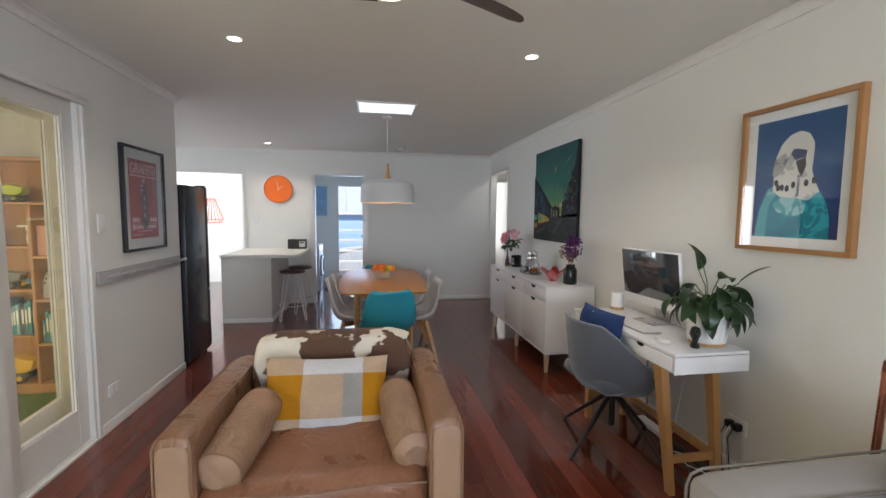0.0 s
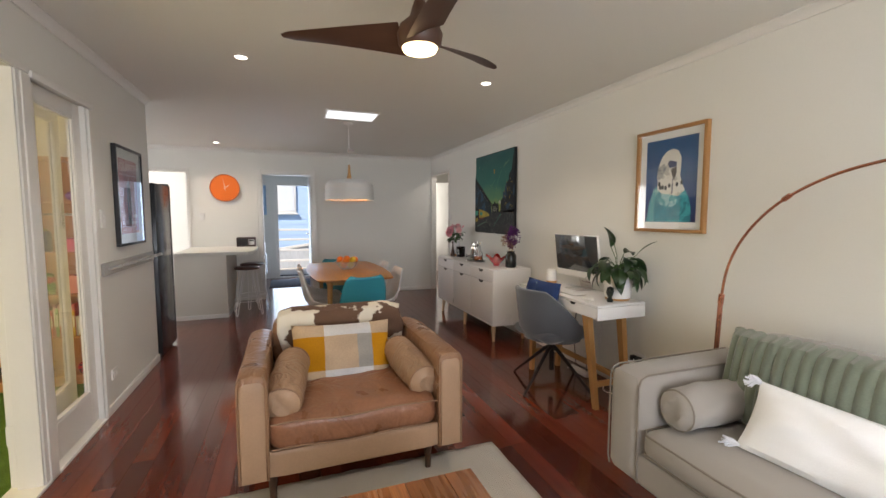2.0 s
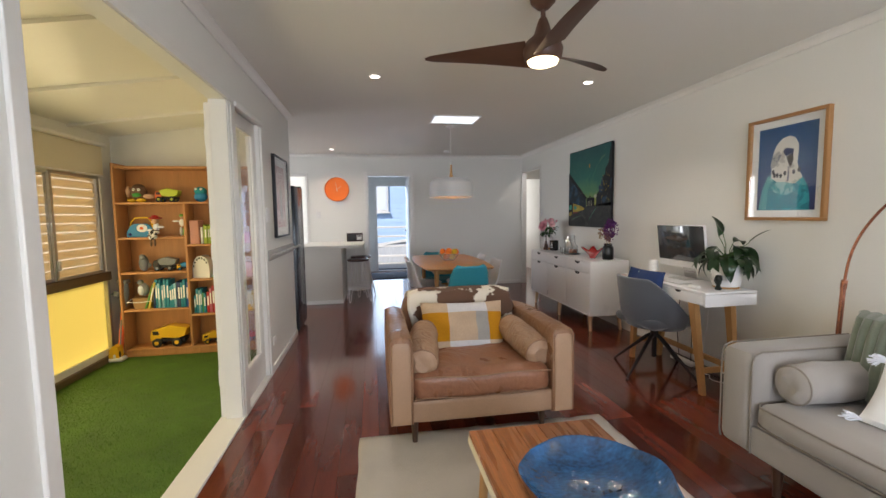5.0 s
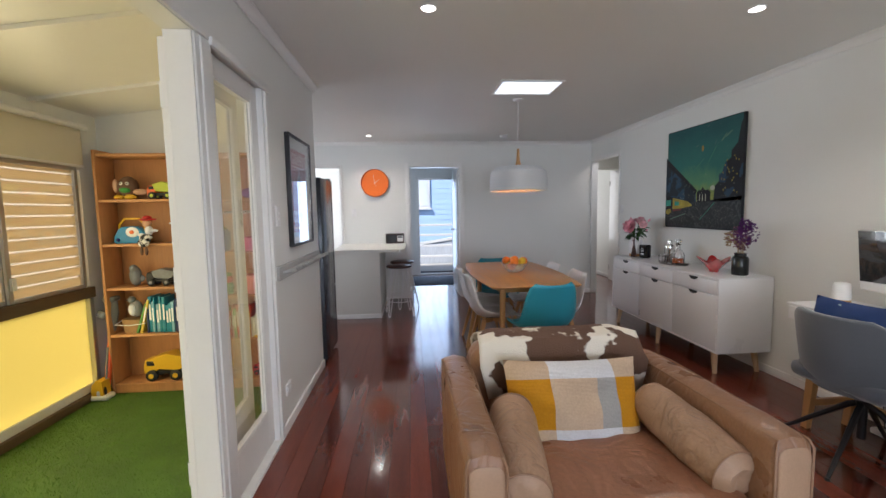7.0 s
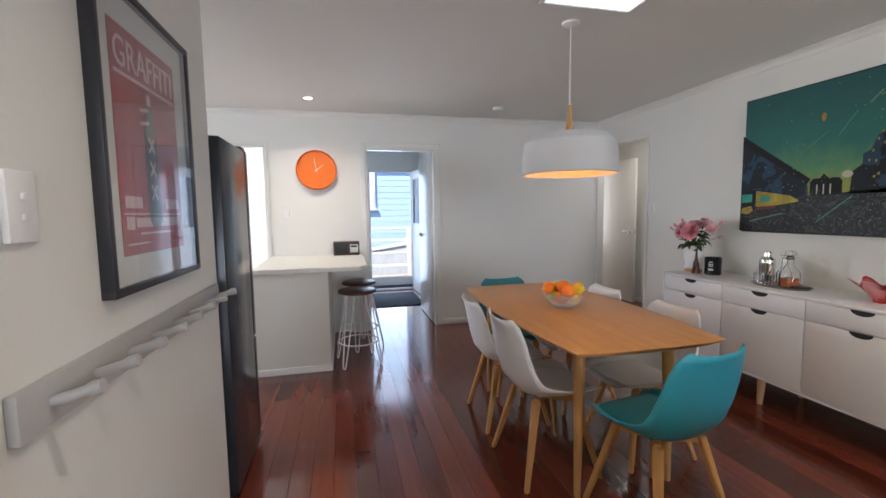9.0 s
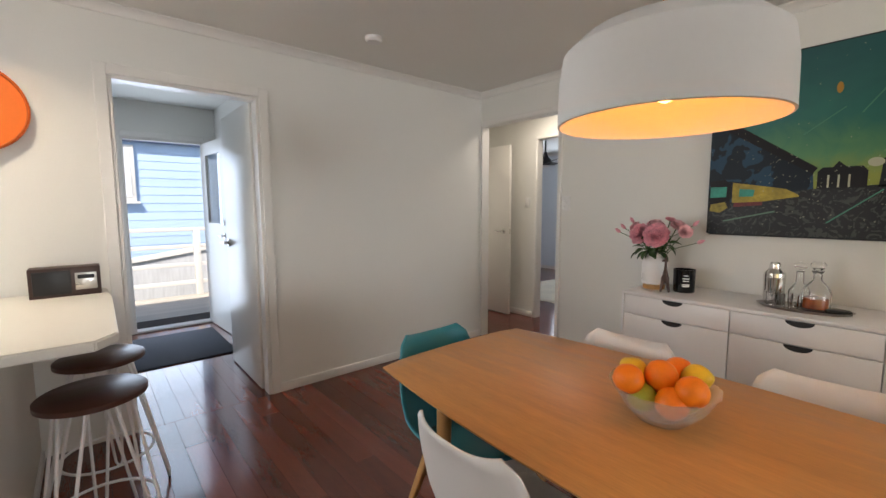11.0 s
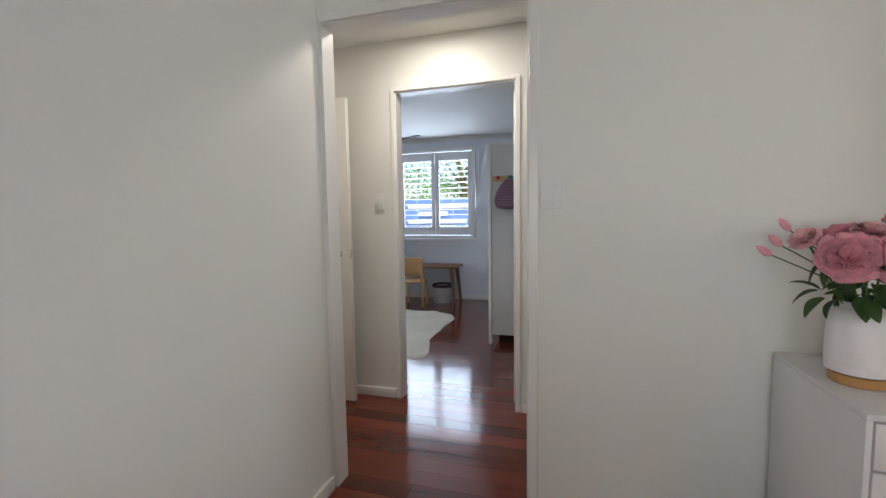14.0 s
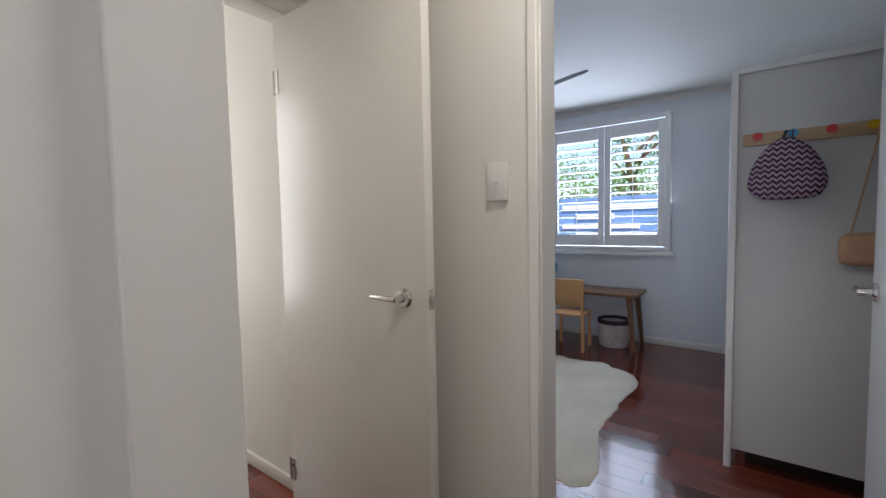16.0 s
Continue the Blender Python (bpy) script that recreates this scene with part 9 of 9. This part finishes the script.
def backpack():
    m = mosaic("zigzag_print", [(0.05, 0.025, 0.06), (0.48, 0.32, 0.42)], 26, (0.5,), rough=0.8)
    nt = m.node_tree
    N, L = nt.nodes, nt.links
    tc = next(n for n in N if n.type == "TEX_COORD")
    w = N.new("ShaderNodeTexWave")
    w.wave_type, w.bands_direction = "BANDS", "Z"
    w.inputs["Scale"].default_value = 13
    w.inputs["Distortion"].default_value = 0
    sp = N.new("ShaderNodeSeparateXYZ")
    L.new(tc.outputs["Object"], sp.inputs[0])
    pp = N.new("ShaderNodeMath")
    pp.operation = "PINGPONG"
    pp.inputs[1].default_value = 0.014
    L.new(sp.outputs["Y"], pp.inputs[0])
    cb = N.new("ShaderNodeCombineXYZ")
    ad = N.new("ShaderNodeMath")
    L.new(pp.outputs[0], ad.inputs[0])
    L.new(sp.outputs["Z"], ad.inputs[1])
    L.new(ad.outputs[0], cb.inputs[2])
    L.new(cb.outputs[0], w.inputs["Vector"])
    rp = next(n for n in N if n.type == "VALTORGB")
    L.new(w.outputs["Fac"], rp.inputs[0])
    t = thing("backpack", "child's navy and pink zigzag backpack hanging from the hook rail", "backpack", pose(0.183, 0.035, 0.042))
    bm = bmesh.new()
    soft_box(bm, 4.03, 4.13, 5.925, 6.185, 1.285, 1.535, r=0.05, puff=0.012, cuts=7)
    for v in bm.verts:
        k = 1 - 0.62 * max(0, (v.co.z - 1.33) / 0.205) ** 2
        v.co.y = 6.06 + (v.co.y - 6.06) * k
    part("bag_body", bm, m, t)
    bm = bmesh.new()
    soft_box(bm, 3.995, 4.04, 5.94, 6.17, 1.28, 1.40, r=0.025, puff=0.006, cuts=5)
    part("front_pocket", bm, m, t)
    bm = bmesh.new()
    tube(bm, [(4.09, 6.04, 1.52), (4.09, 6.035, 1.575), (4.09, 6.06, 1.575), (4.09, 6.075, 1.52)], 0.006, 6)
    part("hanging_loop", bm, mat("navy_webbing", (0.015, 0.015, 0.04)), t)
    for s in (5.955, 6.165):
        bm = bmesh.new()
        tube(bm, [(4.11, 6.06 + (s - 6.06) * 0.5, 1.50), (4.10, s, 1.40), (4.11, s, 1.30)], 0.008, 6)
        part("strap", bm, mat("navy_webbing", (0.015, 0.015, 0.04)), t)
    t = thing("shoulder_bag", "small tan shoulder bag hanging from the hook rail", "bag", pose(0.183, -0.005, 0.042))
    bm = bmesh.new()
    soft_box(bm, 4.09, 4.135, 5.75, 5.91, 0.99, 1.12, r=0.02, puff=0.006, cuts=5)
    part("bag_body", bm, M_SKIN, t)
    bm = bmesh.new()
    tube(bm, [(4.11, 5.88, 1.10), (4.11, 5.80, 1.56), (4.11, 5.77, 1.56), (4.11, 5.75, 1.10)], 0.004, 6)
    part("strap", bm, M_SKIN, t)


backpack()
fan((4.30, 7.55, H), mat("charcoal_blade", (0.025, 0.022, 0.022), rough=0.7), light=False, angles=(-111, 9, 129), r=0.68, drop=0.15)


M_KBEECH = mat("honey_beech", (0.62, 0.34, 0.14), rough=0.45, var=0.1, stretch=(1, 1, 0.2))


def kids_corner():
    t = thing("childs_desk", "low walnut child's desk with splayed legs under the window", "desk", pose(0.18, 0.01, 0) @ Matrix.Diagonal((1, 1, 1.15, 1)))
    mw = mat("walnut", (0.20, 0.10, 0.05), rough=0.45, var=0.2, stretch=(1, 6, 1))
    boxpart("tabletop", (5.76, 6.18, 7.05, 8.38, 0.445, 0.47), mw, t, bev=0.004)
    for lx, ly, dx, dy in ((5.81, 7.13, -0.02, -0.05), (6.13, 7.13, 0.02, -0.05), (5.81, 8.30, -0.02, 0.05), (6.13, 8.30, 0.02, 0.05)):
        bm = bmesh.new()
        bar(bm, (lx, ly, 0.445), (lx + dx, ly + dy, 0), 0.035, 0.05, 0.028, 0.03)
        part("leg", bm, mw, t)
    t = thing("childs_chair", "small beech child's chair with a slatted back at the low desk", "chair", pose(5.84, 7.63, 0, 0, 0, -85) @ Matrix.Diagonal((1, 1, 1.08, 1)))
    for x in (-0.14, 0.14):
        for y, h in ((-0.13, 0.63), (0.13, 0.31)):
            bm = bmesh.new()
            bar(bm, (x, y, 0), (x, y - (0.03 if h > 0.4 else 0), h), 0.028, 0.028)
            part("leg", bm, M_KBEECH, t)
    boxpart("seat", (-0.155, 0.155, -0.14, 0.15, 0.31, 0.33), M_KBEECH, t)
    boxpart("backrest", (-0.14, 0.14, -0.165, -0.145, 0.46, 0.64), M_KBEECH, t)
    bm = bmesh.new()
    soft_box(bm, -0.13, 0.13, -0.14, -0.09, 0.40, 0.62, r=0.02, puff=0.012, cuts=5)
    part("cushion", bm, mat("sand_cushion", (0.58, 0.36, 0.16), rough=0.9), None, "small sand coloured cushion on the child's chair", pose(5.84, 7.63, 0, 0, 0, -85) @ Matrix.Diagonal((1, 1, 1.08, 1)), category="cushion")
    t = thing("storage_bin", "round pale fabric storage tub under the child's desk", "storage bin")
    bm = bmesh.new()
    lathe(bm, [(0.001, 0.004), (0.125, 0.0), (0.135, 0.02), (0.15, 0.235), (0.148, 0.24), (0.135, 0.235), (0.12, 0.03)], 28, at=(6.13, 7.31, 0), caps=False)
    part("bin_body", bm, mat("pale_fabric", (0.56, 0.52, 0.50), rough=0.9, var=0.3, fine=26), t)
    bm = bmesh.new()
    lathe(bm, [(0.151, 0.225), (0.152, 0.262), (0.144, 0.266), (0.136, 0.262), (0.136, 0.10)], 28, at=(6.13, 7.31, 0), caps=False)
    part("rim", bm, mat("plum_rim", (0.05, 0.03, 0.045), rough=0.9), t)
    t = thing("globe", "blue world globe on a stand on the child's desk", "globe", pose(6.17, 8.03, 0.541))
    blob(t, "sphere", (0, 0, 0.19), (0.12, 0.12, 0.12), mosaic("globe_map", [(0.02, 0.22, 0.38), (0.28, 0.34, 0.10)], 8, (0.56,), rough=0.3), 24)
    bm = bmesh.new()
    lathe(bm, [(0.07, 0), (0.07, 0.008), (0.012, 0.02), (0.01, 0.07)], 20)
    part("stand", bm, M_BLACK, t)
    # hide rug
    bm = bmesh.new()
    c = (4.60, 7.47)
    pts = []
    n = 72
    for i in range(n):
        a = 2 * math.pi * i / n
        r = 1.0 / (abs(math.cos(a)) ** 5 + abs(math.sin(a)) ** 5) ** 0.2 + 0.03 * math.cos(4 * a + 0.7) + 0.14 * noise.noise(Vector((math.cos(a) * 2.2, math.sin(a) * 2.2, 4)))+ 0.05 * noise.noise(Vector((math.cos(a) * 7, math.sin(a) * 7, 2))) + 0.24 * math.exp(-((a - 3.98) / 0.2) ** 2) - 0.10 * math.exp(-((a - 4.62) / 0.3) ** 2)
        pts.append((c[0] + 0.88 * r * math.cos(a), c[1] + 0.60 * r * math.sin(a)))
    rings = []
    for q, z in ((0.02, 0.016), (0.4, 0.017), (0.75, 0.016), (0.93, 0.013), (0.99, 0.008), (1.0, 0.001)):
        rings.append(ring(bm, [(c[0] + (p[0] - c[0]) * q, c[1] + (p[1] - c[1]) * q, z + 0.003 * noise.noise(Vector((p[0] * q * 5, p[1] * q * 5, 0)))) for p in pts]))
    skin(bm, rings)
    part("hide_rug", bm, mat("cream_hide", (0.66, 0.60, 0.49), rough=0.95, var=0.15, scale=4, fine=90, bump=0.5), None, "cream cow hide rug on the bedroom floor", category="rug")


kids_corner()


def outside_bedroom():
    t = thing("neighbour_house", "pale blue timber fence house wall seen through the shutters", "house")
    boxpart("wall", (11.0, 14.0, 5.0, 10.4, -0.8, 1.72), mat("painted_blue_wall", (0.16, 0.27, 0.50), var=0.05), t, bev=0)
    for k in range(10):
        boxpart("slat", (10.96, 11.0, 7.6 + 0.5 * (k % 3), 9.4 + 0.3 * (k % 2), -0.35 + 0.2 * k, -0.24 + 0.2 * k), M_TRIM, t, bev=0)
    rnd = random.Random(9)
    ml = mat("lime_leaf", (0.13, 0.26, 0.04), rough=0.6, var=0.4, scale=2)
    tr = thing("tree", "leafy green tree in sunlight outside the bedroom window", "tree")
    bm = bmesh.new()
    tube(bm, [(16.0, 9.0, -0.8), (16.1, 9.1, 1.0), (15.9, 9.4, 2.6), (16.3, 9.8, 4.0)], [0.2, 0.16, 0.11, 0.05], 10)
    for k in range(7):
        a = k * 0.9
        tube(bm, [(16.0, 9.3, 1.2 + 0.35 * k), (16 + 0.9 * math.cos(a), 9.3 + 1.2 * math.sin(a), 1.9 + 0.4 * k)], [0.06, 0.02], 6)
    part("trunk", bm, M_TBRN, tr)
    vs, fs = [], []
    for q in range(60):
        cc = Vector((16 + rnd.gauss(0, 1.0), 9.5 + rnd.gauss(0, 2.8), 2.7 + rnd.gauss(0, 1.1)))
        for k in range(260):
            o = cc + Vector((rnd.gauss(0, 0.35), rnd.gauss(0, 0.35), rnd.gauss(0, 0.3)))
            u = Vector((rnd.gauss(0, 1), rnd.gauss(0, 1), rnd.gauss(0, 1))).normalized() * 0.06
            w = u.cross(Vector((rnd.gauss(0, 1), rnd.gauss(0, 1), rnd.gauss(0, 1)))).normalized() * 0.025
            n0 = len(vs)
            vs += [tuple(o - u), tuple(o + w), tuple(o + u), tuple(o - w)]
            fs.append((n0, n0 + 1, n0 + 2, n0 + 3))
    me = bpy.data.meshes.new("crown")
    me.from_pydata(vs, [], fs)
    part("crown", me, ml, tr)


outside_bedroom()


# living room window behind the walk
def south_window():
    t = new("window_3")
    tagged(t, kind="structure")
    bm = bmesh.new()
    for d in ((-1.2, -1.15, 0.6, 2.1), (1.35, 1.4, 0.6, 2.1), (-1.15, 1.35, 0.6, 0.65), (-1.15, 1.35, 2.05, 2.1), (-0.35, -0.31, 0.65, 2.05), (0.5, 0.54, 0.65, 2.05)):
        box(bm, d[0], d[1], -3.67, -3.61, d[2], d[3], bev=0.003)
    part("window_frame", bm, M_TRIM, t)
    for a, b in ((-1.15, -0.35), (-0.31, 0.5), (0.54, 1.35)):
        p = boxpart("pane", (a, b, -3.645, -3.639, 0.65, 2.05), M_GLASS, t, bev=0)
        p.visible_shadow = False


south_window()


# floor boards
def boards(name, x0, x1, y0, y1, w=0.108):
    rnd = random.Random(name)
    cache = {}
    base = new(name)
    tagged(base, kind="structure")
    x = x0
    k = 0
    while x < x1 - 0.01:
        ww = min(w, x1 - x)
        y = y0 - rnd.uniform(0, 2.0)
        while y < y1:
            l = rnd.choice((1.8, 2.4, 3.0, 3.6))
            a, b = max(y, y0), min(y + l, y1)
            if b - a > 0.02:
                key = (round(b - a, 3), round(ww, 3))
                me = cache.get(key)
                if me is None:
                    bm = bmesh.new()
                    box(bm, 0.0004, ww - 0.0004, 0.0006, b - a - 0.0006, -0.012, 0.0, bev=0.0006)
                    me = mesh_of("floorboard", bm, smooth=False)
                    cache[key] = me
                part("floorboard", me, M_FLOOR, base, m=pose(x, a, 0))
            y += l
        x += ww
        k += 1


boards("floor_main", LX + 0.012, RX, -1.6, FY)
boards("floor_kitchen_boards", -3.0, LX + 0.012, 3.805, FY)
boards("floor_laundry", -1.62, 0.13, FY, 8.98)
boards("floor_hall", RX, 6.38, 5.2, 8.6)
slab("floor_rest", LX + 0.012, RX, -3.6, -1.6, -0.012, 0.0, M_FLOOR)
slab("floor_rest", -5.0, -3.0, 3.805, 9.0, -0.012, 0.0, M_FLOOR)
slab("floor_rest", -3.0, -1.7, FY, 9.0, -0.012, 0.0, M_FLOOR)
slab("floor_rest", RX, 6.38, 4.4, 5.2, -0.012, 0.0, M_FLOOR)
slab("floor_rest", RX, 6.38, 8.6, 9.6, -0.012, 0.0, M_FLOOR)
_dk = new("deck")
tagged(_dk, kind="structure")
for _k in range(16):
    boxpart("deck_board", (-4.5, 2.6, 9.13 + 0.125 * _k, 9.245 + 0.125 * _k, -0.055, -0.03), M_DECK, _dk, bev=0.003, seg=1)
